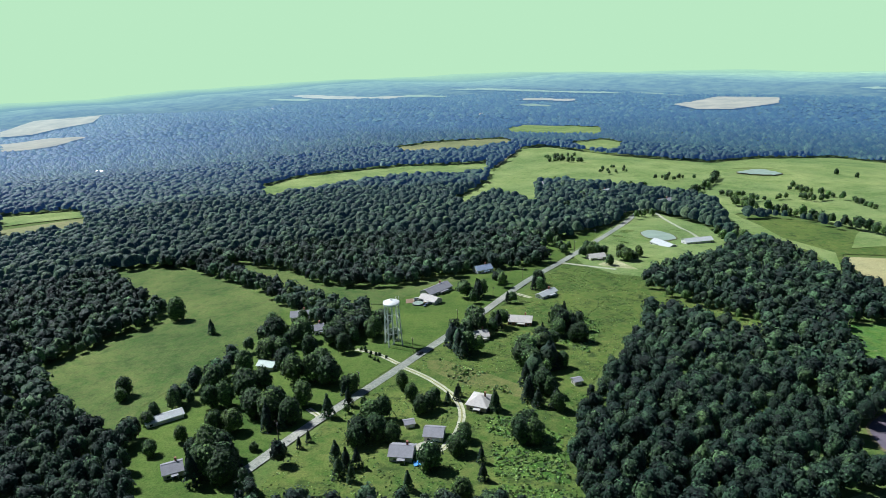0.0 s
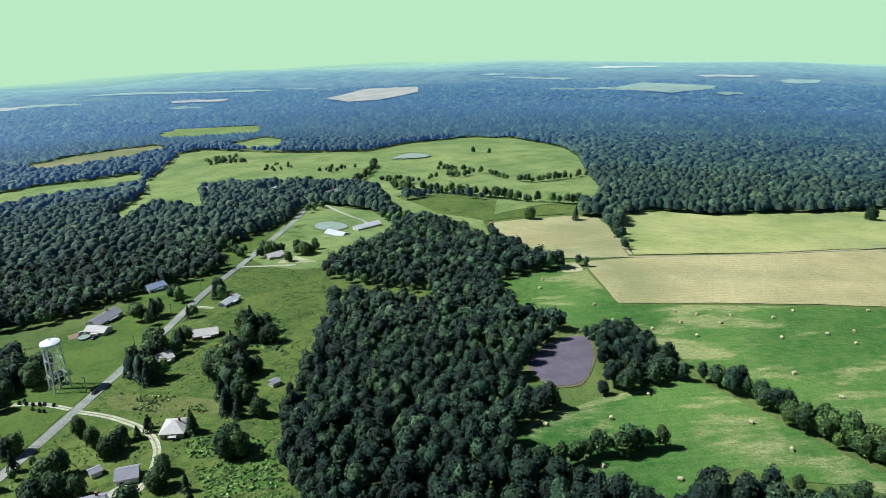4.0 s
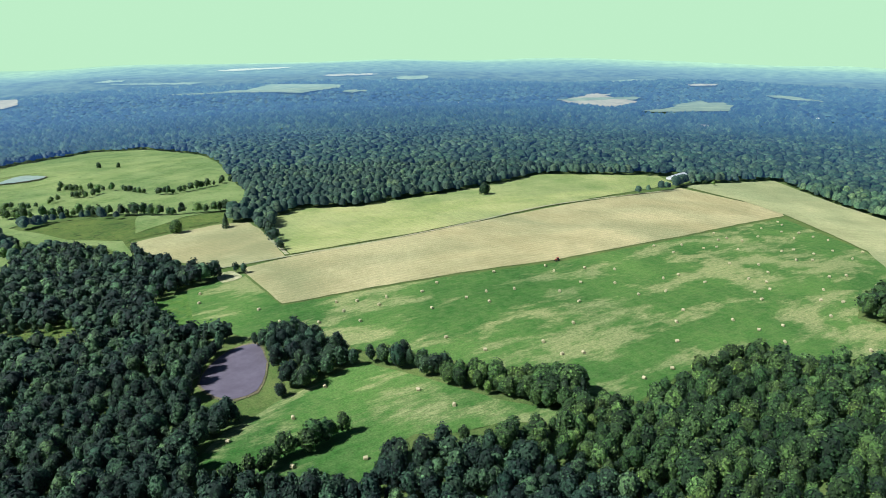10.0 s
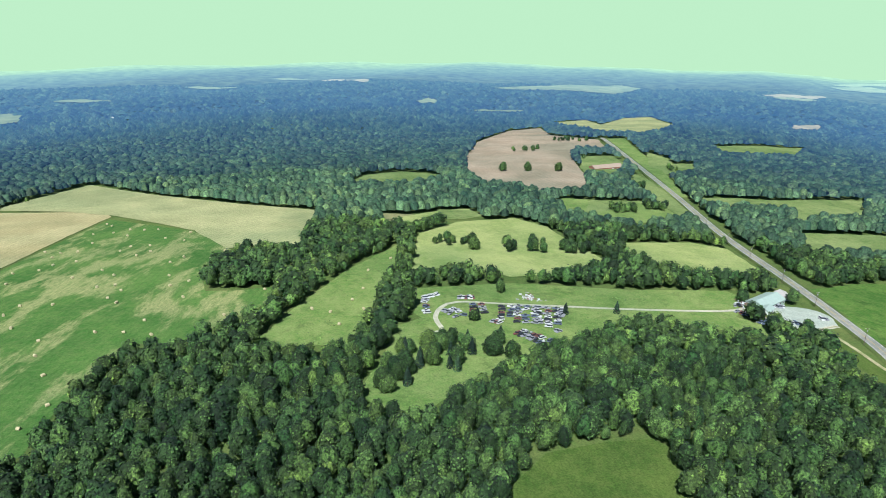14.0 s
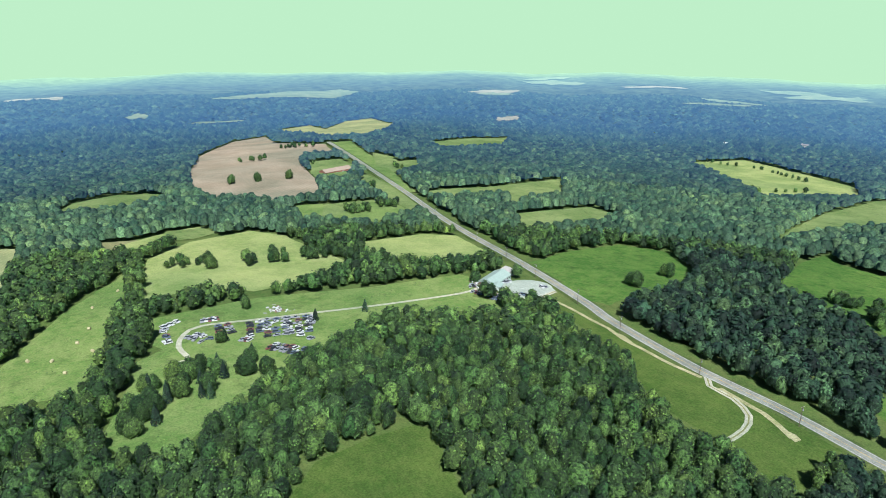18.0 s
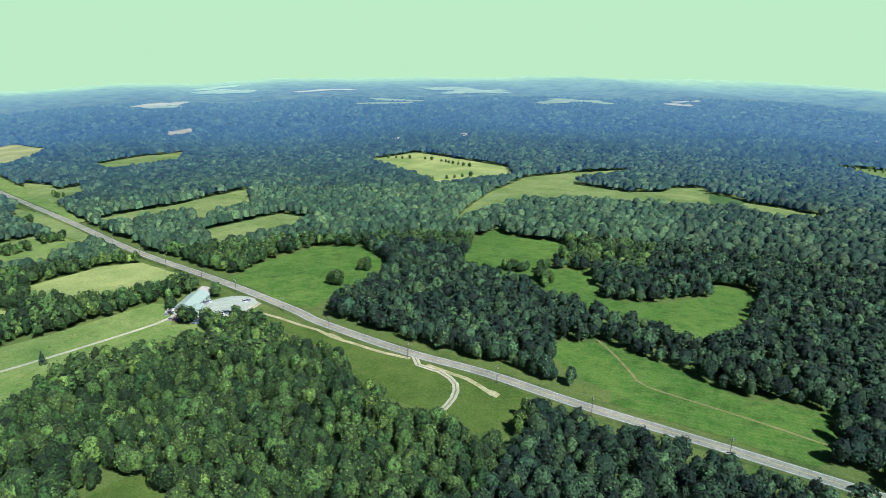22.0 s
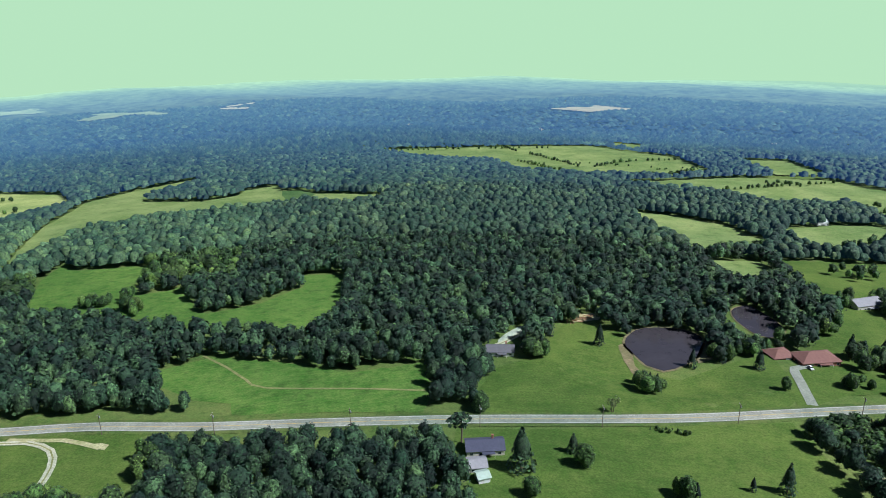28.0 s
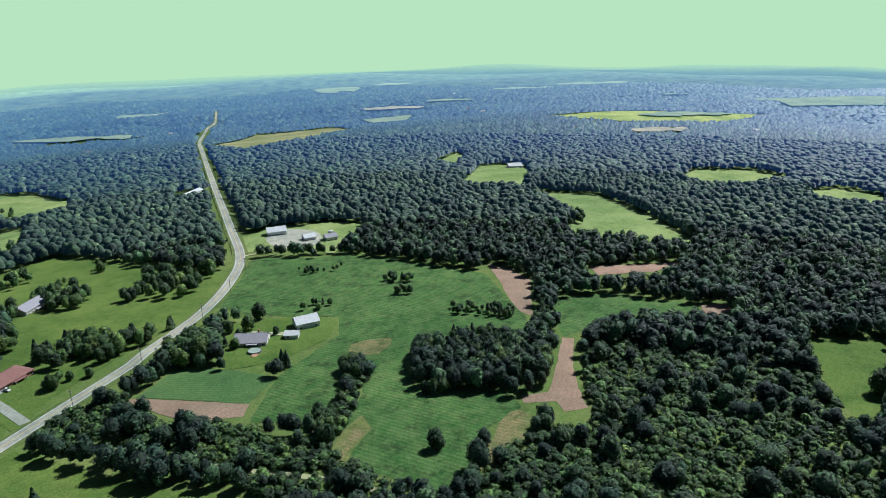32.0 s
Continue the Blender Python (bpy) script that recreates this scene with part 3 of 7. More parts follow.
    ("glade", "LAWN", [(190, -86), (210, -112), (211, -139), (208, -159), (200, -162), (181, -153), (158, -143), (142, -129), (170, -74)]),
    ("ploughed_field", "BROWN", [(1061, -381), (1309, -495), (1532, -657), (1594, -768), (1365, -685), (1221, -714), (1087, -654), (1098, -602), (1021, -549), (845, -477), (731, -421), (715, -362), (770, -344), (792, -308), (898, -326)]),
    ("pasture", "GRASS", [(1013, -560), (995, -615), (890, -565), (886, -495)]),
    ("pasture", "STRAW", [(1859, -1155), (1824, -1234), (1499, -1094), (1268, -831), (1490, -927)]),
    ("pasture", "GRASS", [(910, -641), (905, -698), (828, -635), (825, -592)]),
    ("crop_field", "CROP", [(352, -380), (361, -431), (352, -493), (310, -511), (263, -467), (256, -429), (256, -384), (254, -355), (269, -348), (332, -376)]),
    ("pasture", "GRASS", [(652, -519), (652, -645), (658, -774), (602, -711), (559, -607), (534, -548), (596, -600), (620, -535)]),
    ("pasture", "GRASS", [(468, -482), (496, -558), (487, -623), (433, -607), (422, -529), (443, -479)]),
    ("pasture", "GRASS", [(858, -156), (929, -188), (947, -245), (897, -285), (844, -279), (819, -204)]),
    ("pasture", "GRASS", [(632, -340), (670, -390), (656, -449), (569, -387), (572, -346)]),
    ("pasture", "PALE", [(630, -155), (639, -179), (646, -192), (656, -230), (650, -252), (615, -193), (590, -154)]),
    ("stubble_field", "PALE", [(2866, -1234), (3037, -1598), (2892, -1838), (2624, -1598), (2724, -1223)]),
    ("pasture", "GRASS", [(1086, -876), (1099, -995), (1135, -1140), (1006, -998), (1009, -834)]),
    ("stubble_field", "BROWN", [(1558, -1500), (1607, -1662), (1517, -1560), (1479, -1436)]),
    ("grass_verge", "LAWN", [(288, -331), (227, -320), (157, -304), (78, -293), (88, -283), (82, -247), (86, -239), (118, -252), (142, -255), (166, -266), (198, -293), (273, -319)]),
    ("crop_field", "CROP", [(356, -384), (356, -425), (348, -488), (310, -506), (263, -461), (250, -437), (265, -384), (252, -352), (285, -351), (340, -375)]),
    ("crop_field", "CROP", [(94, -359), (67, -370), (33, -354), (-6, -330), (-45, -335), (-42, -296), (-36, -280), (13, -290), (50, -296), (52, -308), (70, -316), (92, -339)]),
    ("crop_field", "TEAL", [(134, -937), (114, -1000), (33, -1000), (16, -952), (37, -890), (100, -867)]),
    ("pasture", "GRASS", [(-17, -885), (-22, -935), (-75, -918), (-56, -870)]),
    ("pasture", "PALE", [(695, -1179), (655, -1290), (400, -1136), (356, -1041), (394, -976), (422, -899), (518, -1005), (676, -1144)]),
    ("stubble_field", "STRAW", [(-797, -2489), (-1132, -2886), (-1234, -2745), (-915, -2375)]),
    ("lawn", "LAWN", [(-63, -272), (-66, -299), (-80, -321), (-102, -331), (-127, -366), (-136, -377), (-156, -378), (-162, -356), (-160, -327), (-154, -308), (-171, -297), (-201, -308), (-235, -317), (-217, -267), (-204, -258), (-162, -259), (-121, -262)]),
    ("pasture", "LAWN", [(-370, -508), (-440, -493), (-482, -484), (-468, -434), (-453, -381), (-448, -343), (-436, -293), (-465, -298), (-416, -274), (-360, -259), (-310, -264), (-240, -265), (-208, -255), (-222, -292), (-267, -307), (-318, -361), (-338, -403), (-349, -463)]),
    ("pasture", "GRASS", [(-333, -720), (-378, -696), (-401, -646), (-392, -557), (-319, -545), (-323, -620)]),
    ("pasture", "GRASS", [(-300, -513), (-348, -504), (-343, -470), (-300, -450)]),
    ("pasture", "GRASS", [(-455, -624), (-536, -644), (-591, -635), (-515, -561), (-444, -533), (-433, -575)]),
    ("pasture", "GRASS", [(-125, -1573), (-283, -1548), (-398, -1539), (-604, -1535), (-619, -1440), (-671, -1275), (-632, -1073), (-546, -1040), (-422, -1082), (-330, -1149), (-320, -1330), (-206, -1418)]),
    ("pasture", "GRASS", [(-417, -979), (-641, -1012), (-776, -966), (-795, -844), (-726, -701), (-637, -653), (-645, -776), (-545, -774), (-515, -876)]),
    ("pasture", "GRASS", [(-769, -1214), (-849, -1188), (-800, -1012), (-720, -1024)]),
    ("pasture", "GRASS", [(24, -962), (-34, -939), (-79, -894), (-29, -854), (25, -885)]),
    ("lawn", "LAWN", [(-51, -270), (-53, -261), (-90, -254), (-127, -250), (-196, -244), (-194, -233), (-189, -203), (-183, -173), (-185, -141), (-184, -109), (-43, -200), (-44, -212), (-45, -229), (-43, -246)]),
    ("crop_field", "CROPROWS", [(-367, -252), (-461, -291), (-482, -288), (-486, -240), (-498, -216), (-487, -165), (-476, -139), (-464, -98), (-402, -67), (-382, -56), (-357, -52), (-350, -77), (-335, -109), (-306, -108), (-276, -91), (-280, -75), (-285, -50), (-271, -41), (-248, -53), (-214, -54), (-203, -58), (-211, -105), (-235, -113), (-266, -115), (-295, -126), (-254, -124), (-239, -125), (-234, -155), (-277, -164), (-333, -155), (-361, -167), (-355, -221)]),
    ("crop_field", "TEAL", [(-246, -222), (-277, -222), (-281, -195), (-277, -164), (-249, -164)]),
    ("bare_soil", "SOIL", [(-243, -225), (-245, -222), (-249, -163), (-238, -160), (-229, -183), (-237, -212)]),
    ("lawn", "LAWN", [(-317, -222), (-339, -231), (-352, -208), (-361, -182), (-353, -164), (-328, -159), (-293, -173), (-280, -195)]),
    ("bare_soil", "SOIL", [(-490, -102), (-478, -82), (-455, -64), (-416, -58), (-383, -52), (-393, -63), (-419, -74), (-447, -84)]),
    ("bare_soil", "SOIL", [(-355, -32), (-355, -26), (-319, -23), (-295, -18), (-277, -13), (-271, -22), (-280, -27), (-275, -41), (-281, -43), (-289, -31), (-311, -31)]),
    ("crop_field", "CROPROWS", [(-421, -45), (-438, -10), (-429, 42), (-413, 47), (-401, 21), (-398, -8), (-378, -14), (-356, -31), (-377, -38)]),
    ("bare_soil", "SOIL", [(-497, -28), (-528, 39), (-497, 20), (-477, -19)]),
    ("dry_grass", "BRUSHY", [(-212, -107), (-232, -112), (-249, -108), (-239, -100), (-221, -101), (-211, -100)]),
    ("pasture", "GRASS", [(-812, -109), (-810, -43), (-747, -4), (-656, 33), (-589, 59), (-590, 17), (-595, -50), (-628, -58), (-670, -43), (-709, -66)]),
    ("pasture", "GRASS", [(-859, -213), (-1058, -230), (-1084, -191), (-1027, -147), (-847, -128), (-839, -183)]),
    ("pasture", "GRASS", [(-973, 61), (-1058, 85), (-1075, 163), (-1025, 202), (-926, 136), (-916, 82)]),
    ("pasture", "GRASS", [(-905, 190), (-952, 244), (-913, 288), (-845, 268), (-847, 219)]),
    ("pasture", "LAWN", [(-388, 98), (-403, 140), (-291, 108), (-298, 98), (-342, 94)]),
    ("gravel_yard", "GRASS", [(-546, -341), (-585, -334), (-618, -277), (-608, -245), (-553, -238), (-496, -230), (-520, -266), (-509, -287), (-498, -308)]),
    ("pasture", "LAWN", [(-275, -335), (-406, -451), (-471, -479), (-455, -413), (-437, -377), (-386, -332), (-366, -290), (-389, -288), (-428, -286), (-416, -273), (-358, -265), (-312, -262), (-285, -286), (-257, -293), (-239, -297)]),
    ("pasture", "GRASS", [(-786, -875), (-794, -823), (-735, -701), (-678, -658), (-608, -686)]),
    ("stubble_field", "STUBBLE", [(-1290, -865), (-1701, -989), (-1884, -839), (-1834, -733), (-1470, -698), (-1218, -736)]),
    ("stubble_field", "PALE", [(-1886, -257), (-2109, -45), (-2195, 358), (-1915, 210), (-1809, -37)]),
    ("stubble_field", "PALE", [(-2783, 391), (-2790, 821), (-2531, 750), (-2411, 455)]),
    ("pasture", "GRASS", [(-2097, -1759), (-2332, -1699), (-2088, -1592), (-2040, -1689)]),
    ("pasture", "GRASS", [(-2029, -809), (-2134, -680), (-2026, -664), (-1969, -750)]),
]
FIELD_LABEL = {
    "GRASS": "grazed green pasture among the woods", "PASTURE": "uneven green pasture with dry brown edges", "LAWN": "mown green grass beside the woods", "MEADOW": "rough meadow grass with weeds and bushes",
    "PALE": "pale dry green pasture", "HAY": "green hay field with pale mown streaks", "HAYLIGHT": "yellow-green hay field beside the dirt track",
    "TAN": "tan harvested field with faint sowing rows", "STRAW": "pale straw-coloured stubble field", "STUBBLE": "brownish stubble field among woods",
    "BROWN": "bare pinkish-brown ploughed field", "SOIL": "strip of bare red-brown soil", "CROP": "lush green crop field beside the woods",
    "CROPROWS": "dark green row crop beside the highway", "BRUSHY": "dry brownish rough grass", "GRASSLIGHT": "light rough grass of a scrap yard", "TEAL": "blue-green crop in fine rows", "GRASSDRY": "dry yellowish grass round a gravel lot"}
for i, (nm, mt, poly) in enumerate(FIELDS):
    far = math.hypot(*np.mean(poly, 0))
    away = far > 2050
    # far fields take materials with the haze painted in as emission
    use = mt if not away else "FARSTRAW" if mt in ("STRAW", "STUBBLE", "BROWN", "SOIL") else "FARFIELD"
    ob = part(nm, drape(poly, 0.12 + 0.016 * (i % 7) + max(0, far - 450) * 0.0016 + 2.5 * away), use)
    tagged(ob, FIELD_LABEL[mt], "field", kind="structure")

def smooth(pts, step=6.0):
    """Points every few metres on a smooth line through the given ones."""
    p = [np.array(q, float) for q in pts]
    p = [2 * p[0] - p[1]] + p + [2 * p[-1] - p[-2]]
    out = []
    for a, b, c, d in zip(p, p[1:], p[2:], p[3:]):
        n = max(1, int(np.linalg.norm(c - b) / step))
        for k in range(n):
            t = k / n
            out.append(0.5 * (2 * b + (c - a) * t + (2 * a - 5 * b + 4 * c - d) * t * t + (3 * b - a - 3 * c + d) * t ** 3))
    return np.array(out + [p[-2]])


def closed(poly, step=5.0):
    """A rounded outline through the corners."""
    n = len(poly)
    run = smooth([poly[-1], *poly, poly[0], poly[1]], step)
    a = int(np.argmin(np.hypot(*(run - np.array(poly[0])).T)))
    half = len(run) // 2
    b = half + int(np.argmin(np.hypot(*(run[half:] - np.array(poly[0])).T)))
    return [tuple(p) for p in run[a:b]]


PATCHES = [
    ("log_yard", "SANDY", [(-142, -378), (-148, -391), (-154, -394), (-160, -394), (-164, -384), (-158, -377), (-149, -377)]),
    ("concrete_drive", "LOT", [(-90, -358), (-100, -371), (-111, -379), (-110, -370), (-99, -358), (-90, -354)]),
    ("dirt_patch", "SANDY", [(219.4, -315.7), (215.5, -315.9), (204.2, -310.0), (204.6, -307.1), (213.2, -310.5)]),
    ("dirt_patch", "SANDY", [(109.1, -284.4), (102.9, -283.5), (99.3, -281.2), (100.0, -276.8), (104.0, -279.1)]),
    ("dirt_patch", "SANDY", [(140.6, 503.1), (113.9, 517.6), (130.0, 530.6), (135.4, 516.4)]),
    ("dirt_patch", "MUD", [(-155.3, -340.4), (-163.0, -342.0), (-154.5, -315.9), (-154.8, -306.0), (-150.6, -303.9), (-150.1, -317.0)]),
    ("dirt_patch", "MUD", [(-197.1, -332.4), (-207.7, -333.2), (-197.4, -314.1), (-188.6, -311.8)]),
    ("dirt_patch", "SANDY", [(290.6, 395.7), (303.2, 395.2), (295.6, 376.3), (281.7, 377.8)]),
    ("concrete_lot", "LOT", [(330, -326), (327, -343), (321, -351), (309, -355), (294, -346), (290, -332), (293, -320), (303, -316), (318, -320)]),
    ("dirt_patch", "SOIL", [(-32.0, 443.3), (-26.8, 445.4), (-25.6, 435.5), (-31.1, 434.9)]),
    ("dry_patch", "CROPDRY", [(-315, -142), (-328, -139), (-334, -125), (-319, -121), (-309, -129)]),
    ("dry_patch", "CROPDRY", [(-219, -49), (-243, -48), (-266, -46), (-264, -36), (-240, -36), (-219, -38)]),
    ("soil_patch", "SOIL", [(-428, 46), (-435, 62), (-428, 63), (-416, 57), (-411, 49)]),
    ("dry_patch", "CROPDRY", [(-218.6, -107.7), (-230.8, -108.6), (-238.2, -106.8), (-235.7, -101.8), (-219.6, -102.0), (-211.8, -103.1)]),
    ("rough_plot", "WEEDY", [(14.0, 274.1), (29.0, 273.5), (44.4, 255.1), (41.0, 243.2), (11.4, 261.0)]),
    ("rough_plot", "WEEDY", [(14.6, 249.7), (44.4, 243.6), (41.3, 221.1), (13.1, 227.8)]),
    ("rough_plot", "WEEDY", [(12.4, 222.1), (39.8, 217.0), (42.3, 205.3), (9.8, 217.2)]),
    ("rough_plot", "BRUSHY", [(-8.0, 338.8), (29.1, 306.4), (32.7, 290.8), (3.7, 308.0), (-14.6, 328.9)]),
    ("rough_plot", "WEEDY", [(58.8, 396.1), (78.3, 404.5), (87.8, 383.7), (71.9, 342.8), (58.3, 357.1)]),
    ("gravel_lot", "CONCRETE", [(-541.0, -315.3), (-578.8, -318.2), (-576.0, -284.7), (-544.6, -261.8), (-515.0, -261.2), (-509.5, -282.1)]),
    ("gravel_drive", "CONCRETE", [(-18.8, 251.5), (-13.8, 254.7), (-8.3, 250.8), (-9.4, 245.7), (-15.1, 244.2)]),
]
for nm, mt, poly in PATCHES:
    rough = 2.5 if nm == "dry_patch" else 0.7
    tagged(part(nm, drape(closed(poly) if mt != "WEEDY" else poly, 0.3 + max(0, math.hypot(*poly[0]) - 450) * 0.0018, rough), mt), "pale bare earth or paving beside grass", "ground patch", kind="structure")

PONDS = [
    ("pond", "MUDWATER", [(175.8, 263.2), (190.2, 273.0), (206.0, 276.5), (216.7, 272.8), (214.9, 262.4), (199.5, 243.8), (187.2, 236.2), (176.7, 238.1), (172.3, 248.2)]),
    ("pond", "DARKWATER", [(-160.4, -342.7), (-173.2, -356.7), (-191.2, -355.8), (-206.1, -342.1), (-191.7, -319.3), (-180.9, -312.0), (-166.8, -307.2), (-160.4, -314.3), (-159.5, -326.9)]),
    ("pond", "DARKWATER", [(-250.5, -383.9), (-264.6, -389.6), (-269.1, -373.7), (-266.5, -351.6), (-257.2, -343.9), (-246.8, -348.7), (-246.0, -369.7)]),
    ("pond", "PALEWATER", [(175.1, 627.0), (183.7, 633.1), (193.8, 628.7), (202.1, 615.7), (200.7, 605.0), (191.7, 601.3), (181.5, 607.5), (175.1, 615.6)]),
    ("pond", "PALEWATER", [(433.6, 1050.5), (466.5, 1067.1), (483.0, 1058.9), (494.1, 1035.2), (479.3, 1028.9), (454.9, 1035.8)]),
]
WATER_LABEL = {"MUDWATER": "muddy grey-violet pond among trees", "DARKWATER": "dark still pond beside lawns", "PALEWATER": "pale milky farm pond"}
for (nm, mt, poly), pad in zip(PONDS, PADS):
    c = np.mean(poly, 0)
    poly = closed(poly)
    rim = [tuple(c + (np.array(p) - c) * 1.07) for p in poly]
    tagged(part("pond_bank", drape(rim, 0.3 + max(0, math.hypot(*c) - 450) * 0.003, 1.2), "MUD"), "worn muddy bank round a pond", "bank", kind="structure")
    tagged(part(nm, drape(poly, 0.42 + max(0, math.hypot(*c) - 450) * 0.0032, 0.8), mt), WATER_LABEL[mt], "pond", kind="structure")

ROADS = [
    ("highway", "ASPHALT", 8, [(1244.1, -736.4), (741.9, -533.3), (503.7, -430.7), (355.7, -377.8), (264.7, -343.2), (234.5, -329.5), (167.5, -309.5), (113.7, -300.7), (64.2, -288.2), (12.7, -279.6), (-49.6, -269.9), (-120.4, -257.9), (-161.9, -253.3), (-202.5, -251.9), (-278.6, -250.5), (-292.8, -253.0), (-354.6, -258.1), (-421.0, -277.1), (-486.0, -308.2), (-592.1, -382.9), (-902.3, -603.0), (-1491.7, -1017.1), (-1745.9, -1161.6), (-1916.6, -1238.0), (-2402.3, -1546.2)]),
    ("village_road", "ASPHALT", 5.5, [(-85.2, 236.7), (-65.8, 270.8), (-43.3, 306.0), (-18.5, 347.5), (16.7, 408.4), (52.4, 475.3), (96.8, 545.4), (167.1, 665.6), (211.3, 758.3), (226.6, 777.5), (229.9, 909.5), (195.8, 950.8)]),
    ("gravel_drive", "LOT", 3, [(289.8, -324.2), (280.3, -304.5), (270.5, -284.9)]),
    ("gravel_drive", "GRAVEL", 3.2, [(-26.7, 329.7), (-13.2, 314.7), (-0.8, 293.4), (2.2, 274.1), (-2.5, 254.9), (-10.5, 244.5), (-16.3, 246.9)]),
    ("gravel_drive", "GRAVEL", 3, [(-30.0, 334.9), (-43.4, 350.2), (-55.1, 357.1)]),
    ("gravel_drive", "GRAVEL", 3, [(-62.8, 275.1), (-62.2, 280.2), (-69.0, 287.9)]),
    ("farm_track", "TRACK", 4, [(82.7, 1188.9), (118.2, 1316.4), (144.7, 1420.4), (152.0, 1592.0)]),
    ("gravel_drive", "GRAVEL", 3.5, [(220.6, 757.8), (218.0, 687.8), (220.8, 628.6), (222.1, 602.0)]),
    ("gravel_drive", "GRAVEL", 3.5, [(84.6, 526.4), (104.5, 514.6), (123.8, 503.9)]),
    ("gravel_drive", "GRAVEL", 3.5, [(52.1, 438.4), (41.8, 449.3)]),
    ("farm_track", "GRASSDRY", 1.6, [(74.3, -373.1), (59.2, -352.8), (46.9, -333.2), (36.6, -321.6), (-11.7, -309.4), (-40.3, -301.3)]),
    ("dirt_streak", "SANDY", 2.6, [(283.4, -330.5), (263.6, -326.5), (240.5, -320.2), (227.9, -317.8), (212.8, -311.0), (199.1, -308.1), (177.5, -303.1), (157.7, -301.3)]),
    ("dirt_streak", "SANDY", 3.0, [(146.1, -297.7), (130.1, -293.1), (120.3, -290.7), (110.9, -285.4), (102.0, -279.2)]),
    ("farm_track", "TRACK", 3, [(291.7, 414.0), (353.9, 385.6), (421.5, 356.1), (509.2, 331.2), (625.8, 308.4), (738.5, 266.6), (817.9, 232.6)]),
    ("farm_track", "TRACK", 3, [(353.7, 391.9), (385.8, 446.5), (416.8, 467.4)]),
    ("yard_track", "GRAVEL", 3, [(338.5, -102.8), (339.3, -111.1), (359.5, -113.1), (375.9, -122.1), (382.3, -135.2), (370.2, -164.2), (357.2, -197.1), (342.3, -238.0), (328.7, -290.9), (332.0, -313.0)]),
    ("gravel_drive", "GRAVEL", 3.4, [(157.3, -305.3), (150.2, -295.9), (136.0, -292.7), (123.3, -282.9), (118.2, -268.7), (117.8, -254.6)]),
    ("gravel_drive", "GRAVEL", 4, [(293.3, -345.2), (291.7, -335.0), (281.9, -307.9), (270.1, -284.6)]),
    ("gravel_drive", "GRAVEL", 4, [(-80.6, -347.1), (-92.2, -354.3), (-110.5, -370.8)]),
    ("gravel_drive", "ASPHALT", 5, [(-216.3, -258.0), (-226.5, -280.6), (-234.7, -297.5), (-244.1, -299.6)]),
    ("farm_track", "TRACK", 3, [(-204.5, -215.4), (-201.2, -171.7), (-200.1, -140.5), (-200.8, -112.1), (-200.6, -96.0), (-197.5, -77.2), (-195.9, -61.9)]),
    ("farm_track", "TRACK", 3, [(-484.5, -304.9), (-497.4, -294.0), (-512.9, -283.8)]),
    ("gravel_drive", "GRAVEL", 4, [(-328.8, -207.9), (-329.3, -191.8), (-332.5, -182.7)]),
]


def ribbon(line, width, lift, offset=0.0, dash=None):
    t = np.gradient(line, axis=0)
    t /= np.linalg.norm(t, axis=1, keepdims=True) + 1e-9
    nrm = np.stack([-t[:, 1], t[:, 0]], 1)
    left, right = line + nrm * (offset + width / 2), line + nrm * (offset - width / 2)
    bm = bmesh.new()
    rise = lift + 0.002 * np.maximum(0, np.hypot(*line.T) - 450)
    lv = [bm.verts.new((*p, z)) for p, z in zip(left, height(*left.T) + rise)]
    rv = [bm.verts.new((*p, z)) for p, z in zip(right, height(*right.T) + rise)]
    for i in range(len(line) - 1):
        if dash is None or i % dash == 0:
            bm.faces.new((rv[i], rv[i + 1], lv[i + 1], lv[i]))
    return bm


LINES = []
ROAD_LABEL = {"LOT": "pale concrete path beside the workshop lot", "ASPHALT": "grey asphalt road with worn edges", "GRAVEL": "pale gravel drive across the grass", "TRACK": "dry dirt track between fields", "GRASSDRY": "worn grass track", "SANDY": "pale bare sandy streak in the grass"}
for nm, mt, width, pts in ROADS:
    line = smooth(pts, 6.0 if width < 6 else 9.0)
    LINES.append((line, width))
    ob = tagged(part(nm, ribbon(line, width, 0.42 if mt == "ASPHALT" else 0.34), mt), ROAD_LABEL[mt], "road", kind="structure")
    if nm == "gravel_drive" and 2.5 < width < 4.2 and mt == "GRAVEL" and math.hypot(*line.mean(0)) < 480:
        part("grass_strip", ribbon(line, 0.7, 0.37), "GRASSDRY", ob, "worn grass between the wheel tracks")
    if nm == "highway":
        tagged(part("road_verge", ribbon(line, width + 5, 0.26), "PASTURE"), "rough grass verge along the highway", "verge", kind="structure")
        for off in (-3.3, 3.3):
            part("edge_line", ribbon(line, 0.16, 0.45, off), "PAINT", ob, "white painted edge line")
        for off in (-0.14, 0.14):
            part("centre_line", ribbon(line, 0.13, 0.45, off), "PAINTYELLOW", ob, "yellow painted centre line")

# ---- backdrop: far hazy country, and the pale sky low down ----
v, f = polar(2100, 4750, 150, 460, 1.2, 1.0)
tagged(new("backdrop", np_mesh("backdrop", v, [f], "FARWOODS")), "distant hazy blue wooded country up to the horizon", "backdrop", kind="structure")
a = np.linspace(0, 2 * np.pi, 200, endpoint=False)
ring = np.concatenate([np.stack([4760 * np.cos(a), 4760 * np.sin(a), np.full(200, z)], 1) for z in (-420.0, 420.0)])
i = np.arange(200)
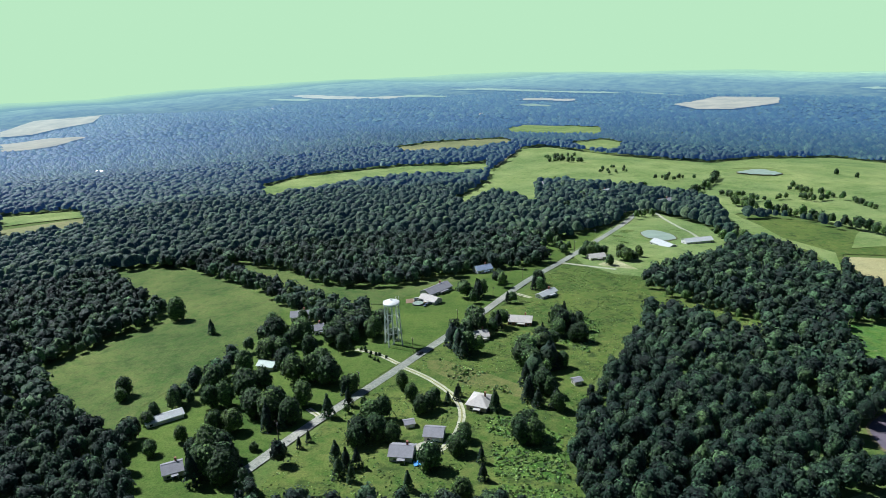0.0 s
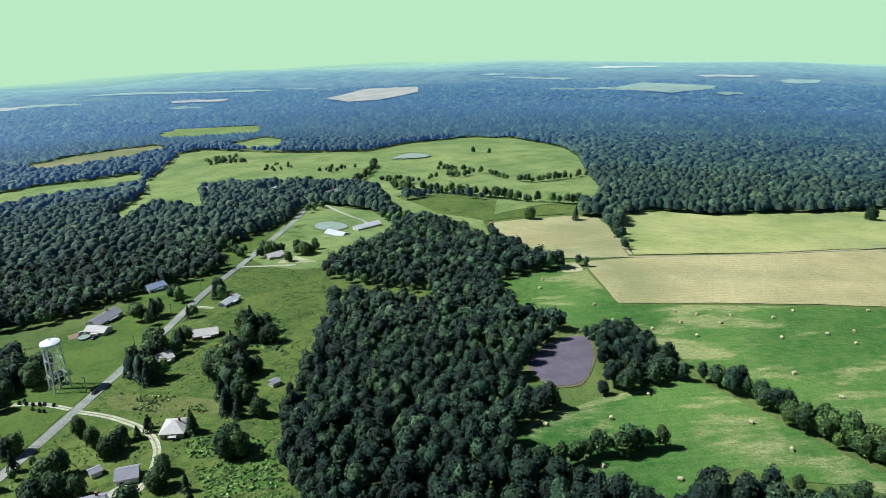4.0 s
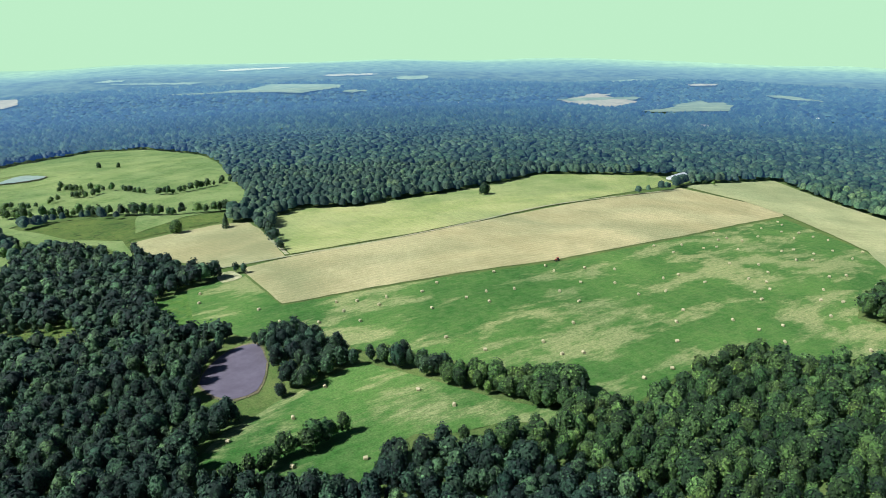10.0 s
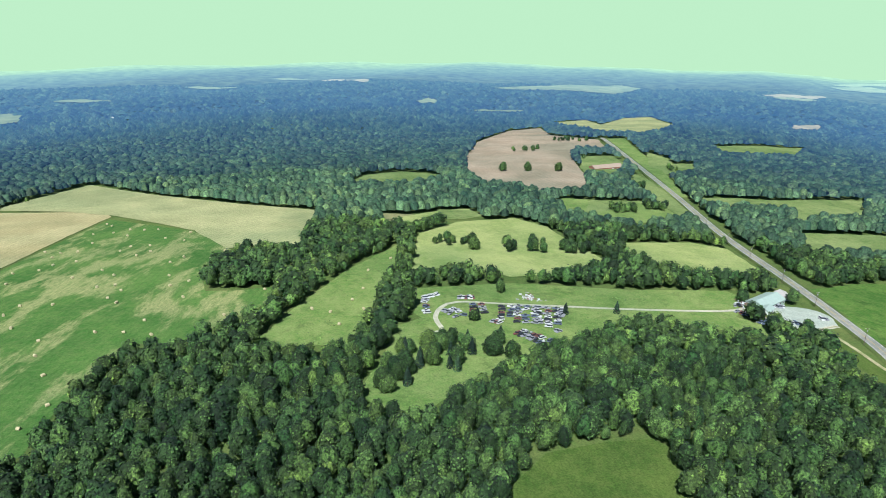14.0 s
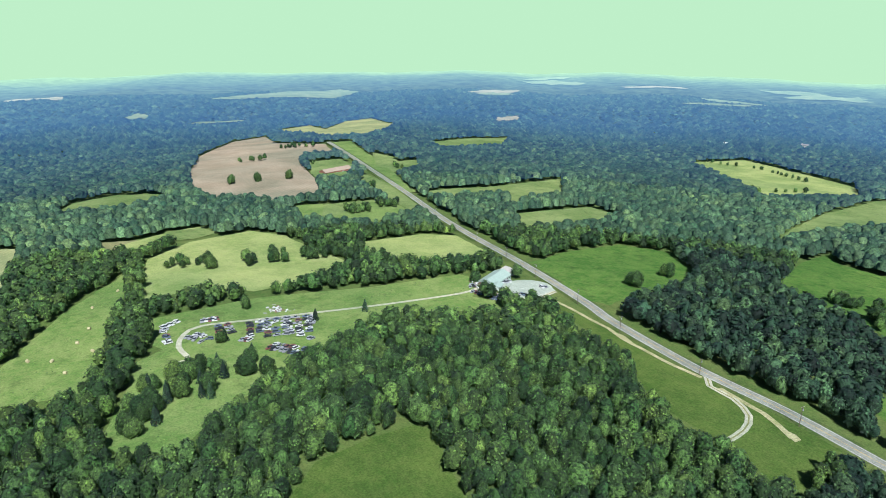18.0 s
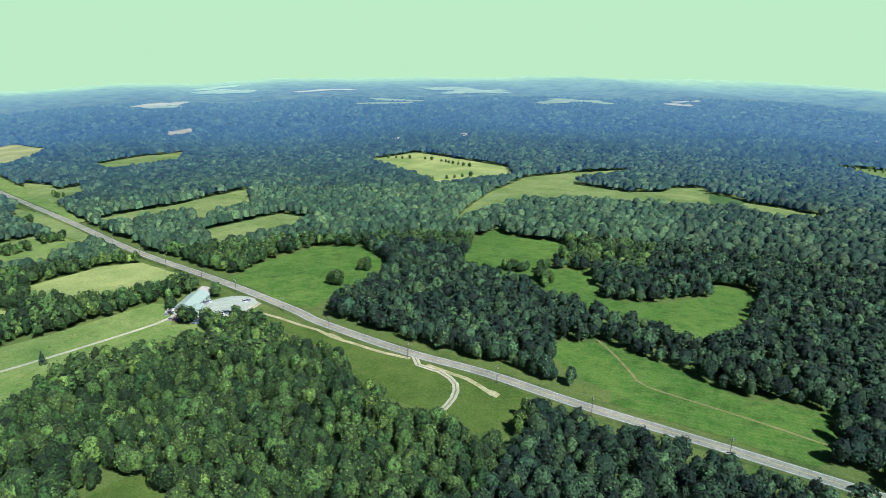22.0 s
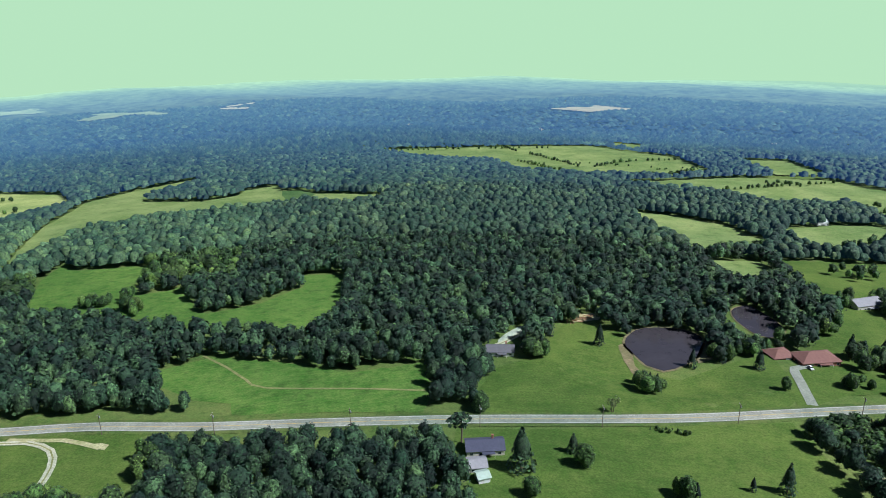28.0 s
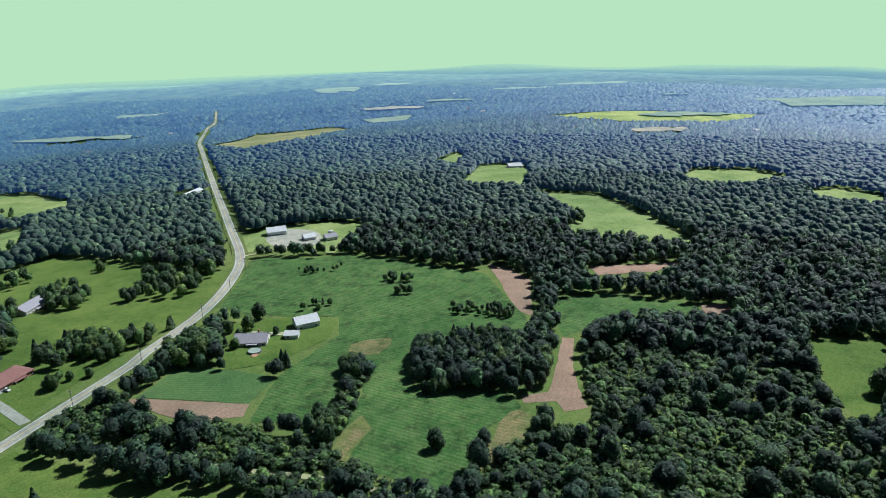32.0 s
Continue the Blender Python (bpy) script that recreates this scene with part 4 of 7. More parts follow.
tagged(new("backdrop_sky", np_mesh("backdrop_sky", ring, [np.stack([i, (i + 1) % 200, 200 + (i + 1) % 200, 200 + i], 1)], "SKYHAZE")),
       "pale green-white hazy summer sky above the horizon", "backdrop", kind="structure")

FAR_OUT = []
# azimuth, distance, half length, half depth, slant
FAR_NORTH = [(7.8, 3622, 284, 183, 0.72), (12.2, 3644, 106, 75, 0.69), (1.9, 3404, 122, 100, 0.72), (-6.6, 3425, 408, 70, 0.51), (-7.8, 3100, 128, 58, 0.55), (-6.9, 2909, 71, 103, 0.32), (-39.2, 3045, 265, 240, -0.46), (-45.5, 3111, 123, 300, -0.27),
             (-40.9, 4183, 201, 63, -0.05), (-30.7, 3638, 66, 53, 0.08), (-48.4, 2626, 51, 68, 0.0), (-52.8, 3428, 92, 86, -0.05), (-48.1, 3574, 137, 131, 0.09), (-33.8, 3521, 199, 43, 0.15), (-16.3, 3296, 137, 197, 0.72)]
FAR_EAST = [(-67.7, 2577, 153, 63, -0.43), (-67.4, 2668, 53, 63, -0.52), (-75.0, 2508, 99, 182, -0.39), (-72.6, 2106, 64, 65, -0.58), (-70.1, 3431, 117, 137, -0.28), (-75.1, 3054, 62, 55, -0.49), (-81.4, 2859, 103, 98, 0.29), (-90.3, 3341, 119, 55, 0.34),
            (-96.2, 3705, 103, 68, -0.02), (-100.2, 3429, 119, 200, 0.75), (-106.7, 2524, 35, 148, 0.0), (-112.3, 2242, 86, 53, -0.58), (-117.8, 3223, 319, 285, -0.56), (-133.9, 3361, 129, 123, -0.82), (-137.9, 4275, 137, 140, -0.6), (-138.5, 4005, 173, 201, 0.22)]
FAR_SOUTH = [(-133.9, 3260, 82, 128, -0.42), (-145.9, 3718, 175, 68, -0.07), (-150.8, 2976, 134, 152, -0.54), (-157.7, 3720, 175, 141, -0.33), (-165.3, 3184, 150, 190, -0.76), (-173.8, 3349, 77, 30, -0.11), (-157.0, 3790, 241, 126, 0.5), (-151.7, 3256, 140, 160, 0.84),
             (-166.0, 3226, 158, 150, 0.27), (-173.3, 3256, 69, 53, 0.43)]
FAR_WEST = [(128.1, 2817, 101, 100, 0.28), (113.5, 3368, 110, 230, 0.09), (109.2, 3673, 100, 210, 0.05), (109.4, 2389, 121, 38, -0.02), (104.7, 2533, 85, 35, -0.29), (98.8, 3319, 155, 63, -0.16), (93.8, 3525, 190, 88, -0.12), (88.2, 1669, 66, 68, -0.61), (86.4, 2062, 123, 135, -0.77),
            (87.3, 3019, 56, 28, -0.58), (132.5, 2106, 159, 56, 0.38)]
fr = random.Random(11)
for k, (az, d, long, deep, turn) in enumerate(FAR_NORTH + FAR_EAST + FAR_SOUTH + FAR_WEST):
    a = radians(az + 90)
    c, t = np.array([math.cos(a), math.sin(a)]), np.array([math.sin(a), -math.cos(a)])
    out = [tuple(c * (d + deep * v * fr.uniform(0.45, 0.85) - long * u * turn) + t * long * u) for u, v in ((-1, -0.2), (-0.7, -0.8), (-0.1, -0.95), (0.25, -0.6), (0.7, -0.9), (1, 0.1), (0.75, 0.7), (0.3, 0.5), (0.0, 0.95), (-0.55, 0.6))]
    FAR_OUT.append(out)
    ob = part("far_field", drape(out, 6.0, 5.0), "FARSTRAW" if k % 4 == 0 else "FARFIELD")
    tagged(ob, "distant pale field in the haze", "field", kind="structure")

# ---- trees ----
def quads(rnd, P, NR, size):
    """Uneven little leaf clumps at P, facing NR."""
    n = len(P)
    NR = NR / np.linalg.norm(NR, axis=1, keepdims=True)
    U = np.cross(NR, rnd.normal(0, 1, (n, 3)))
    U /= np.linalg.norm(U, axis=1, keepdims=True)
    W = np.cross(NR, U)
    s = size * rnd.uniform(0.65, 1.35, (n, 1))
    V = np.stack([P - U * s - W * s * 0.7, P + U * s * 0.8 - W * s, P + U * s + W * s * 0.8, P - U * s * 0.7 + W * s], 1).reshape(-1, 3)
    return V, np.arange(4 * n).reshape(-1, 4)


def leaf_cloud(rnd, n, lobes, size, squash=1.0, cone=False):
    """Leaf clumps as small tilted quads over a crown of lobes, in a unit-high tree: vertices and quads."""
    P, NR = [], []
    if cone:
        h = rnd.random(n) ** 1.4
        a = rnd.random(n) * 2 * np.pi
        rr = (1 - h) * 0.26 * (0.75 + 0.35 * rnd.random(n)) + 0.012
        P = np.stack([rr * np.cos(a), rr * np.sin(a), 0.08 + 0.92 * h], 1)
        NR = np.stack([np.cos(a), np.sin(a), np.full(n, 0.55)], 1)
    else:
        c = np.stack([rnd.normal(0, 0.15, lobes), rnd.normal(0, 0.15, lobes), rnd.uniform(0.42, 0.8, lobes)], 1)
        rad = rnd.uniform(0.13, 0.22, lobes)
        c[0], rad[0] = (0, 0, 0.6), 0.27
        k = rnd.choice(lobes, n, p=rad ** 2 / (rad ** 2).sum())
        d = rnd.normal(0, 1, (n, 3))
        d[:, 2] = np.where(d[:, 2] < -0.25 * np.abs(d[:, 2]), -d[:, 2] * 0.8, d[:, 2])
        d /= np.linalg.norm(d, axis=1, keepdims=True)
        P = c[k] + d * rad[k][:, None] * rnd.uniform(0.85, 1.08, (n, 1))
        P[:, 2] *= squash
        NR = d
    return quads(rnd, P, NR + rnd.normal(0, 0.36, (n, 3)), size)


def lump(rnd, rings, spokes, rx, z0, z1, rough):
    """A low uneven dome, the closed body of a crown."""
    v = [(0, 0, z1)]
    for i in range(1, rings + 1):
        t = i / rings * 0.62 * np.pi
        for j in range(spokes):
            a = 2 * np.pi * (j + 0.5 * (i % 2)) / spokes
            k = 1 + rnd.normal(0, rough)
            v.append((rx * np.sin(t) * np.cos(a) * k, rx * np.sin(t) * np.sin(a) * k, z0 + (z1 - z0) * (0.5 + 0.5 * np.cos(t)) * (1 + rnd.normal(0, rough * 0.4))))
    f = [(0, 1 + j, 1 + (j + 1) % spokes) for j in range(spokes)]
    for i in range(rings - 1):
        for j in range(spokes):
            p, q = 1 + i * spokes + j, 1 + i * spokes + (j + 1) % spokes
            r, s = p + spokes, q + spokes
            f += [(p, r, s), (p, s, q)] if i % 2 else [(p, r, q), (q, r, s)]
    return np.array(v), np.array(f)


SPHERES = {}
for sub in (2, 3):
    bm = bmesh.new()
    bmesh.ops.create_icosphere(bm, subdivisions=sub, radius=1.0)
    SPHERES[sub] = (np.array([q.co[:] for q in bm.verts]), np.array([[q.index for q in t.verts] for t in bm.faces]))
    bm.free()


def dome(rnd, sub, lobes, wide=0.3, low=0.2, depth=0.3, cut=-0.45):
    """A crown as one closed dome of bulging leaf masses with creases between them: vertices and triangles."""
    D, T = SPHERES[sub]
    t = rnd.random() * 6.28
    D = np.stack([D[:, 0] * math.cos(t) - D[:, 1] * math.sin(t), D[:, 0] * math.sin(t) + D[:, 1] * math.cos(t), D[:, 2]], 1)
    up = 1 - (np.arange(lobes) + 0.5) / lobes * 1.5
    a = np.arange(lobes) * 2.399 + rnd.uniform(-0.45, 0.45, lobes)
    up = np.clip(up + rnd.uniform(-0.1, 0.1, lobes), -0.6, 0.99)
    sd = np.sqrt(1 - up * up)
    C = np.stack([sd * np.cos(a), sd * np.sin(a), up], 1)
    size = rnd.uniform(0.9, 1.12, lobes)
    close = ((D @ C.T) * size).max(1)
    bulge = np.clip((close - 0.72) / 0.3, 0, 1) ** 0.6
    V = D * (1 - depth + depth * bulge + rnd.normal(0, 0.045, len(D)))[:, None]
    V = V + np.array([rnd.normal(0, 0.08), rnd.normal(0, 0.08), 0]) * V[:, 2:]
    keep = D[T].mean(1)[:, 2] > cut
    T = T[keep]
    used = np.unique(T)
    back = np.zeros(len(D), int)
    back[used] = np.arange(len(used))
    V = V[used] * (wide, wide, 0.5 * (1 - low)) + (0, 0, 0.5 * (1 + low))
    return V, back[T]


def template(seed, n, lobes, size, body, cone=False, squash=1.0):
    rnd = np.random.default_rng(seed)
    if len(body) == 6:
        V, Q = leaf_cloud(rnd, n, lobes, size, squash, cone)
        B, T = lump(rnd, *body)
    else:
        B, T = dome(rnd, *body)
        nor = np.cross(B[T[:, 1]] - B[T[:, 0]], B[T[:, 2]] - B[T[:, 0]])
        nor /= np.linalg.norm(nor, axis=1, keepdims=True) + 1e-9
        area = np.linalg.norm(np.cross(B[T[:, 1]] - B[T[:, 0]], B[T[:, 2]] - B[T[:, 0]]), axis=1)
        area *= np.where(B[T].mean(1)[:, 2] > 0.3, 1.0, 0.45)
        pick = rnd.choice(len(T), n, p=area / area.sum())
        w = rnd.dirichlet((1, 1, 1), n)
        P = (B[T[pick]] * w[:, :, None]).sum(1) + nor[pick] * size * rnd.uniform(0.2, 1.5, (n, 1))
        out = (P - (0, 0, 0.45)) / (body[2], body[2], 0.5)
        NR = 0.55 * nor[pick] + 0.6 * out + rnd.normal(0, 0.36, (n, 3)) + (0, 0, 0.1)
        B = (B - (0, 0, 0.5)) * (0.9, 0.9, 0.93) + (0, 0, 0.5)
        V, Q = quads(rnd, P, NR, size)
    return np.concatenate([V, B]), Q, T + len(V)


NEAR = [template(10 + k, 170, 9, 0.029, (2, 7 + k % 4, 0.25 + 0.03 * (k % 3), -0.1 + 0.06 * (k % 3), 0.36)) for k in range(10)]
MID = [template(30 + k, 54, 6, 0.044, (2, 6 + k % 3, 0.25 + 0.025 * (k % 3), -0.05 + 0.04 * (k % 3), 0.38)) for k in range(8)]
BUSH = [template(90 + k, 44, 6, 0.085, (2, 6, 0.5, -0.15, 0.4)) for k in range(6)]
MIDFAR, FARM, FARTOP = [], [], []
for k in range(6):
    B, T = lump(np.random.default_rng(70 + k), 3, 6, 0.31, 0.1, 1.0, 0.13)
    MIDFAR.append((B, np.zeros((0, 4), int), T))
    B, T = lump(np.random.default_rng(50 + k), 2, 5, 0.36, 0.2, 1.0, 0.16)
    FARM.append((B, np.zeros((0, 4), int), T))
    B, T = lump(np.random.default_rng(60 + k), 1, 6, 0.46, 0.2, 1.0, 0.16)
    FARTOP.append((B, np.zeros((0, 4), int), T))


def stand(name, xs, ys, hs, forms, material, label, width=1.0):
    """One stretch of woodland as a single mesh."""
    rnd = np.random.default_rng(len(xs) + 7)
    pick = rnd.integers(0, len(forms), len(xs))
    zs = height(xs, ys)
    VV, QQ, TT, KK, base = [], [], [], [], 0
    for k, (V, Q, T) in enumerate(forms):
        s = np.nonzero(pick == k)[0]
        if not len(s):
            continue
        a = rnd.random(len(s)) * 2 * np.pi
        c, d = np.cos(a)[:, None], np.sin(a)[:, None]
        wide = width * rnd.uniform(0.85, 1.25, len(s))
        hh = hs[s][:, None]
        X = (V[None, :, 0] * c - V[None, :, 1] * d) * hh * wide[:, None] + xs[s][:, None]
        Y = (V[None, :, 0] * d + V[None, :, 1] * c) * hh * wide[:, None] + ys[s][:, None]
        Z = V[None, :, 2] * hh + zs[s][:, None]
        off = base + np.arange(len(s))[:, None, None] * len(V)
        VV.append(np.stack([X, Y, Z], -1).reshape(-1, 3))
        KK.append(np.repeat(rnd.random(len(s)), len(V)))
        if len(Q):
            QQ.append((Q[None] + off).reshape(-1, 4))
        TT.append((T[None] + off).reshape(-1, 3))
        base += len(s) * len(V)
    faces = ([np.concatenate(QQ)] if QQ else []) + [np.concatenate(TT)]
    me = np_mesh(name, np.concatenate(VV), faces, material)
    me.attributes.new("tone", "FLOAT", "POINT").data.foreach_set("value", np.concatenate(KK).astype(np.float32))
    ob = new(name, me)
    return tagged(ob, label, "woodland", kind="stuff")


OPEN = [p for _, _, p in FIELDS] + [p for _, _, p in PATCHES] + [p for _, _, p in PONDS] + FAR_OUT
BARE = [p for _, m, p in FIELDS + PATCHES if m == "SOIL"] + [p for _, _, p in PONDS]
HOUSES = [
    ("house", -22.5, 243.9, -9, 9.2, 9, 3, "g", "CREAM", "ROOFGREY", "single-storey house with a grey shingle roof"),
    ("garage", -9.7, 257.9, -10, 7.9, 8, 3, "g", "CREAM", "ROOFGREY", "small garage with a grey gable roof beside the drive"),
    ("house", 10.8, 284.4, -23, 9.5, 11, 3.2, "h", "BRICKP", "ROOFPALE", "house with a pale hipped roof on the gravel drive"),
    ("shed", -134.8, 284.3, 32, 16.4, 6, 2.6, "g", "WHITE", "ROOFWHITE", "long white metal shed in the pasture"),
    ("house", 39.8, 390.6, -12, 14.1, 9, 3, "g", "BRICK", "ROOFPALE", "brick house with pale roof and porch"),
    ("house", 14.7, 367.4, 15, 8.0, 9, 3, "g", "CREAM", "ROOFPALE", "house among dark trees beside the road"),
    ("house", -97.5, 414.6, 6, 11.3, 9, 3.4, "g", "WHITE", "ROOFGREY", "white farmhouse with a grey gable roof"),
    ("house", -81.7, 388.2, 25, 6.9, 8, 3.4, "g", "WHITE", "ROOFGREY", "small white house behind trees"),
    ("barn", -99.6, 337.7, -17, 9.2, 7, 3, "g", "CREAM", "ROOFMINT", "pale-roofed outbuilding among trees"),
    ("house", -11.4, 457.3, 46, 21.2, 10, 3, "g", "CREAM", "ROOFGREY", "long low house with a grey-brown roof"),
    ("house", -15.0, 436.3, -40, 13.1, 8, 3, "g", "CREAM", "ROOFPALE", "low annexe with a pale roof"),
    ("house", 23.2, 506.3, 22, 12.7, 9, 3.4, "g", "WHITE", "ROOFBLUE", "house with a blue-grey metal roof"),
    ("house", 62.7, 441.6, 42, 15.2, 6, 2.8, "g", "WHITE", "ROOFWHITE", "white mobile home beside trees"),
    ("house", 115.5, 536.9, 14, 13.1, 8, 3, "g", "CREAM", "ROOFPALE", "small house with a pale roof"),
    ("house", -114.0, 239.5, 24, 7.6, 8, 3, "g", "CREAM", "ROOFGREY", "grey-roofed house at the wood's edge"),
    ("barn", 184.4, 586.3, -63, 21.5, 11, 3, "g", "WHITE", "ROOFWHITE", "white metal barn beside the pond"),
    ("barn", 215.8, 593.4, 11, 25.1, 10, 3, "g", "WHITE", "ROOFWHITE", "long white farm building beside the drive"),
    ("house", 193.8, 879.2, 31, 23.1, 10, 4, "g", "WHITE", "ROOFWHITE", "white farmhouse on the hill"),
    ("house", 139.1, 966.5, -25, 24.3, 10, 3.5, "g", "CREAM", "ROOFGREY", "house among trees on the hill"),
    ("house", 250.5, 805.7, 23, 19.7, 10, 3.5, "g", "BRICK", "ROOFGREY", "house beside the hill road"),
    ("house", 177.4, 966.6, -47, 17.3, 9, 3.5, "g", "WHITE", "ROOFPALE", "small white house on the hill"),
    ("shed", 58.4, 305.1, 19, 3.7, 4, 2.6, "g", "CREAM", "ROOFGREY", "small garden shed among trees"),
    ("shed", -21.0, 268.0, 15, 3.0, 4, 2.4, "g", "CREAM", "ROOFGREY", "small garden shed on the grass"),
    ("barn", 909.7, 261.2, -15, 31.0, 12, 4, "g", "WHITE", "ROOFWHITE", "white metal barn at the field's far edge"),
    ("building", 885.9, -535.1, -87, 46.4, 16, 4, "g", "BRICK", "ROOFTAN", "long low brick building"),
    ("barn", 665.5, -331.1, -90, 15.0, 11, 3, "g", "WHITE", "ROOFWHITE", "white-roofed farm building among trees"),
    ("barn", 853.1, -279.8, -102, 10.7, 10, 4, "g", "WHITE", "ROOFWHITE", "white barn beside the wood"),
    ("building", 1615.3, -840.5, -62, 20.4, 12, 4, "g", "WHITE", "ROOFWHITE", "white building beside the highway"),
    ("workshop", 335.0, -328.5, -72, 24.0, 13, 3.2, "g", "ROOFMINT", "ROOFMINT", "pale mint-roofed workshop beside the highway"),
    ("shed", 322.0, -318.0, -60, 9.0, 6, 2.8, "g", "METAL", "ROOFMINT", "small mint-roofed shed beside the workshop"),
    ("shed", 343.0, -350.0, -20, 10.0, 7, 3.0, "g", "CREAM", "ROOFPALE", "pale-roofed shed behind the workshop"),
    ("house", 831.3, -1527.3, -112, 25.0, 12, 5, "g", "WHITE", "ROOFWHITE", "white farmhouse among far trees"),
    ("barn", 2169.7, -976.2, -92, 12.4, 10, 4, "g", "WHITE", "ROOFWHITE", "white farm building standing far off"),
    ("house", -87.0, -340.3, 167, 14.7, 9, 3, "g", "WHITE", "ROOFDARK", "white house with a dark roof at the wood's edge"),
    ("house", -56.1, -242.8, 174, 15.2, 9, 3, "g", "CREAM", "ROOFNAVY", "house with a dark navy roof beside tall trees"),
    ("shed", -50.2, -230.4, 176, 7.1, 7, 2.8, "g", "CREAM", "ROOFGREY", "grey outbuilding behind the house"),
    ("shed", -50.6, -222.2, -172, 4.6, 5, 2.6, "g", "WHITE", "ROOFMINT", "small pale green-white shed"),
    ("house", -252.6, -305.7, 176, 21.2, 13, 3, "h", "BRICK", "ROOFRED", "brick ranch house with a red-brown hipped roof"),
    ("garage", -237.4, -314.8, -178, 13.0, 11, 3, "h", "BRICK", "ROOFRED", "garage with a red-brown hipped roof"),
    ("house", -514.2, -649.9, -173, 14.4, 10, 4, "g", "WHITE", "ROOFWHITE", "white farmhouse among trees"),
    ("house", -349.9, -387.8, -175, 20.2, 12, 4, "g", "CREAM", "ROOFGREY", "grey house among the trees"),
    ("building", -768.3, -549.0, 177, 41.9, 11, 4, "g", "WHITE", "ROOFWHITE", "white building beside the highway"),
    ("house", -316.2, -199.8, 108, 17.6, 12, 3, "g", "CREAM", "ROOFGREY", "house with a grey roof and a round pool"),
    ("garage", -345.4, -181.1, 131, 13.5, 11, 4, "g", "WHITE", "ROOFWHITE", "white metal garage beside the crops"),
    ("shed", -326.9, -180.7, 106, 7.6, 6, 2.8, "g", "WHITE", "ROOFWHITE", "small white shed on the lawn"),
    ("workshop", -562.1, -315.4, 123, 17.3, 14, 5, "g", "METAL", "ROOFWHITE", "white metal workshop on the gravel lot"),
    ("shed", -544.5, -274.2, 132, 10.3, 10, 4, "g", "WHITE", "ROOFWHITE", "white shed on the gravel lot"),
    ("shed", -546.3, -254.5, 133, 10.4, 10, 4, "g", "WHITE", "ROOFGREY", "grey shed on the gravel lot"),
    ("house", -1042.1, -173.5, 112, 22.4, 14, 5, "g", "WHITE", "ROOFWHITE", "white farmhouse far off among trees"),
]


def near_line(xs, ys, line, d):
    hit = np.zeros(xs.shape, bool)
    lo, hi = line.min(0) - d, line.max(0) + d
    k = np.nonzero((xs > lo[0]) & (xs < hi[0]) & (ys > lo[1]) & (ys < hi[1]))[0]
    best = np.full(k.shape, 1e9)
    for a in line:
        best = np.minimum(best, (xs[k] - a[0]) ** 2 + (ys[k] - a[1]) ** 2)
    hit[k] = best < d * d
    return hit


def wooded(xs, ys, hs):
    """True where a tree of that height may stand: clear of fields, ponds, roads and yards, with the glades' edges set
    back along the camera's sight lines.
    """
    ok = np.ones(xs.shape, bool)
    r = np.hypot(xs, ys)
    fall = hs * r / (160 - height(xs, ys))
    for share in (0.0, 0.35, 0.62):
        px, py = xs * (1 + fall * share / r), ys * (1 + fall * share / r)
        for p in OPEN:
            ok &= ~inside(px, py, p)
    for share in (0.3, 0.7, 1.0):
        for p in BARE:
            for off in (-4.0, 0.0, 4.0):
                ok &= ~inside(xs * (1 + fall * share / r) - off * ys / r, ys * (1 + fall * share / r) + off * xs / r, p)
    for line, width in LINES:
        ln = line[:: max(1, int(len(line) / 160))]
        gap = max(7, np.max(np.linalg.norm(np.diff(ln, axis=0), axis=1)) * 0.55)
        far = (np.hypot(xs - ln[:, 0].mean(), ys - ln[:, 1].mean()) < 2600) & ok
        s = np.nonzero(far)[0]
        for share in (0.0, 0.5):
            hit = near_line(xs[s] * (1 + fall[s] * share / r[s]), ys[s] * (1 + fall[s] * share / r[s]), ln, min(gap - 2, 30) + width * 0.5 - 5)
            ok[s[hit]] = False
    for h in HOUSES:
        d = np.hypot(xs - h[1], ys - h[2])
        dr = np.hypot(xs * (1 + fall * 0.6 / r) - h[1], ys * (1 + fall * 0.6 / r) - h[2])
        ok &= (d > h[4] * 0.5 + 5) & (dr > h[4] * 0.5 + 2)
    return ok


def scatter(r0, r1, step, seed, tall):
    rnd = np.random.default_rng(seed)
    g = np.arange(-r1, r1, step)
    xs, ys = [q.ravel() for q in np.meshgrid(g, g)]
    xs, ys = xs + rnd.uniform(-0.42, 0.42, xs.shape) * step, ys + rnd.uniform(-0.42, 0.42, xs.shape) * step
    r = np.hypot(xs, ys)
    k = (r >= r0) & (r < r1)
    xs, ys = xs[k], ys[k]
    hs = rnd.uniform(*tall, xs.shape)
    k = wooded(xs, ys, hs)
    return xs[k], ys[k], hs[k]


THICKETS = [
    ([(-199, -240), (-220, -246), (-246, -236), (-241, -201), (-226, -151), (-219, -122), (-243, -121), (-269, -124), (-297, -134), (-297, -121), (-268, -115), (-242, -113), (-219, -111), (-200, -77), (-187, -74), (-180, -98), (-194, -147), (-197, -199)], (3.3, 2.2, 5.0)),
    ([(-357, -18), (-372, -10), (-400, 46), (-389, 98), (-335, 92), (-290, 96), (-269, 102), (-208, 85), (-174, -43), (-212, -49), (-238, -39), (-255, -29), (-259, -10), (-313, -17)], (3.2, 1.8, 4.8)),
]
xs, ys, hs = scatter(165, 350, 5.8, 1, (7.5, 14.5))
for p, _ in THICKETS:
    out = ~inside(xs, ys, p)
    xs, ys, hs = xs[out], ys[out], hs[out]
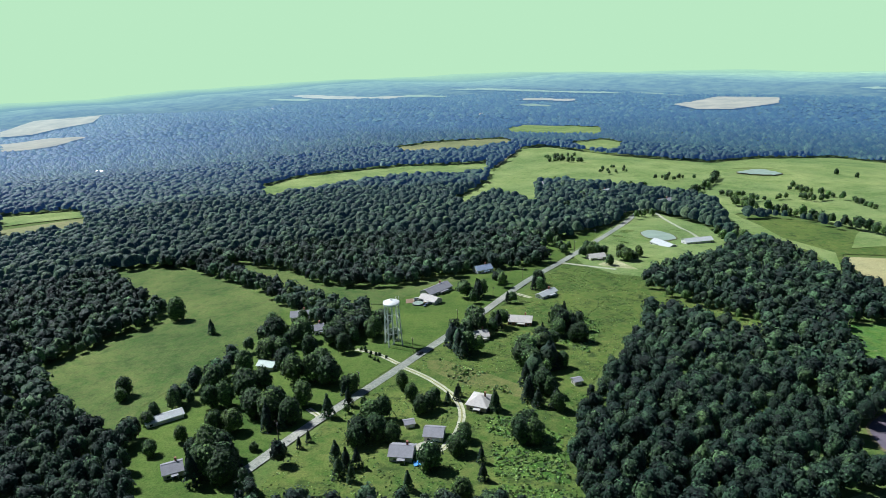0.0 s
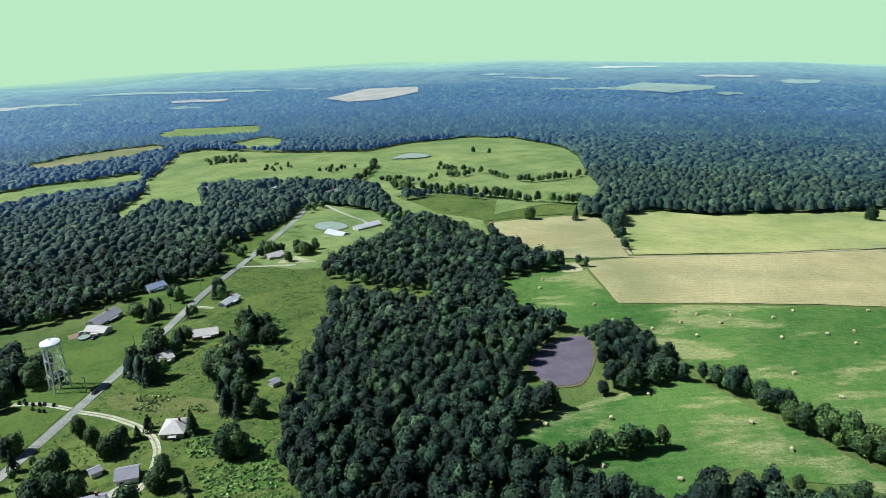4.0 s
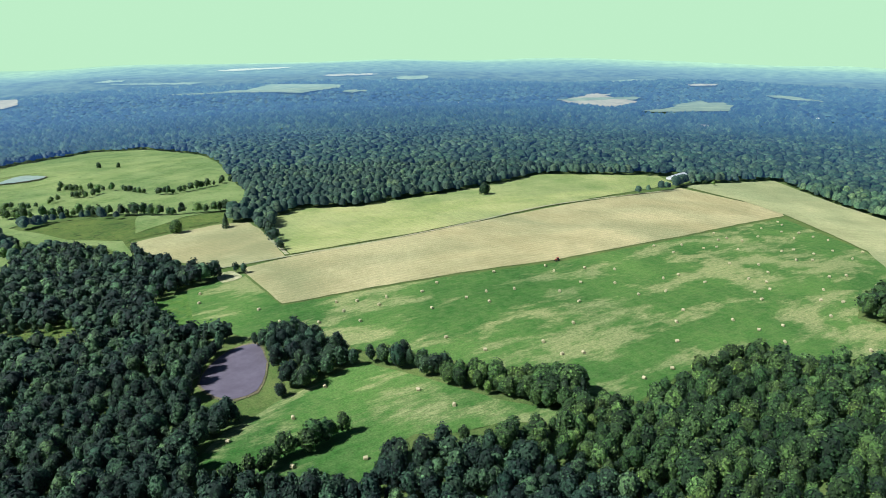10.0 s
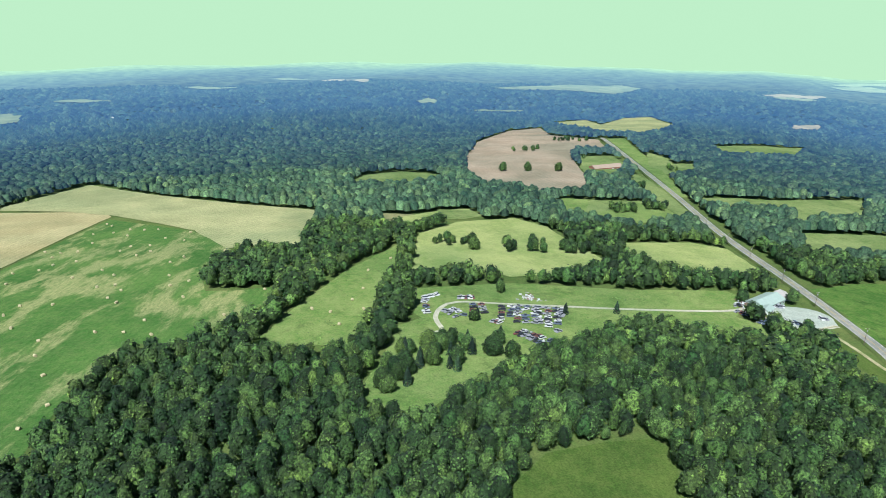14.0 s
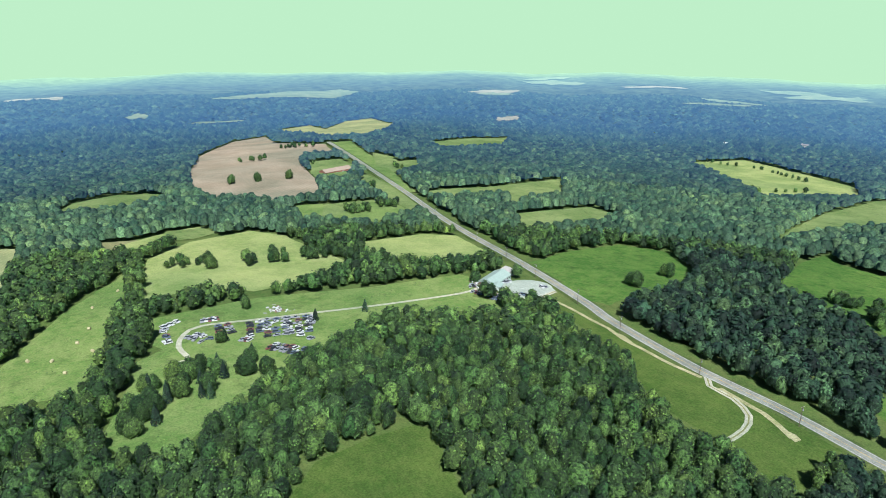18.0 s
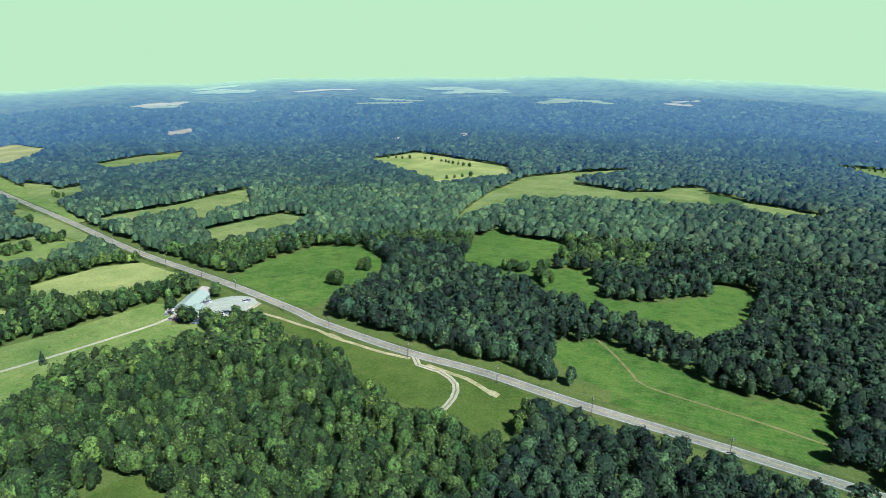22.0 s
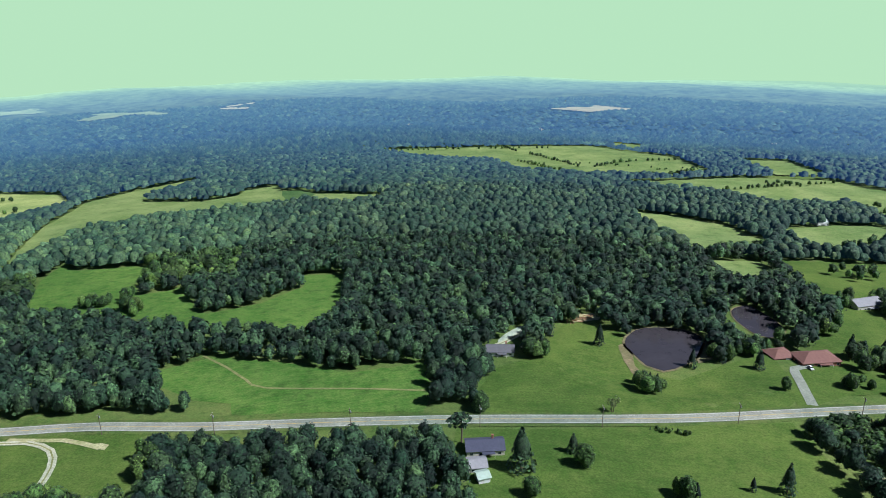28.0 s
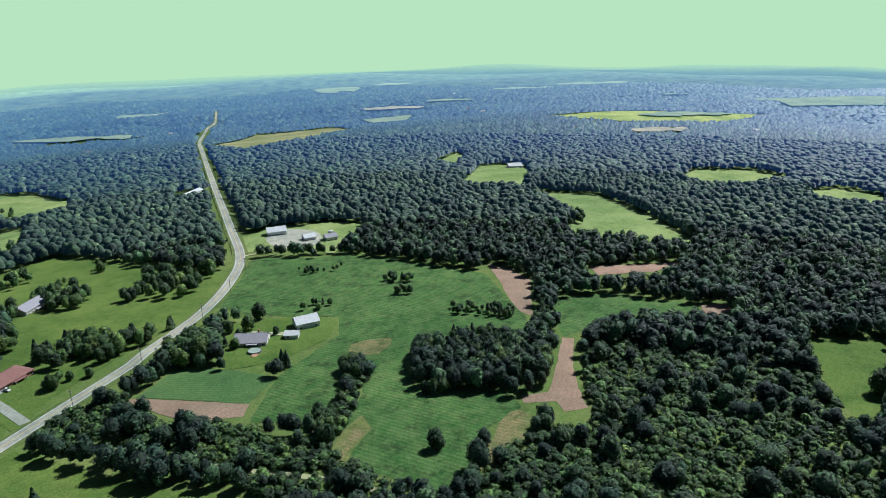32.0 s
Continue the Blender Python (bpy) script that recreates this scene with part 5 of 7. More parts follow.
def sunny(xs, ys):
    """The woods east and south-east of the farm: leaf colour painted paler for sunlight falling full on them; elsewhere
    darker.
    """
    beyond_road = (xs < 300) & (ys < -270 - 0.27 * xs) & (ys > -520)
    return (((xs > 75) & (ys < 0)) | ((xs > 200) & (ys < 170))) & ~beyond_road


AZ = np.degrees(np.arctan2(-xs, ys))
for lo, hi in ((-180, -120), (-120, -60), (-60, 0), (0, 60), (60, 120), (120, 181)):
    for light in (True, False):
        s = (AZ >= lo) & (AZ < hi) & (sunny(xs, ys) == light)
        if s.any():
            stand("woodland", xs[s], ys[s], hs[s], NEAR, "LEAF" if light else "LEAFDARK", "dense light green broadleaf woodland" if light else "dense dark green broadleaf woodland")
for p, (gap, lo, hi) in THICKETS:
    q = np.array(p)
    rnd = np.random.default_rng(len(p))
    gx, gy = np.meshgrid(np.arange(q[:, 0].min(), q[:, 0].max(), gap), np.arange(q[:, 1].min(), q[:, 1].max(), gap))
    gx, gy = gx.ravel() + rnd.uniform(-0.5, 0.5, gx.size) * gap, gy.ravel() + rnd.uniform(-0.5, 0.5, gx.size) * gap
    k = inside(gx, gy, p) & (rnd.random(gx.size) < 0.9)
    for line, width in LINES:
        if abs(line[:, 0].mean()) < 700:
            k &= ~near_line(gx, gy, line, width * 0.5 + 1.6)
    # no bushes on bare soil or ponds, nor just before them towards the camera
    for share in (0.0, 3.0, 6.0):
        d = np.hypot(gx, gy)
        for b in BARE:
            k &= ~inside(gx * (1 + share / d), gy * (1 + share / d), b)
    gx, gy = gx[k], gy[k]
    stand("thicket", gx, gy, rnd.uniform(lo, hi, gx.size), BUSH, "LEAF", "dense leafy thicket of shrubs and young trees", 1.25)
    big = rnd.random(gx.size) < 0.06
    stand("thicket_trees", gx[big], gy[big], rnd.uniform(hi * 1.3, hi * 2.6, big.sum()), NEAR, "LEAFDARK", "taller trees standing out of the thicket", 1.3)
xs, ys, hs = scatter(350, 950, 6.8, 2, (8, 15))
far = np.hypot(xs, ys) > 620
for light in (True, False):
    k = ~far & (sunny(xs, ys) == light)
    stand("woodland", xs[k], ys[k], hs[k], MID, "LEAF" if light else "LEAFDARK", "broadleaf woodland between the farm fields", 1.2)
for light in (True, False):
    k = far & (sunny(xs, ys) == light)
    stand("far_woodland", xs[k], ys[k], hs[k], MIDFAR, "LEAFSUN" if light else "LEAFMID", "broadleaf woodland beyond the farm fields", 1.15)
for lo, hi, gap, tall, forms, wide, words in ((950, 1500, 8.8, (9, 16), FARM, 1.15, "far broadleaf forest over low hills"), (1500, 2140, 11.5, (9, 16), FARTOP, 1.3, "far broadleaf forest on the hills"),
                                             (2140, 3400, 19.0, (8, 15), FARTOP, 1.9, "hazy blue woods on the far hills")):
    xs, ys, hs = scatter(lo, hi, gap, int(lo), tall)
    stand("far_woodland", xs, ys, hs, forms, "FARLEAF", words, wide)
xs, ys, hs = scatter(20, 165, 12.0, 4, (11, 16))
stand("woodland", xs, ys, hs, MID, "LEAF", "broadleaf woodland below the path", 1.2)

# single trees: trunk with limbs, and crown
def trunk_mesh(seed, tall=0.5, limbs=5, r=0.022):
    rnd = random.Random(seed)
    bm = bmesh.new()
    tube(bm, (0, 0, -0.02), (0.01, 0, tall * 0.6), r * 1.25, r * 0.85, 6)
    tube(bm, (0.01, 0, tall * 0.6), (0, 0.01, tall), r * 0.85, r * 0.4, 6)
    for k in range(limbs):
        a = k * 2.4 + rnd.random()
        z = tall * (0.45 + 0.4 * k / limbs)
        tube(bm, (0, 0, z), (0.17 * math.cos(a), 0.17 * math.sin(a), z + 0.16), r * 0.4, r * 0.15, 5)
    me = bpy.data.meshes.new("trunk")
    bm.to_mesh(me)
    bm.free()
    me.materials.append(MATS["BARK"])
    return me


def crown_mesh(seed, kind):
    if kind == "c":
        V, Q, T = template(seed, 230, 3, 0.034, (3, 7, 0.17, 0.1, 0.86, 0.06), cone=True)
        mat = "LEAFDARK"
    elif kind == "s":
        V, Q, T = template(seed, 320, 3, 0.034, (4, 8, 0.2, 0.04, 0.9, 0.1), cone=True)
        V[:, :2] *= 1.35
        mat = "LEAFDARK"
    elif kind == "p":
        V, Q, T = template(seed, 150, 6, 0.05, (2, 6, 0.12, 0.6, 0.8, 0.1))
        V[:, 2] = 0.62 + (V[:, 2] - 0.62) * 0.7 + 0.08
        mat = "LEAFDARK"
    elif kind == "b":
        V, Q, T = template(seed, 120, 8, 0.03, (2, 5, 0.05, 0.4, 0.6, 0.1))
        mat = "SHRUB"
    else:
        V, Q, T = template(seed, 420, 11, 0.03, (3, 10, 0.36, -0.22, 0.42))
        mat = "LEAF"
    return np_mesh("crown", V, [Q, T], mat)


FORMS = {k: [(trunk_mesh(7 * i + ord(k), 0.75 if k in "cps" else 0.5, 0 if k in "cs" else 5), crown_mesh(100 * ord(k) + i, k)) for i in range(n)]
         for k, n in (("o", 8), ("c", 4), ("s", 3), ("p", 2), ("b", 2))}
TREE_LABEL = {"o": "broadleaf tree with a rounded dark green crown on grass", "c": "dark conical cedar standing on open grass",
              "s": "tall dark spruce with drooping branches beside the road", "p": "tall pine with a bare trunk and tufted crown", "b": "thin half-bare young tree on the lawn"}
rt = random.Random(5)


THINGS, REST = [0], []


def tree(x, y, h, kind="o", group=""):
    if kind == "o" and (THINGS[0] >= 290 or math.hypot(x, y) > 520) and group:
        REST.append((x, y, h))
        return None
    THINGS[0] += kind == "o"
    trunk, crown = FORMS[kind][rt.randrange(len(FORMS[kind]))]
    root = new("tree" if kind in "ob" else "cedar" if kind == "c" else "spruce" if kind == "s" else "pine_tree")
    h *= 1.12 if kind == "o" else 1.0
    wide = rt.uniform(0.85, 1.2) if kind == "o" else rt.uniform(0.9, 1.15)
    root.matrix_world = Matrix.LocRotScale((x, y, float(height(x, y)) + 0.1), Euler((0, 0, rt.uniform(0, 6.28))), (h * wide, h * wide, h))
    sharing("trunk", trunk, root)
    sharing("crown", crown, root)
    lab = "low leafy shrub on the grass" if h < 5 and kind == "o" else TREE_LABEL[kind]
    if h < 5 and kind == "o":
        root.name = "shrub"
    return tagged(root, lab, "shrub" if h < 5 else "tree", group)


LONE = {"o": [], "c": [], "s": [], "p": [], "b": []}
LONE["o"] += [(-52, 356, 2), (-49, 353, 2), (-50, 357, 2), (-46, 350, 2), (-43, 348, 2), (-41, 347, 2), (-46, 345, 2), (-43, 341, 2), (-41, 339, 2), (-37, 343, 2), (-105, 376, 14), (-102, 345, 14), (-94, 346, 13), (-88, 373, 14), (-78, 346, 14), (-110, 331, 13), (-81, 319, 14), (-71, 317, 15), (-63, 314, 14), (-120, 315, 12), (-102, 304, 14), (-109, 295, 13), (-116, 294, 12), (-94, 308, 13), (-82, 285, 14), (-74, 276, 12), (-84, 280, 13), (-99, 270, 11), (-106, 269, 11), (-93, 285, 13)]
LONE["o"] += [(-72, 292, 12), (-69, 331, 12), (-89, 333, 12), (-134, 296, 10), (-140, 287, 8), (-141, 281, 7), (-119, 263, 8), (-129, 254, 7), (-104, 251, 12), (-97, 244, 12), (-107, 246, 11), (-98, 236, 12), (-92, 246, 6), (-85, 253, 4), (-165, 308, 7), (-26, 305, 9), (-21, 292, 9), (-16, 279, 9), (-12, 283, 9), (-10, 289, 8), (-38, 272, 11), (-33, 275, 11), (-41, 257, 11), (-34, 258, 11), (-42, 253, 10), (-27, 255, 9), (-11, 234, 11), (-1, 243, 8), (3, 253, 7), (1, 214, 8)]
LONE["o"] += [(-94, 407, 8), (-60, 386, 13), (-54, 389, 13), (-47, 377, 12), (-61, 354, 11), (-70, 368, 12), (-67, 382, 12), (3, 255, 8), (0, 245, 9), (30, 254, 10), (68, 360, 10), (61, 380, 14), (36, 326, 13), (55, 325, 9), (301, -126, 10), (295, -134, 9), (380, -102, 16), (270, -298, 9), (-296, -224, 16), (-287, -223, 14), (-288, -213, 14), (-351, -215, 10), (-307, -205, 6), (-329, -192, 5), (-166, 314, 10), (-180, 425, 15), (45, 278, 9), (70, 359, 11), (122, 517, 8), (138, 530, 11)]
LONE["o"] += [(151, 542, 9), (577, 1040, 9), (358, 538, 11), (588, 1005, 8), (127, 1430, 7), (649, 394, 13), (358, 537, 12), (515, 479, 8), (894, -378, 13), (884, -411, 13), (871, -452, 14), (268, -443, 11), (268, -401, 11), (393, -168, 9), (349, -133, 7), (499, -189, 10), (295, -134, 9), (314, -134, 8), (269, -300, 9), (272, -442, 9), (273, -402, 9), (-92, -225, 9), (-66, -209, 8), (-214, -275, 7), (-62, -276, 9), (-199, -317, 8), (-109, -335, 9), (-206, -312, 9), (-263, -263, 5), (-254, -339, 8)]
LONE["o"] += [(-258, -271, 5), (-247, -273, 6), (-264, -264, 4), (-214, -275, 5), (-340, -233, 6), (-443, -410, 8), (-333, -212, 9), (-327, -222, 8), (-320, -210, 6), (-335, -232, 6), (-248, -272, 8), (-230, -69, 8), (-436, -403, 8), (-326, 116, 12)]
LONE["c"] += [(-147, 393, 7), (-4, 287, 7), (0, 291, 7), (-58, 279, 12), (-50, 289, 10), (-49, 242, 10), (-44, 236, 10), (-40, 237, 9), (-46, 230, 10), (-41, 227, 8), (-19, 220, 9), (-66, 253, 6), (-71, 249, 5), (-63, 258, 6), (18, 281, 9), (-4, 289, 6), (1, 295, 7), (9, 237, 8), (9, 225, 8), (34, 291, 12), (45, 281, 11), (318, -137, 9), (351, -136, 8), (345, -190, 8), (-290, -165, 9), (-308, -212, 7), (-148, 395, 10), (17, 279, 11), (394, 514, 13), (391, 511, 12)]
LONE["c"] += [(340, -222, 8), (-145, -343, 13), (-183, -309, 11), (-91, -235, 9), (-67, -226, 19), (-160, -196, 13), (-148, -199, 6), (-201, -311, 11), (-216, -300, 11), (-329, -261, 9), (-288, -164, 10), (-327, -261, 9), (-289, -167, 10)]
LONE["s"] += [(4, 352, 15), (-1, 357, 14), (39, 311, 15), (49, 344, 14), (48, 325, 15)]
LONE["p"] += [(-48, -250, 16)]
LONE["o"] += [(291, -320, 7), (270, -297, 8), (276, -292, 6), (342, -316, 8)]
LONE["b"] += [(-120, -265, 8), (-121, -265, 8)]

for kind, rows in LONE.items():
    for x, y, h in rows:
        tree(x, y, h, kind)

# groves: centre, spread across the line of sight, spread along it, trees, height
GROVES = []
GROVES += [(202, 1212, 37, 25, 14, 10), (139, 994, 13, 17, 7, 10), (30, 1029, 28, 18, 9, 10), (318, 994, 30, 18, 8, 8), (253, 1071, 23, 20, 7, 8), (358, 851, 22, 14, 9, 9), (434, 822, 16, 14, 8, 10), (175, 966, 14, 16, 6, 10), (247, 929, 17, 15, 7, 10), (1032, 2128, 38, 40, 5, 9)]
GROVES += [(1230, -660, 33, 33, 11, 12), (792, -464, 13, 14, 8, 11), (711, -439, 15, 12, 8, 11), (739, -492, 14, 13, 7, 10), (611, -393, 17, 9, 9, 11), (617, -434, 15, 10, 8, 10), (761, -576, 19, 15, 8, 11), (688, -545, 17, 13, 8, 11), (862, -629, 15, 19, 6, 10), (610, -497, 12, 10, 7, 10)]
GROVES += [(995, -551, 11, 22, 4, 9), (584, -929, 7, 20, 3, 10), (573, -1036, 13, 23, 4, 9), (489, -947, 14, 19, 5, 9), (455, -946, 10, 18, 4, 9), (386, -874, 15, 15, 6, 9), (359, -866, 10, 15, 5, 9), (536, -902, 10, 18, 4, 9)]
GROVES += [(163, -492, 9, 7, 7, 8), (136, -474, 4, 12, 6, 10)]
GROVES += [(-62, 365, 7, 12, 6, 14), (-55, 388, 14, 24, 12, 14), (-97, 369, 10, 14, 6, 13), (-98, 433, 12, 12, 6, 11), (7, 377, 8, 17, 8, 15), (8, 344, 6, 8, 5, 15), (25, 380, 5, 11, 4, 13), (40, 326, 9, 26, 12, 14), (37, 291, 7, 9, 6, 13), (65, 377, 8, 15, 8, 14), (49, 354, 7, 10, 5, 12), (13, 443, 10, 15, 7, 13), (33, 474, 6, 11, 4, 12), (62, 463, 5, 14, 4, 13), (116, 561, 9, 18, 5, 12), (29, 253, 4, 4, 4, 11)]
GROVES += [(-99, 237, 9, 11, 8, 15), (-80, 273, 8, 6, 5, 12), (-34, 372, 3, 3, 2, 7), (-51, 301, 4, 4, 4, 9), (36, 425, 4, 6, 2, 9), (207, 1238, 40, 43, 16, 10), (144, 883, 33, 60, 14, 12), (159, 795, 36, 69, 18, 12), (204, 869, 32, 39, 9, 11), (290, 817, 30, 46, 12, 12), (251, 607, 14, 43, 9, 13), (257, 569, 15, 21, 9, 12), (204, 718, 13, 30, 5, 11), (120, 549, 8, 14, 4, 11), (141, 539, 8, 13, 5, 11), (110, 549, 7, 12, 4, 11)]
GROVES += [(443, 873, 15, 25, 6, 9), (329, 1000, 26, 23, 6, 9), (259, 1114, 20, 25, 5, 8), (88, 564, 15, 16, 6, 11), (30, 536, 7, 14, 4, 11), (257, 115, 10, 7, 12, 13), (908, 263, 3, 10, 2, 6), (890, 216, 8, 10, 3, 7), (488, -237, 12, 16, 9, 11), (494, -217, 5, 13, 3, 11), (472, -260, 10, 7, 6, 10), (1118, -513, 23, 26, 10, 12), (520, -176, 21, 7, 10, 10), (307, -97, 20, 20, 26, 9), (287, -70, 9, 15, 11, 10), (304, -128, 6, 5, 4, 8)]
GROVES += [(320, -109, 12, 6, 8, 8), (273, -305, 4, 5, 3, 8), (723, -428, 14, 25, 5, 11), (613, -395, 12, 16, 6, 10), (630, -439, 16, 21, 8, 11), (165, -493, 10, 11, 8, 9), (137, -477, 6, 29, 9, 10), (-150, -289, 10, 9, 10, 10), (-121, -200, 5, 2, 6, 8), (-106, -336, 7, 7, 7, 12), (-292, -353, 9, 22, 10, 12), (-252, -276, 5, 6, 5, 7), (-366, -373, 16, 21, 11, 13), (-288, -295, 15, 14, 13, 11), (-205, -327, 3, 4, 3, 9), (-137, -244, 9, 2, 8, 2)]
GROVES += [(-239, -334, 10, 11, 8, 9), (-219, -318, 7, 7, 5, 9), (-419, -319, 31, 23, 20, 12), (-297, -286, 26, 12, 17, 12), (-370, -388, 18, 21, 11, 12), (-342, -389, 9, 13, 5, 11), (-398, -457, 16, 16, 9, 11), (-296, -224, 14, 15, 14, 12), (-140, -243, 9, 2, 8, 2), (-641, -723, 31, 45, 14, 10), (-654, -923, 32, 34, 10, 9), (-505, -1205, 69, 33, 8, 6), (-401, -1248, 72, 33, 8, 6), (-590, -1122, 54, 31, 8, 6), (-317, -73, 32, 24, 70, 10), (-276, -84, 6, 3, 7, 7)]
GROVES += [(-385, -83, 21, 6, 16, 6), (-375, -188, 11, 6, 8, 6), (-444, -227, 6, 6, 4, 6), (-412, -143, 6, 6, 5, 8), (-294, -224, 13, 18, 15, 13), (-291, -284, 32, 19, 26, 12), (-286, -129, 4, 12, 8, 9), (-235, -119, 4, 13, 12, 8), (-432, -159, 16, 8, 9, 7), (-660, -53, 10, 27, 8, 11), (-362, -377, 18, 23, 10, 11), (-390, -311, 26, 21, 20, 12), (-595, -21, 29, 6, 8, 8), (-380, -73, 13, 5, 10, 6), (-351, -42, 4, 49, 26, 12)]



def clear(x, y, h, pad=1.5):
    """Keeps grove trees off the roads and the houses, and from hiding bare soil and ponds from the camera."""
    for line, width in LINES:
        if np.min(np.hypot(line[:, 0] - x, line[:, 1] - y)) < width * 0.5 + 3.0:
            return False
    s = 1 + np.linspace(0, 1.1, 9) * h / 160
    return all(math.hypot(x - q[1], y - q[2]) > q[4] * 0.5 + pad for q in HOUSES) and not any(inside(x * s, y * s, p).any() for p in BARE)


for cx, cy, across, along, n, h in sorted(GROVES, key=lambda g: math.hypot(g[0], g[1])):
    d = math.hypot(cx, cy)
    ux, uy = cx / d, cy / d
    put = []
    for k in range(n * 8):
        if len(put) == n:
            break
        a, q = rt.uniform(0, 6.28), math.sqrt(rt.random())
        s, t = q * math.cos(a) * across, q * math.sin(a) * along
        x, y = cx - uy * s + ux * t, cy + ux * s + uy * t
        hh = h * rt.uniform(0.72, 1.1)
        if all(math.hypot(x - p[0], y - p[1]) > h * 0.27 for p in put) and clear(x, y, hh):
            put.append((x, y))
            tree(x, y, hh, "c" if rt.random() < 0.16 and math.hypot(x, y) < 470 else "o", "trees of the groves")

HEDGES = [
    ([(-391, -1511), (-428, -1327), (-444, -1190)], 10, 9),
    ([(-458, -1172), (-550, -1230), (-648, -1231)], 10, 9),
    ([(-536, -1041), (-611, -1097)], 9, 9),
    ([(-515, -876), (-643, -914), (-754, -939)], 12, 8),
    ([(712, -1208), (646, -1192), (564, -1179), (451, -1104)], 14, 9),
    ([(564, -1034), (463, -957), (414, -1007)], 14, 9),
    ([(322, 784), (376, 684), (400, 620), (442, 575)], 6, 14),
    ([(445, 913), (471, 815), (481, 725), (577, 725)], 8, 12),
    ([(339, 806), (403, 826)], 8, 12),
    ([(390, 1017), (346, 926), (295, 852)], 7, 13),
    ([(-183, 525), (-136, 481), (-89, 423), (-56, 393)], 8, 12),
    ([(-83, 227), (-64, 263), (-44, 289)], 7, 7),
    ([(-112, 396), (-98, 380)], 8, 12),
    ([(136, 454), (159, 411), (181, 384)], 9, 8),
    ([(240, 206), (244, 172), (245, 142), (248, 121)], 4, 10),
    ([(130, 183), (140, 181), (156, 179), (178, 175)], 3.6, 12),
    ([(445, -299), (410, -304), (383, -336)], 8, 10),
    ([(484, -266), (456, -282)], 8, 10),
    ([(-132, -1547), (-278, -1523), (-482, -1488)], 12, 9),
    ([(-363, -1296), (-422, -1082), (-613, -1041)], 9, 9),
    ([(-402, -533), (-448, -537), (-532, -570)], 9, 10),
    ([(-309, -529), (-380, -549)], 9, 10),
    ([(-359, -394), (-431, -417)], 9, 9),
    ([(-193, -230), (-203, -200), (-193, -141), (-194, -104)], 6, 6),
    ([(-293, -125), (-255, -121), (-222, -117)], 4, 8),
    ([(-492, -273), (-496, -249), (-507, -211)], 5, 10),
    ([(-451, -236), (-450, -212), (-466, -210)], 5, 5),
    ([(-388, -101), (-389, -79), (-394, -58)], 4, 6),
    ([(-54, 358), (-44, 349), (-34, 339)], 3.5, 1.6),
]
for pts, gap, h in HEDGES:
    for x, y in smooth(pts, gap):
        if rt.random() < 0.88:
            x, y = x + rt.uniform(-2, 2), y + rt.uniform(-2, 2)
            if clear(x, y, h):
                tree(x, y, h * rt.uniform(0.6, 1.15), "o", "hedgerow trees")

q = np.array(REST)
near = np.hypot(q[:, 0], q[:, 1]) < 560
for sel, forms, wide in ((near, NEAR, 1.1), (~near, MID, 1.15)):
    stand("hedgerow_trees", q[sel, 0], q[sel, 1], q[sel, 2], forms, "LEAF", "hedgerow and field trees in summer leaf", wide)


# ---- buildings ----
def pitched(bm, lx, ly, z, rise, over, thick=0.18):
    """A gable roof as two thick slabs with eaves."""
    x, y = lx / 2 + over, ly / 2 + over
    drop = rise * over / (ly / 2)
    rows = []
    for s in (-1, 1):
        v = [bm.verts.new((sx * x, s * yy, zz)) for sx in (-1, 1) for yy, zz in ((y, z - drop), (0.0, z + rise))]
        w = [bm.verts.new((p.co.x, p.co.y, p.co.z + thick)) for p in v]
        for f in ((0, 1, 3, 2), (4, 6, 7, 5), (0, 4, 5, 1), (2, 3, 7, 6), (0, 2, 6, 4), (1, 5, 7, 3)):
            bm.faces.new([(v + w)[k] for k in f])
    bmesh.ops.recalc_face_normals(bm, faces=bm.faces)
    return bm


def hipped(bm, lx, ly, z, rise, over):
    x, y, k = lx / 2 + over, ly / 2 + over, max(0.4, lx / 2 - ly / 2)
    b = [bm.verts.new((sx * x, sy * y, z - 0.1)) for sx, sy in ((-1, -1), (1, -1), (1, 1), (-1, 1))]
    e = [bm.verts.new((p.co.x, p.co.y, z + 0.12)) for p in b]
    r = [bm.verts.new((-k, 0, z + rise)), bm.verts.new((k, 0, z + rise))]
    for f in ((e[0], e[1], r[1], r[0]), (e[1], e[2], r[1]), (e[2], e[3], r[0], r[1]), (e[3], e[0], r[0]), (b[3], b[2], b[1], b[0])):
        bm.faces.new(f)
    for i in range(4):
        bm.faces.new((b[i], b[(i + 1) % 4], e[(i + 1) % 4], e[i]))
    bmesh.ops.recalc_face_normals(bm, faces=bm.faces)
    return bm


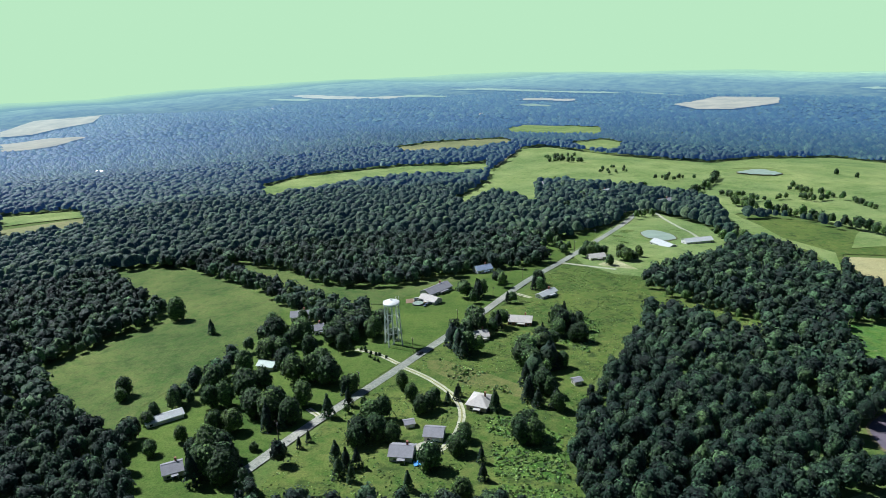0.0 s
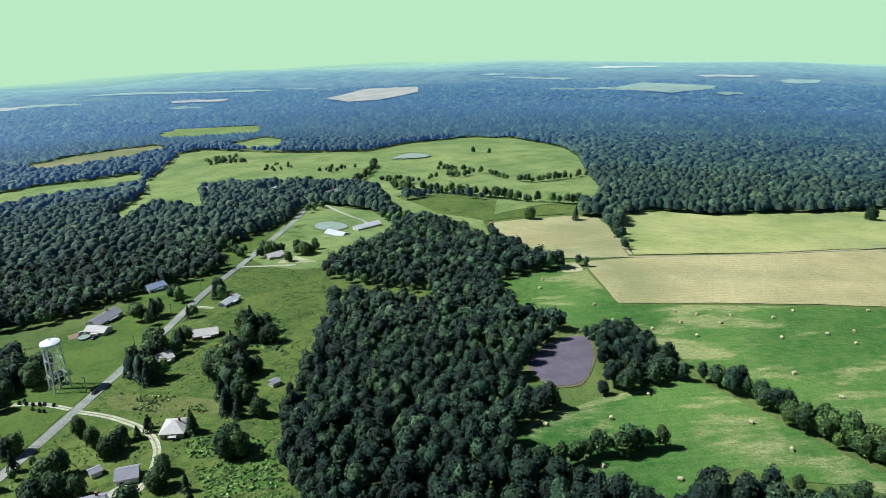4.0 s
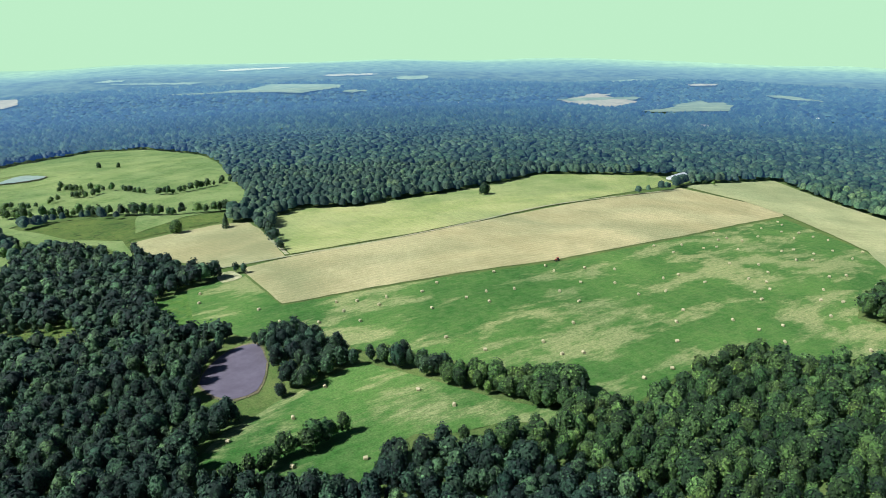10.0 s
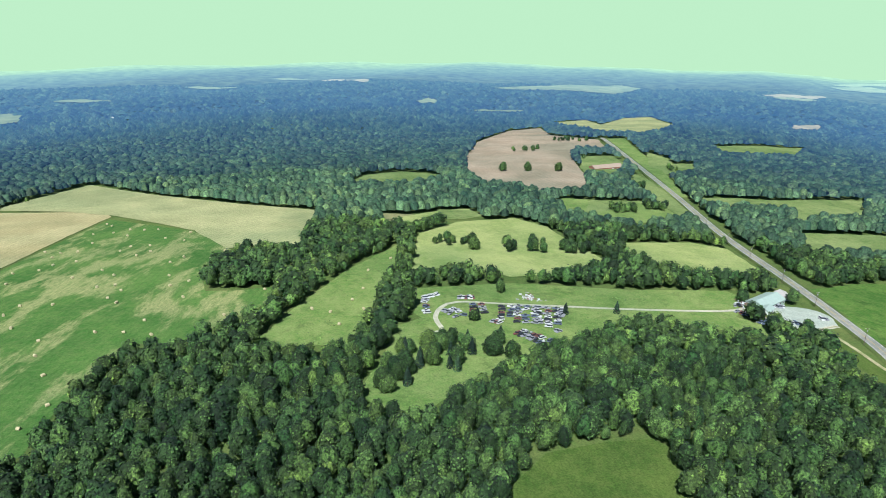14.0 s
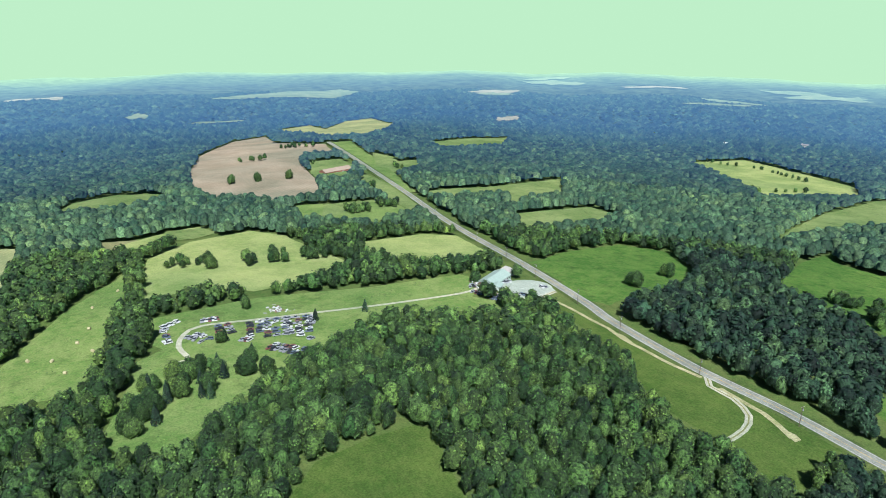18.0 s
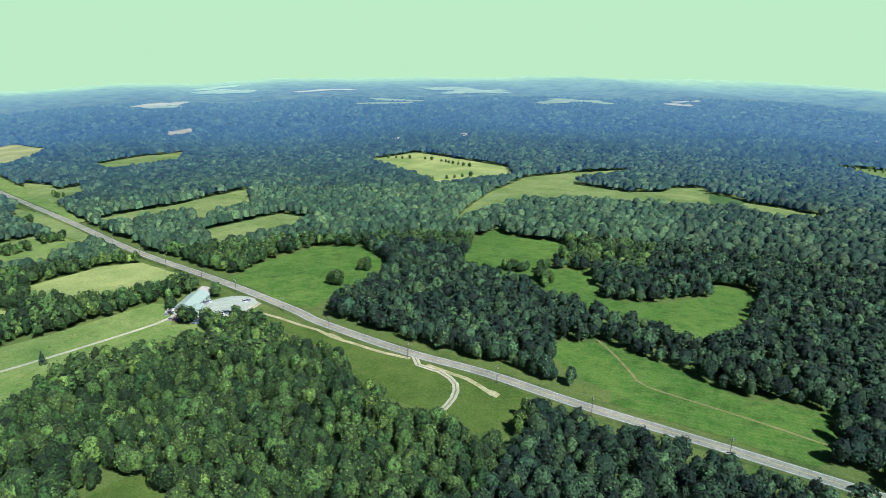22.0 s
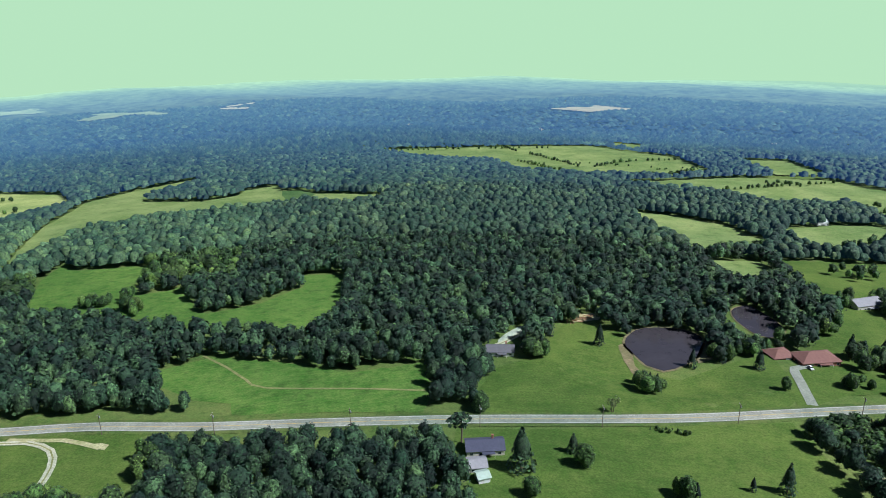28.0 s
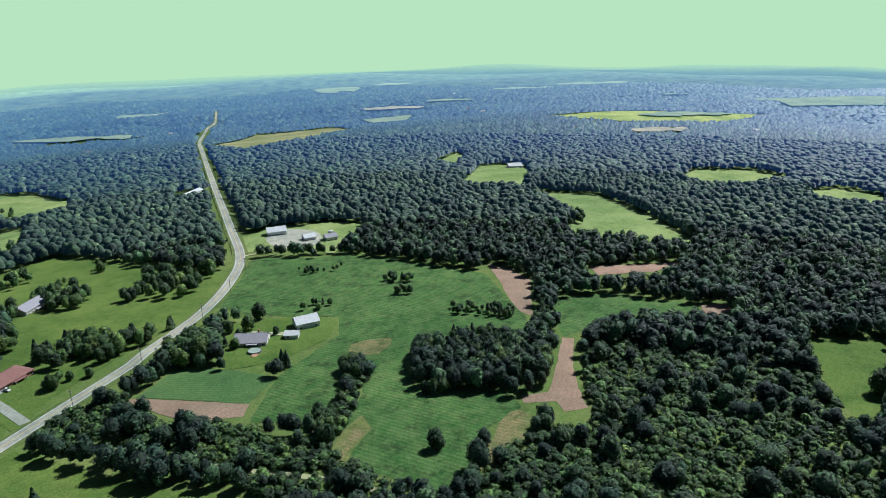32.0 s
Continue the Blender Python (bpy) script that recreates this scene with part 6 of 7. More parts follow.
def house(kind, x, y, turn, lx, ly, wall, style, wm, rm, label):
    lx, ly = max(lx, 4), float(ly)
    root = new(kind)
    z = float(min(height(x + a, y + b) for a in (-4, 4) for b in (-4, 4)))
    root.matrix_world = pose(x, y, z + 0.35, 0, 0, turn)
    rise = ly * (0.24 if kind in ("house", "garage") else 0.2)
    bm = bmesh.new()
    box(bm, lx, ly, wall + 1.2, 0, 0, -1.2)
    if style == "g":
        for s in (-1, 1):
            a = [bm.verts.new((s * (lx / 2 - 0.01), yy, zz)) for yy, zz in ((-ly / 2, wall), (ly / 2, wall), (0, wall + rise - 0.02))]
            b = [bm.verts.new((s * (lx / 2 - 0.25), p.co.y, p.co.z)) for p in a]
            bm.faces.new(a), bm.faces.new(b)
            bm.faces.new((a[0], a[2], b[2], b[0])), bm.faces.new((a[1], a[2], b[2], b[1]))
    part("wall", bm, wm, root)
    bm = bmesh.new()
    if style == "g":
        pitched(bm, lx, ly, wall, rise, 0.5)
    elif style == "h":
        hipped(bm, lx, ly, wall, rise * 1.1, 0.6)
    else:
        box(bm, lx + 0.4, ly + 0.4, 0.35, 0, 0, wall, bevel=0.05)
        box(bm, lx + 0.5, 0.2, 0.5, 0, ly / 2 + 0.1, wall + 0.02)
        box(bm, lx + 0.5, 0.2, 0.5, 0, -ly / 2 - 0.1, wall + 0.02)
    part("roof", bm, rm, root)
    if style == "g":
        part("ridge_cap", box(bmesh.new(), lx + 1.0, 0.35, 0.12, 0, 0, wall + rise + 0.1, bevel=0.03), rm, root)
    rr = random.Random(int(abs(x * 7 + y * 3)))
    if kind == "house" and rr.random() < 0.75:
        c = box(bmesh.new(), 0.8, 0.8, rise + 1.4, lx * 0.22, 0.9, wall, bevel=0.04)
        box(c, 1.0, 1.0, 0.15, lx * 0.22, 0.9, wall + rise + 1.4)
        part("chimney", c, "BRICK", root, "brick chimney")
    big = kind in ("barn", "garage", "workshop", "shed", "building")
    for s in (-1, 1):
        yy = s * (ly / 2 + 0.03)
        if big:
            w = min(3.2, lx * 0.4)
            d = part("door", box(bmesh.new(), w, 0.1, min(2.6, wall - 0.3), lx * 0.15, yy, 0.0, bevel=0.02), "METAL" if wm != "METAL" else "ROOFGREY", root, "wide sheet-metal door")
        else:
            d = part("door", box(bmesh.new(), 1.0, 0.1, 2.1, lx * 0.07, yy, 0.05, bevel=0.02), "DOORWOOD", root, "dark wooden door")
            part("door_handle", box(bmesh.new(), 0.06, 0.08, 0.14, lx * 0.07 + 0.36, yy + s * 0.07, 1.05), "METAL", d)
        n = max(1, int(lx / 3.4))
        for k in range(n):
            wx = (k + 0.5) / n * lx - lx / 2
            if abs(wx - lx * 0.1) < 1.6 or (kind in ("barn", "shed") and k % 2):
                continue
            fr = part("window", box(bmesh.new(), 1.5, 0.12, 1.25, wx, yy, 0.95, bevel=0.02), "WHITE", root)
            part("pane", box(bmesh.new(), 1.26, 0.06, 1.0, wx, yy + s * 0.05, 1.08), "GLASS", fr)
    for s in (-1, 1):
        fr = part("window", box(bmesh.new(), 0.12, 1.4, 1.2, s * (lx / 2 + 0.03), 0, 0.95, bevel=0.02), "WHITE", root)
        part("pane", box(bmesh.new(), 0.06, 1.16, 0.96, s * (lx / 2 + 0.08), 0, 1.07), "GLASS", fr)
    if kind == "house":
        bm = box(bmesh.new(), lx * 0.35, 2.2, 0.16, lx * 0.07, -ly / 2 - 1.1, 2.5, bevel=0.03)
        p = part("porch", bm, rm, root)
        for s in (-1, 1):
            part("porch_post", box(bmesh.new(), 0.14, 0.14, 2.5, lx * 0.07 + s * lx * 0.16, -ly / 2 - 2.0, 0.0), "WHITE", p)
        part("porch_floor", box(bmesh.new(), lx * 0.35, 2.2, 0.5, lx * 0.07, -ly / 2 - 1.1, -0.45), "CONCRETE", p)
    return tagged(root, label, kind)


for row in HOUSES:
    house(*row)

# ---- water tower ----
def ground_at(x, y):
    return float(height(x, y))


def water_tower(x, y):
    root = new("water_tower")
    root.matrix_world = pose(x, y, ground_at(x, y), 0, 0, 20)
    R, zb, top = 4.7, 22.6, 28.2
    bm = bmesh.new()
    prof = [(0.5, zb + 1.0), (2.4, zb + 1.3), (3.8, zb + 1.8), (R, zb + 2.5), (R, zb + 3.3), (R * 0.97, zb + 3.5), (R * 0.7, zb + 4.1), (R * 0.35, zb + 4.5), (0.3, zb + 4.7)]
    rings = [[bm.verts.new((r * math.cos(2 * math.pi * k / 28), r * math.sin(2 * math.pi * k / 28), z)) for k in range(28)] for r, z in prof]
    for a, b in zip(rings, rings[1:]):
        for k in range(28):
            bm.faces.new((a[k], a[(k + 1) % 28], b[(k + 1) % 28], b[k]))
    bm.faces.new(rings[-1]), bm.faces.new(rings[0][::-1])
    tank = part("tank", bm, "TOWERWHITE", root, "white painted steel tank with a domed top")
    bm = bmesh.new()
    tube(bm, (0, 0, zb + 4.6), (0, 0, top), 0.4, 0.25, 10)
    part("vent", bm, "TOWERWHITE", tank)
    for x, z in ((R * 0.93, zb + 6.2), (-R * 0.9, zb + 5.4)):
        part("antenna", tube(bmesh.new(), (x, 0, zb + 3.2), (x, 0, z), 0.09, 0.05, 6), "TOWERWHITE", tank)
    bm = bmesh.new()
    tube(bm, (0, 0, -0.3), (0, 0, zb + 1.1), 0.5, 0.5, 12)
    part("riser_pipe", bm, "TOWERWHITE", root)
    feet = [(5.6 * math.cos(math.pi / 2 * k + 0.785), 5.6 * math.sin(math.pi / 2 * k + 0.785)) for k in range(4)]
    head = [(4.4 * math.cos(math.pi / 2 * k + 0.785), 4.4 * math.sin(math.pi / 2 * k + 0.785)) for k in range(4)]
    at = lambda k, t: tuple(feet[k % 4][i] + (head[k % 4][i] - feet[k % 4][i]) * t for i in (0, 1)) + (zb * t + 2.5 * t,)
    for k in range(4):
        leg = part("leg", tube(bmesh.new(), (*feet[k], -0.4), at(k, 1), 0.36, 0.32, 10), "TOWERWHITE", root)
        part("footing", box(bmesh.new(), 1.3, 1.3, 0.9, feet[k][0], feet[k][1], -0.5, bevel=0.05), "CONCRETE", leg)
    for lev in (0.33, 0.66):
        for k in range(4):
            part("strut", tube(bmesh.new(), at(k, lev), at(k + 1, lev), 0.13, seg=6), "TOWERWHITE", root)
    for lo, hi in ((0.02, 0.33), (0.33, 0.66), (0.66, 0.97)):
        for k in range(4):
            part("tie_rod", tube(bmesh.new(), at(k, lo), at(k + 1, hi), 0.045, seg=5), "TOWERWHITE", root)
            part("tie_rod", tube(bmesh.new(), at(k + 1, lo), at(k, hi), 0.045, seg=5), "TOWERWHITE", root)
    bm = bmesh.new()
    a, b = Vector(at(0, 0.03)), Vector(at(0, 1)) + Vector((0.3, 0.3, 0))
    for s in (-0.22, 0.22):
        tube(bm, a + Vector((0.5 - s, 0.5 + s, 0)), b + Vector((0.5 - s, 0.5 + s, 2.2)), 0.035, seg=4)
    for k in range(40):
        p = (a + Vector((0.5, 0.5, 0))).lerp(b + Vector((0.5, 0.5, 2.2)), k / 40)
        tube(bm, p + Vector((-0.22, 0.22, 0)), p + Vector((0.22, -0.22, 0)), 0.025, seg=4)
    part("ladder", bm, "TOWERWHITE", root)
    return tagged(root, "white four-legged steel water tower on mown grass", "water tower")


water_tower(-34.3, 363.0)

# ---- hay bales ----
def bale_mesh(seed):
    rnd = random.Random(seed)
    bm = bmesh.new()
    bmesh.ops.create_cone(bm, cap_ends=True, segments=16, radius1=0.78, radius2=0.78, depth=1.5, matrix=pose(0, 0, 0.72, 90, 0, 0))
    caps = [f for f in bm.faces if len(f.verts) > 4]
    bmesh.ops.inset_individual(bm, faces=caps, thickness=0.1, depth=0.06)
    bmesh.ops.inset_individual(bm, faces=caps, thickness=0.3, depth=-0.03)
    for v in bm.verts:
        v.co += Vector((rnd.uniform(-1, 1), rnd.uniform(-1, 1), rnd.uniform(-1, 1))) * 0.03
        v.co.z = max(v.co.z, 0.0)
    me = bpy.data.meshes.new("hay_bale")
    bm.to_mesh(me)
    bm.free()
    me.materials.append(MATS["STRAWBALE"])
    return me


BALES = [bale_mesh(k) for k in range(4)]
rb = random.Random(21)
for (nm, mt, poly) in FIELDS:
    if nm != "hay_field" or mt == "HAYLIGHT":
        continue
    q = np.array(poly)
    size = 0.5 * abs(np.sum(q[:, 0] * np.roll(q[:, 1], -1) - q[:, 1] * np.roll(q[:, 0], -1)))
    want, put = int(min(165, size / 900)), []
    for _ in range(6000):
        if len(put) == want:
            break
        p = (rb.uniform(q[:, 0].min(), q[:, 0].max()), rb.uniform(q[:, 1].min(), q[:, 1].max()))
        inner = all(inside(np.array([p[0] + a]), np.array([p[1] + b]), poly)[0] for a, b in ((4, 0), (-4, 0), (0, 4), (0, -4)))
        if inner and all(math.hypot(p[0] - o[0], p[1] - o[1]) > 11 for o in put):
            put.append(p)
            ob = new("hay_bale", BALES[rb.randrange(4)])
            ob.matrix_world = Matrix.LocRotScale((*p, ground_at(*p) + 0.15), Euler((0, 0, rb.uniform(0, 3.14))), (1.05, 1.05, 1.05))
            tagged(ob, "round straw-coloured hay bale lying on mown grass", "hay bale", "bales on the hay field")

# ---- vehicles ----
def car_forms():
    """Shared meshes: three body shapes with cabin and wheel."""
    out = []
    for ln, prof in ((4.5, [(-2.25, 0.35), (2.25, 0.35), (2.25, 0.75), (1.2, 0.9), (-1.5, 0.95), (-2.25, 0.85)]),
                     (5.2, [(-2.6, 0.45), (2.6, 0.45), (2.6, 0.95), (1.2, 1.05), (-2.6, 1.05)]),
                     (4.8, [(-2.4, 0.4), (2.4, 0.4), (2.35, 0.8), (1.3, 1.0), (-2.3, 1.1)])):
        bm = bmesh.new()
        a = [bm.verts.new((x, -0.88, z)) for x, z in prof]
        b = [bm.verts.new((x, 0.88, z)) for x, z in prof]
        bm.faces.new(a), bm.faces.new(b[::-1])
        for i in range(len(prof)):
            bm.faces.new((a[i], b[i], b[(i + 1) % len(prof)], a[(i + 1) % len(prof)]))
        bmesh.ops.recalc_face_normals(bm, faces=bm.faces)
        bmesh.ops.bevel(bm, geom=list(bm.edges), offset=0.07, segments=1, affect="EDGES")
        me = bpy.data.meshes.new("body")
        bm.to_mesh(me)
        bm.free()
        bm = bmesh.new()
        x0, x1, z0, z1 = {4.5: (-1.5, 0.95, 0.93, 1.42), 5.2: (-0.7, 1.1, 1.03, 1.75), 4.8: (-2.2, 1.1, 1.05, 1.8)}[ln]
        lo = [bm.verts.new((x, y, z0)) for x, y in ((x0, -0.8), (x1, -0.8), (x1, 0.8), (x0, 0.8))]
        hi = [bm.verts.new((x, y, z1)) for x, y in ((x0 + 0.3, -0.62), (x1 - 0.5, -0.62), (x1 - 0.5, 0.62), (x0 + 0.3, 0.62))]
        for i in range(4):
            bm.faces.new((lo[i], lo[(i + 1) % 4], hi[(i + 1) % 4], hi[i]))
        bm.faces.new(hi)
        cab = bpy.data.meshes.new("glazing")
        bm.to_mesh(cab)
        bm.free()
        cab.materials.append(MATS["GLASS"])
        bm = box(bmesh.new(), x1 - x0 - 0.75, 1.2, 0.05, (x0 + x1) / 2 - 0.1, 0, z1, bevel=0.02)
        roof = bpy.data.meshes.new("roof")
        bm.to_mesh(roof)
        bm.free()
        out.append((me, cab, roof, ln))
    return out


CAR_FORMS = car_forms()
bm = tube(bmesh.new(), (0, -0.11, 0), (0, 0.11, 0), 0.33, seg=12)
WHEEL = bpy.data.meshes.new("wheel")
bm.to_mesh(WHEEL)
bm.free()
WHEEL.materials.append(MATS["TYRE"])
PAINTED = {}


def car(x, y, turn, form, paint, label, wheels=True, group="", name="car"):
    body, cab, roof, ln = CAR_FORMS[form]
    root = new(name)
    root.matrix_world = pose(x, y, ground_at(x, y) + (0.2 if group else 0.45), 0, 0, turn)
    for nm, me in (("body", body), ("roof_panel", roof)):
        if (nm, form, paint) not in PAINTED:
            c = me.copy()
            c.materials.append(MATS[paint])
            PAINTED[nm, form, paint] = c
        sharing(nm, PAINTED[nm, form, paint], root)
    sharing("glazing", cab, root)
    if wheels:
        for sx in (-0.3, 0.3):
            for sy in (-0.8, 0.8):
                sharing("wheel", WHEEL, root, pose(sx * ln, sy, 0.33))
    return tagged(root, label, "car", group)


CARS = [(367, -110, 392, -116, 8, 1), (400, -127, 394, -116, 8, 1), (371, -122, 356, -125, 10, 2), (389, -137, 386, -147, 9, 1), (377, -142, 353, -136, 9, 2), (369, -159, 344, -148, 9, 2), (347, -142, 341, -147, 5, 1), (367, -169, 338, -155, 18, 3), (361, -180, 329, -165, 20, 3), (325, -149, 306, -158, 16, 2), (354, -191, 341, -185, 5, 1), (322, -173, 320, -173, 2, 1), (330, -326, 327, -337, 6, 1), (304, -315, 300, -324, 5, 1), (336, -304, 333, -320, 6, 1), (327, -299, 312, -303, 6, 1), (308, -300, 300, -304, 4, 1), (305, -343, 304, -348, 2, 1)]
rc = random.Random(8)
TONES = {"CARRED": "faded red", "CARWHITE": "dull white", "CARBLUE": "dark blue", "CARGREY": "grey", "CARRUST": "rusty brown", "CARBLACK": "black"}
for x0, y0, x1, y1, n, cols in CARS:
    a, d = np.array((x0, y0)), np.array((x1 - x0, y1 - y0), float)
    side = np.array((-d[1], d[0])) / np.linalg.norm(d)
    way = math.degrees(math.atan2(d[1], d[0])) + 90
    for k in range(n):
        row = -(-n // cols)
        p = a + d * ((k % row + 0.5) / row) + side * ((k // row) * 5.4 + rc.uniform(-0.7, 0.7))
        tone = rc.choice(["CARBLUE", "CARRED", "CARBLACK", "CARBLACK", "CARBLUE", "CARWHITE", "CARWHITE", "CARWHITE", "CARWHITE", "CARGREY", "CARGREY", "CARGREY"])
        if rc.random() < 0.1:
            continue
        car(*p, way + rc.choice((0, 180)) + rc.gauss(0, 16), rc.randrange(3), tone, f"{TONES[tone]} scrapped car parked on rough grass", rc.random() < 0.8, "cars in the scrap yard")
car(-19.1, 346.8, 58, 0, "CARBLACK", "dark car driving on the asphalt village road")
car(-302, -214, 20, 1, "CARGREY", "grey pickup truck parked beside the house", name="pickup_truck")
car(-12, 250, 40, 0, "CARWHITE", "white car parked on the pale drive")
car(-24, 440, 10, 2, "CARWHITE", "white van parked beside the long house", name="van")
car(-18, 428, 60, 0, "CARBLUE", "blue car parked beside the low annexe")
car(-243, -296, 80, 0, "CARWHITE", "white car parked before the brick house")

# ---- tractor on the tan field ----
def tractor(x, y, turn):
    root = new("tractor")
    root.matrix_world = pose(x, y, ground_at(x, y) + 0.25, 0, 0, turn)
    part("hood", box(bmesh.new(), 2.2, 1.0, 0.9, 0.9, 0, 0.9, bevel=0.1), "TRACTORRED", root)
    cab = part("cab", box(bmesh.new(), 1.4, 1.4, 1.5, -0.7, 0, 1.1, bevel=0.08), "GLASS", root, "glazed cab")
    part("cab_roof", box(bmesh.new(), 1.6, 1.6, 0.15, -0.7, 0, 2.6, bevel=0.05), "TRACTORRED", cab)
    for sx, r in ((-0.9, 0.85), (1.5, 0.5)):
        for sy in (-0.9, 0.9):
            part("wheel", tube(bmesh.new(), (sx, sy - 0.22, r), (sx, sy + 0.22, r), r, seg=16), "TYRE", root)
    part("exhaust", tube(bmesh.new(), (1.2, 0.2, 1.8), (1.2, 0.2, 2.7), 0.06), "TYRE", root)
    return tagged(root, "red farm tractor at the edge of the tan field", "tractor")


tractor(449.3, 209.5, 160)

# ---- poles ----
def utility_pole(x, y, turn, h=10.5):
    root = new("utility_pole")
    root.matrix_world = pose(x, y, ground_at(x, y) + 0.1, 0, 0, turn)
    part("pole", tube(bmesh.new(), (0, 0, -0.6), (0, 0, h), 0.17, 0.12, 8), "POLEWOOD", root)
    arm = part("crossarm", box(bmesh.new(), 2.4, 0.13, 0.13, 0, 0.12, h - 0.6, bevel=0.02), "POLEWOOD", root)
    for k in (-1.05, -0.4, 0.4, 1.05):
        part("insulator", tube(bmesh.new(), (k, 0.12, h - 0.48), (k, 0.12, h - 0.2), 0.07, 0.04, 6), "WHITE", arm)
    part("transformer", tube(bmesh.new(), (0, -0.4, h - 2.0), (0, -0.4, h - 1.1), 0.26, seg=10), "CARGREY", root)
    return tagged(root, "wooden utility pole with a crossarm beside the road", "utility pole", "poles along the road")


hw = LINES[0][0]
tg = np.gradient(hw, axis=0)
run = np.concatenate([[0], np.cumsum(np.linalg.norm(np.diff(hw, axis=0), axis=1))])
ref = run[np.argmin(np.hypot(hw[:, 0] + 168.8, hw[:, 1] + 245.2))]
for k in range(-14, 14):
    i = int(np.argmin(abs(run - ref - k * 56.0)))
    if abs(run[i] - ref - k * 56.0) > 20:
        continue
    t = tg[i] / np.linalg.norm(tg[i])
    side = np.array([-t[1], t[0]])
    p = hw[i] + side * (6.6 if np.dot(side, -hw[i]) > 0 else -6.6)
    utility_pole(*p, math.degrees(math.atan2(t[1], t[0])) + 90)
vr = LINES[1][0]
for i in range(4, min(len(vr), 110), 8):
    t = vr[min(i + 1, len(vr) - 1)] - vr[i - 1]
    t = t / np.linalg.norm(t)
    p = vr[i] + np.array([-t[1], t[0]]) * 5.0
    utility_pole(*p, math.degrees(math.atan2(t[1], t[0])) + 90, 9)

# ---- yard things ----
def log_pile(x, y):
    root = new("log_pile")
    root.matrix_world = pose(x, y, ground_at(x, y) + 0.15, 0, 0, 25)
    rl = random.Random(3)
    for k in range(46):
        a = rl.uniform(0, 180)
        p = Vector((rl.gauss(0, 5), rl.gauss(0, 3), rl.uniform(0.2, 1.4)))
        d = Vector((math.cos(a), math.sin(a), rl.uniform(-0.1, 0.15))) * rl.uniform(1.2, 2.6)
        part("log", tube(bmesh.new(), p - d, p + d, rl.uniform(0.16, 0.34), rl.uniform(0.14, 0.28), 7), "LOG", root)
    return tagged(root, "heap of felled orange-brown logs at the wood's edge", "log pile")


log_pile(-149.1, -382.9)


def pool(x, y):
    root = new("swimming_pool")
    root.matrix_world = pose(x, y, ground_at(x, y) + 0.15)
    bm = bmesh.new()
    rim = [[bm.verts.new((r * math.cos(2 * math.pi * k / 32), r * math.sin(2 * math.pi * k / 32), z)) for k in range(32)] for r, z in ((3.7, -0.6), (3.7, 1.2), (3.5, 1.25), (3.45, 0.9))]
    for a, b in zip(rim, rim[1:]):
        for k in range(32):
            bm.faces.new((a[k], a[(k + 1) % 32], b[(k + 1) % 32], b[k]))
    part("pool_wall", bm, "ROOFDARK", root, "dark round pool wall")
    bm = bmesh.new()
    bmesh.ops.create_circle(bm, cap_ends=True, segments=32, radius=3.46, matrix=pose(0, 0, 1.0))
    part("pool_water", bm, "PALEWATER", root)
    part("deck", box(bmesh.new(), 3.5, 3.0, 1.15, 4.6, 2.5, -0.3, bevel=0.04), "LOG", root)
    return tagged(root, "round above-ground pool with dark wall beside the house", "pool")


pool(-303.6, -191.4)
pool(-23.2, 432.2)


def tarpaulin(x, y):
    bm = bmesh.new()
    bmesh.ops.create_grid(bm, x_segments=8, y_segments=6, size=1.0)
    for v in bm.verts:
        v.co = Vector((v.co.x * 2.3, v.co.y * 1.6, 0.55 + 0.25 * math.cos(v.co.x * 2.2) + 0.08 * noise.noise(v.co * 3)))
    bmesh.ops.solidify(bm, geom=bm.faces[:], thickness=0.03)
    box(bm, 3.6, 2.4, 0.6, 0, 0, -0.1)
    me = bpy.data.meshes.new("tarpaulin")
    bm.to_mesh(me)
    bm.free()
    me.materials.append(MATS["TARP"])
    ob = new("tarpaulin", me)
    ob.matrix_world = pose(x, y, ground_at(x, y) + 0.15, 0, 0, 10)
    return tagged(ob, "bright blue tarpaulin over a stack beside the house", "tarpaulin")


tarpaulin(-15.5, 237.5)


def scrap_heap(x, y, seed=4):
    root = new("scrap_heap")
    root.matrix_world = pose(x, y, ground_at(x, y) + 0.1)
    rs = random.Random(seed)
    for k in range(60):
        r = abs(rs.gauss(0, 3.6))
        a = rs.uniform(0, 6.28)
        bm = box(bmesh.new(), rs.uniform(0.6, 2.4), rs.uniform(0.4, 1.4), rs.uniform(0.2, 0.9), r * math.cos(a) * 1.6, r * math.sin(a), max(0, 1.6 - r * 0.4) * rs.random(), rs.uniform(0, 180), 0.05)
        part("scrap_piece", bm, rs.choice(("CARWHITE", "METAL", "CARGREY", "CARRUST", "CONCRETE")), root)
    return tagged(root, "pale heap of scrap metal and rubble on grass", "scrap heap")


scrap_heap(376.4, -181.2)
for k, (x, y) in enumerate(((310, -306), (325, -307), (298, -308), (334, -312))):
    scrap_heap(x, y, 20 + k)


def storage_tank(x, y):
    root = new("storage_tank")
    root.matrix_world = pose(x, y, ground_at(x, y) + 0.3)
    t = part("tank", tube(bmesh.new(), (0, 0, 0), (0, 0, 4.2), 2.3, seg=24), "WHITE", root)
    part("lid", tube(bmesh.new(), (0, 0, 4.2), (0, 0, 4.9), 2.35, 0.4, 24), "ROOFWHITE", t)
    return tagged(root, "white cylindrical storage tank on the gravel lot", "tank")


storage_tank(-562.0, -260.9)

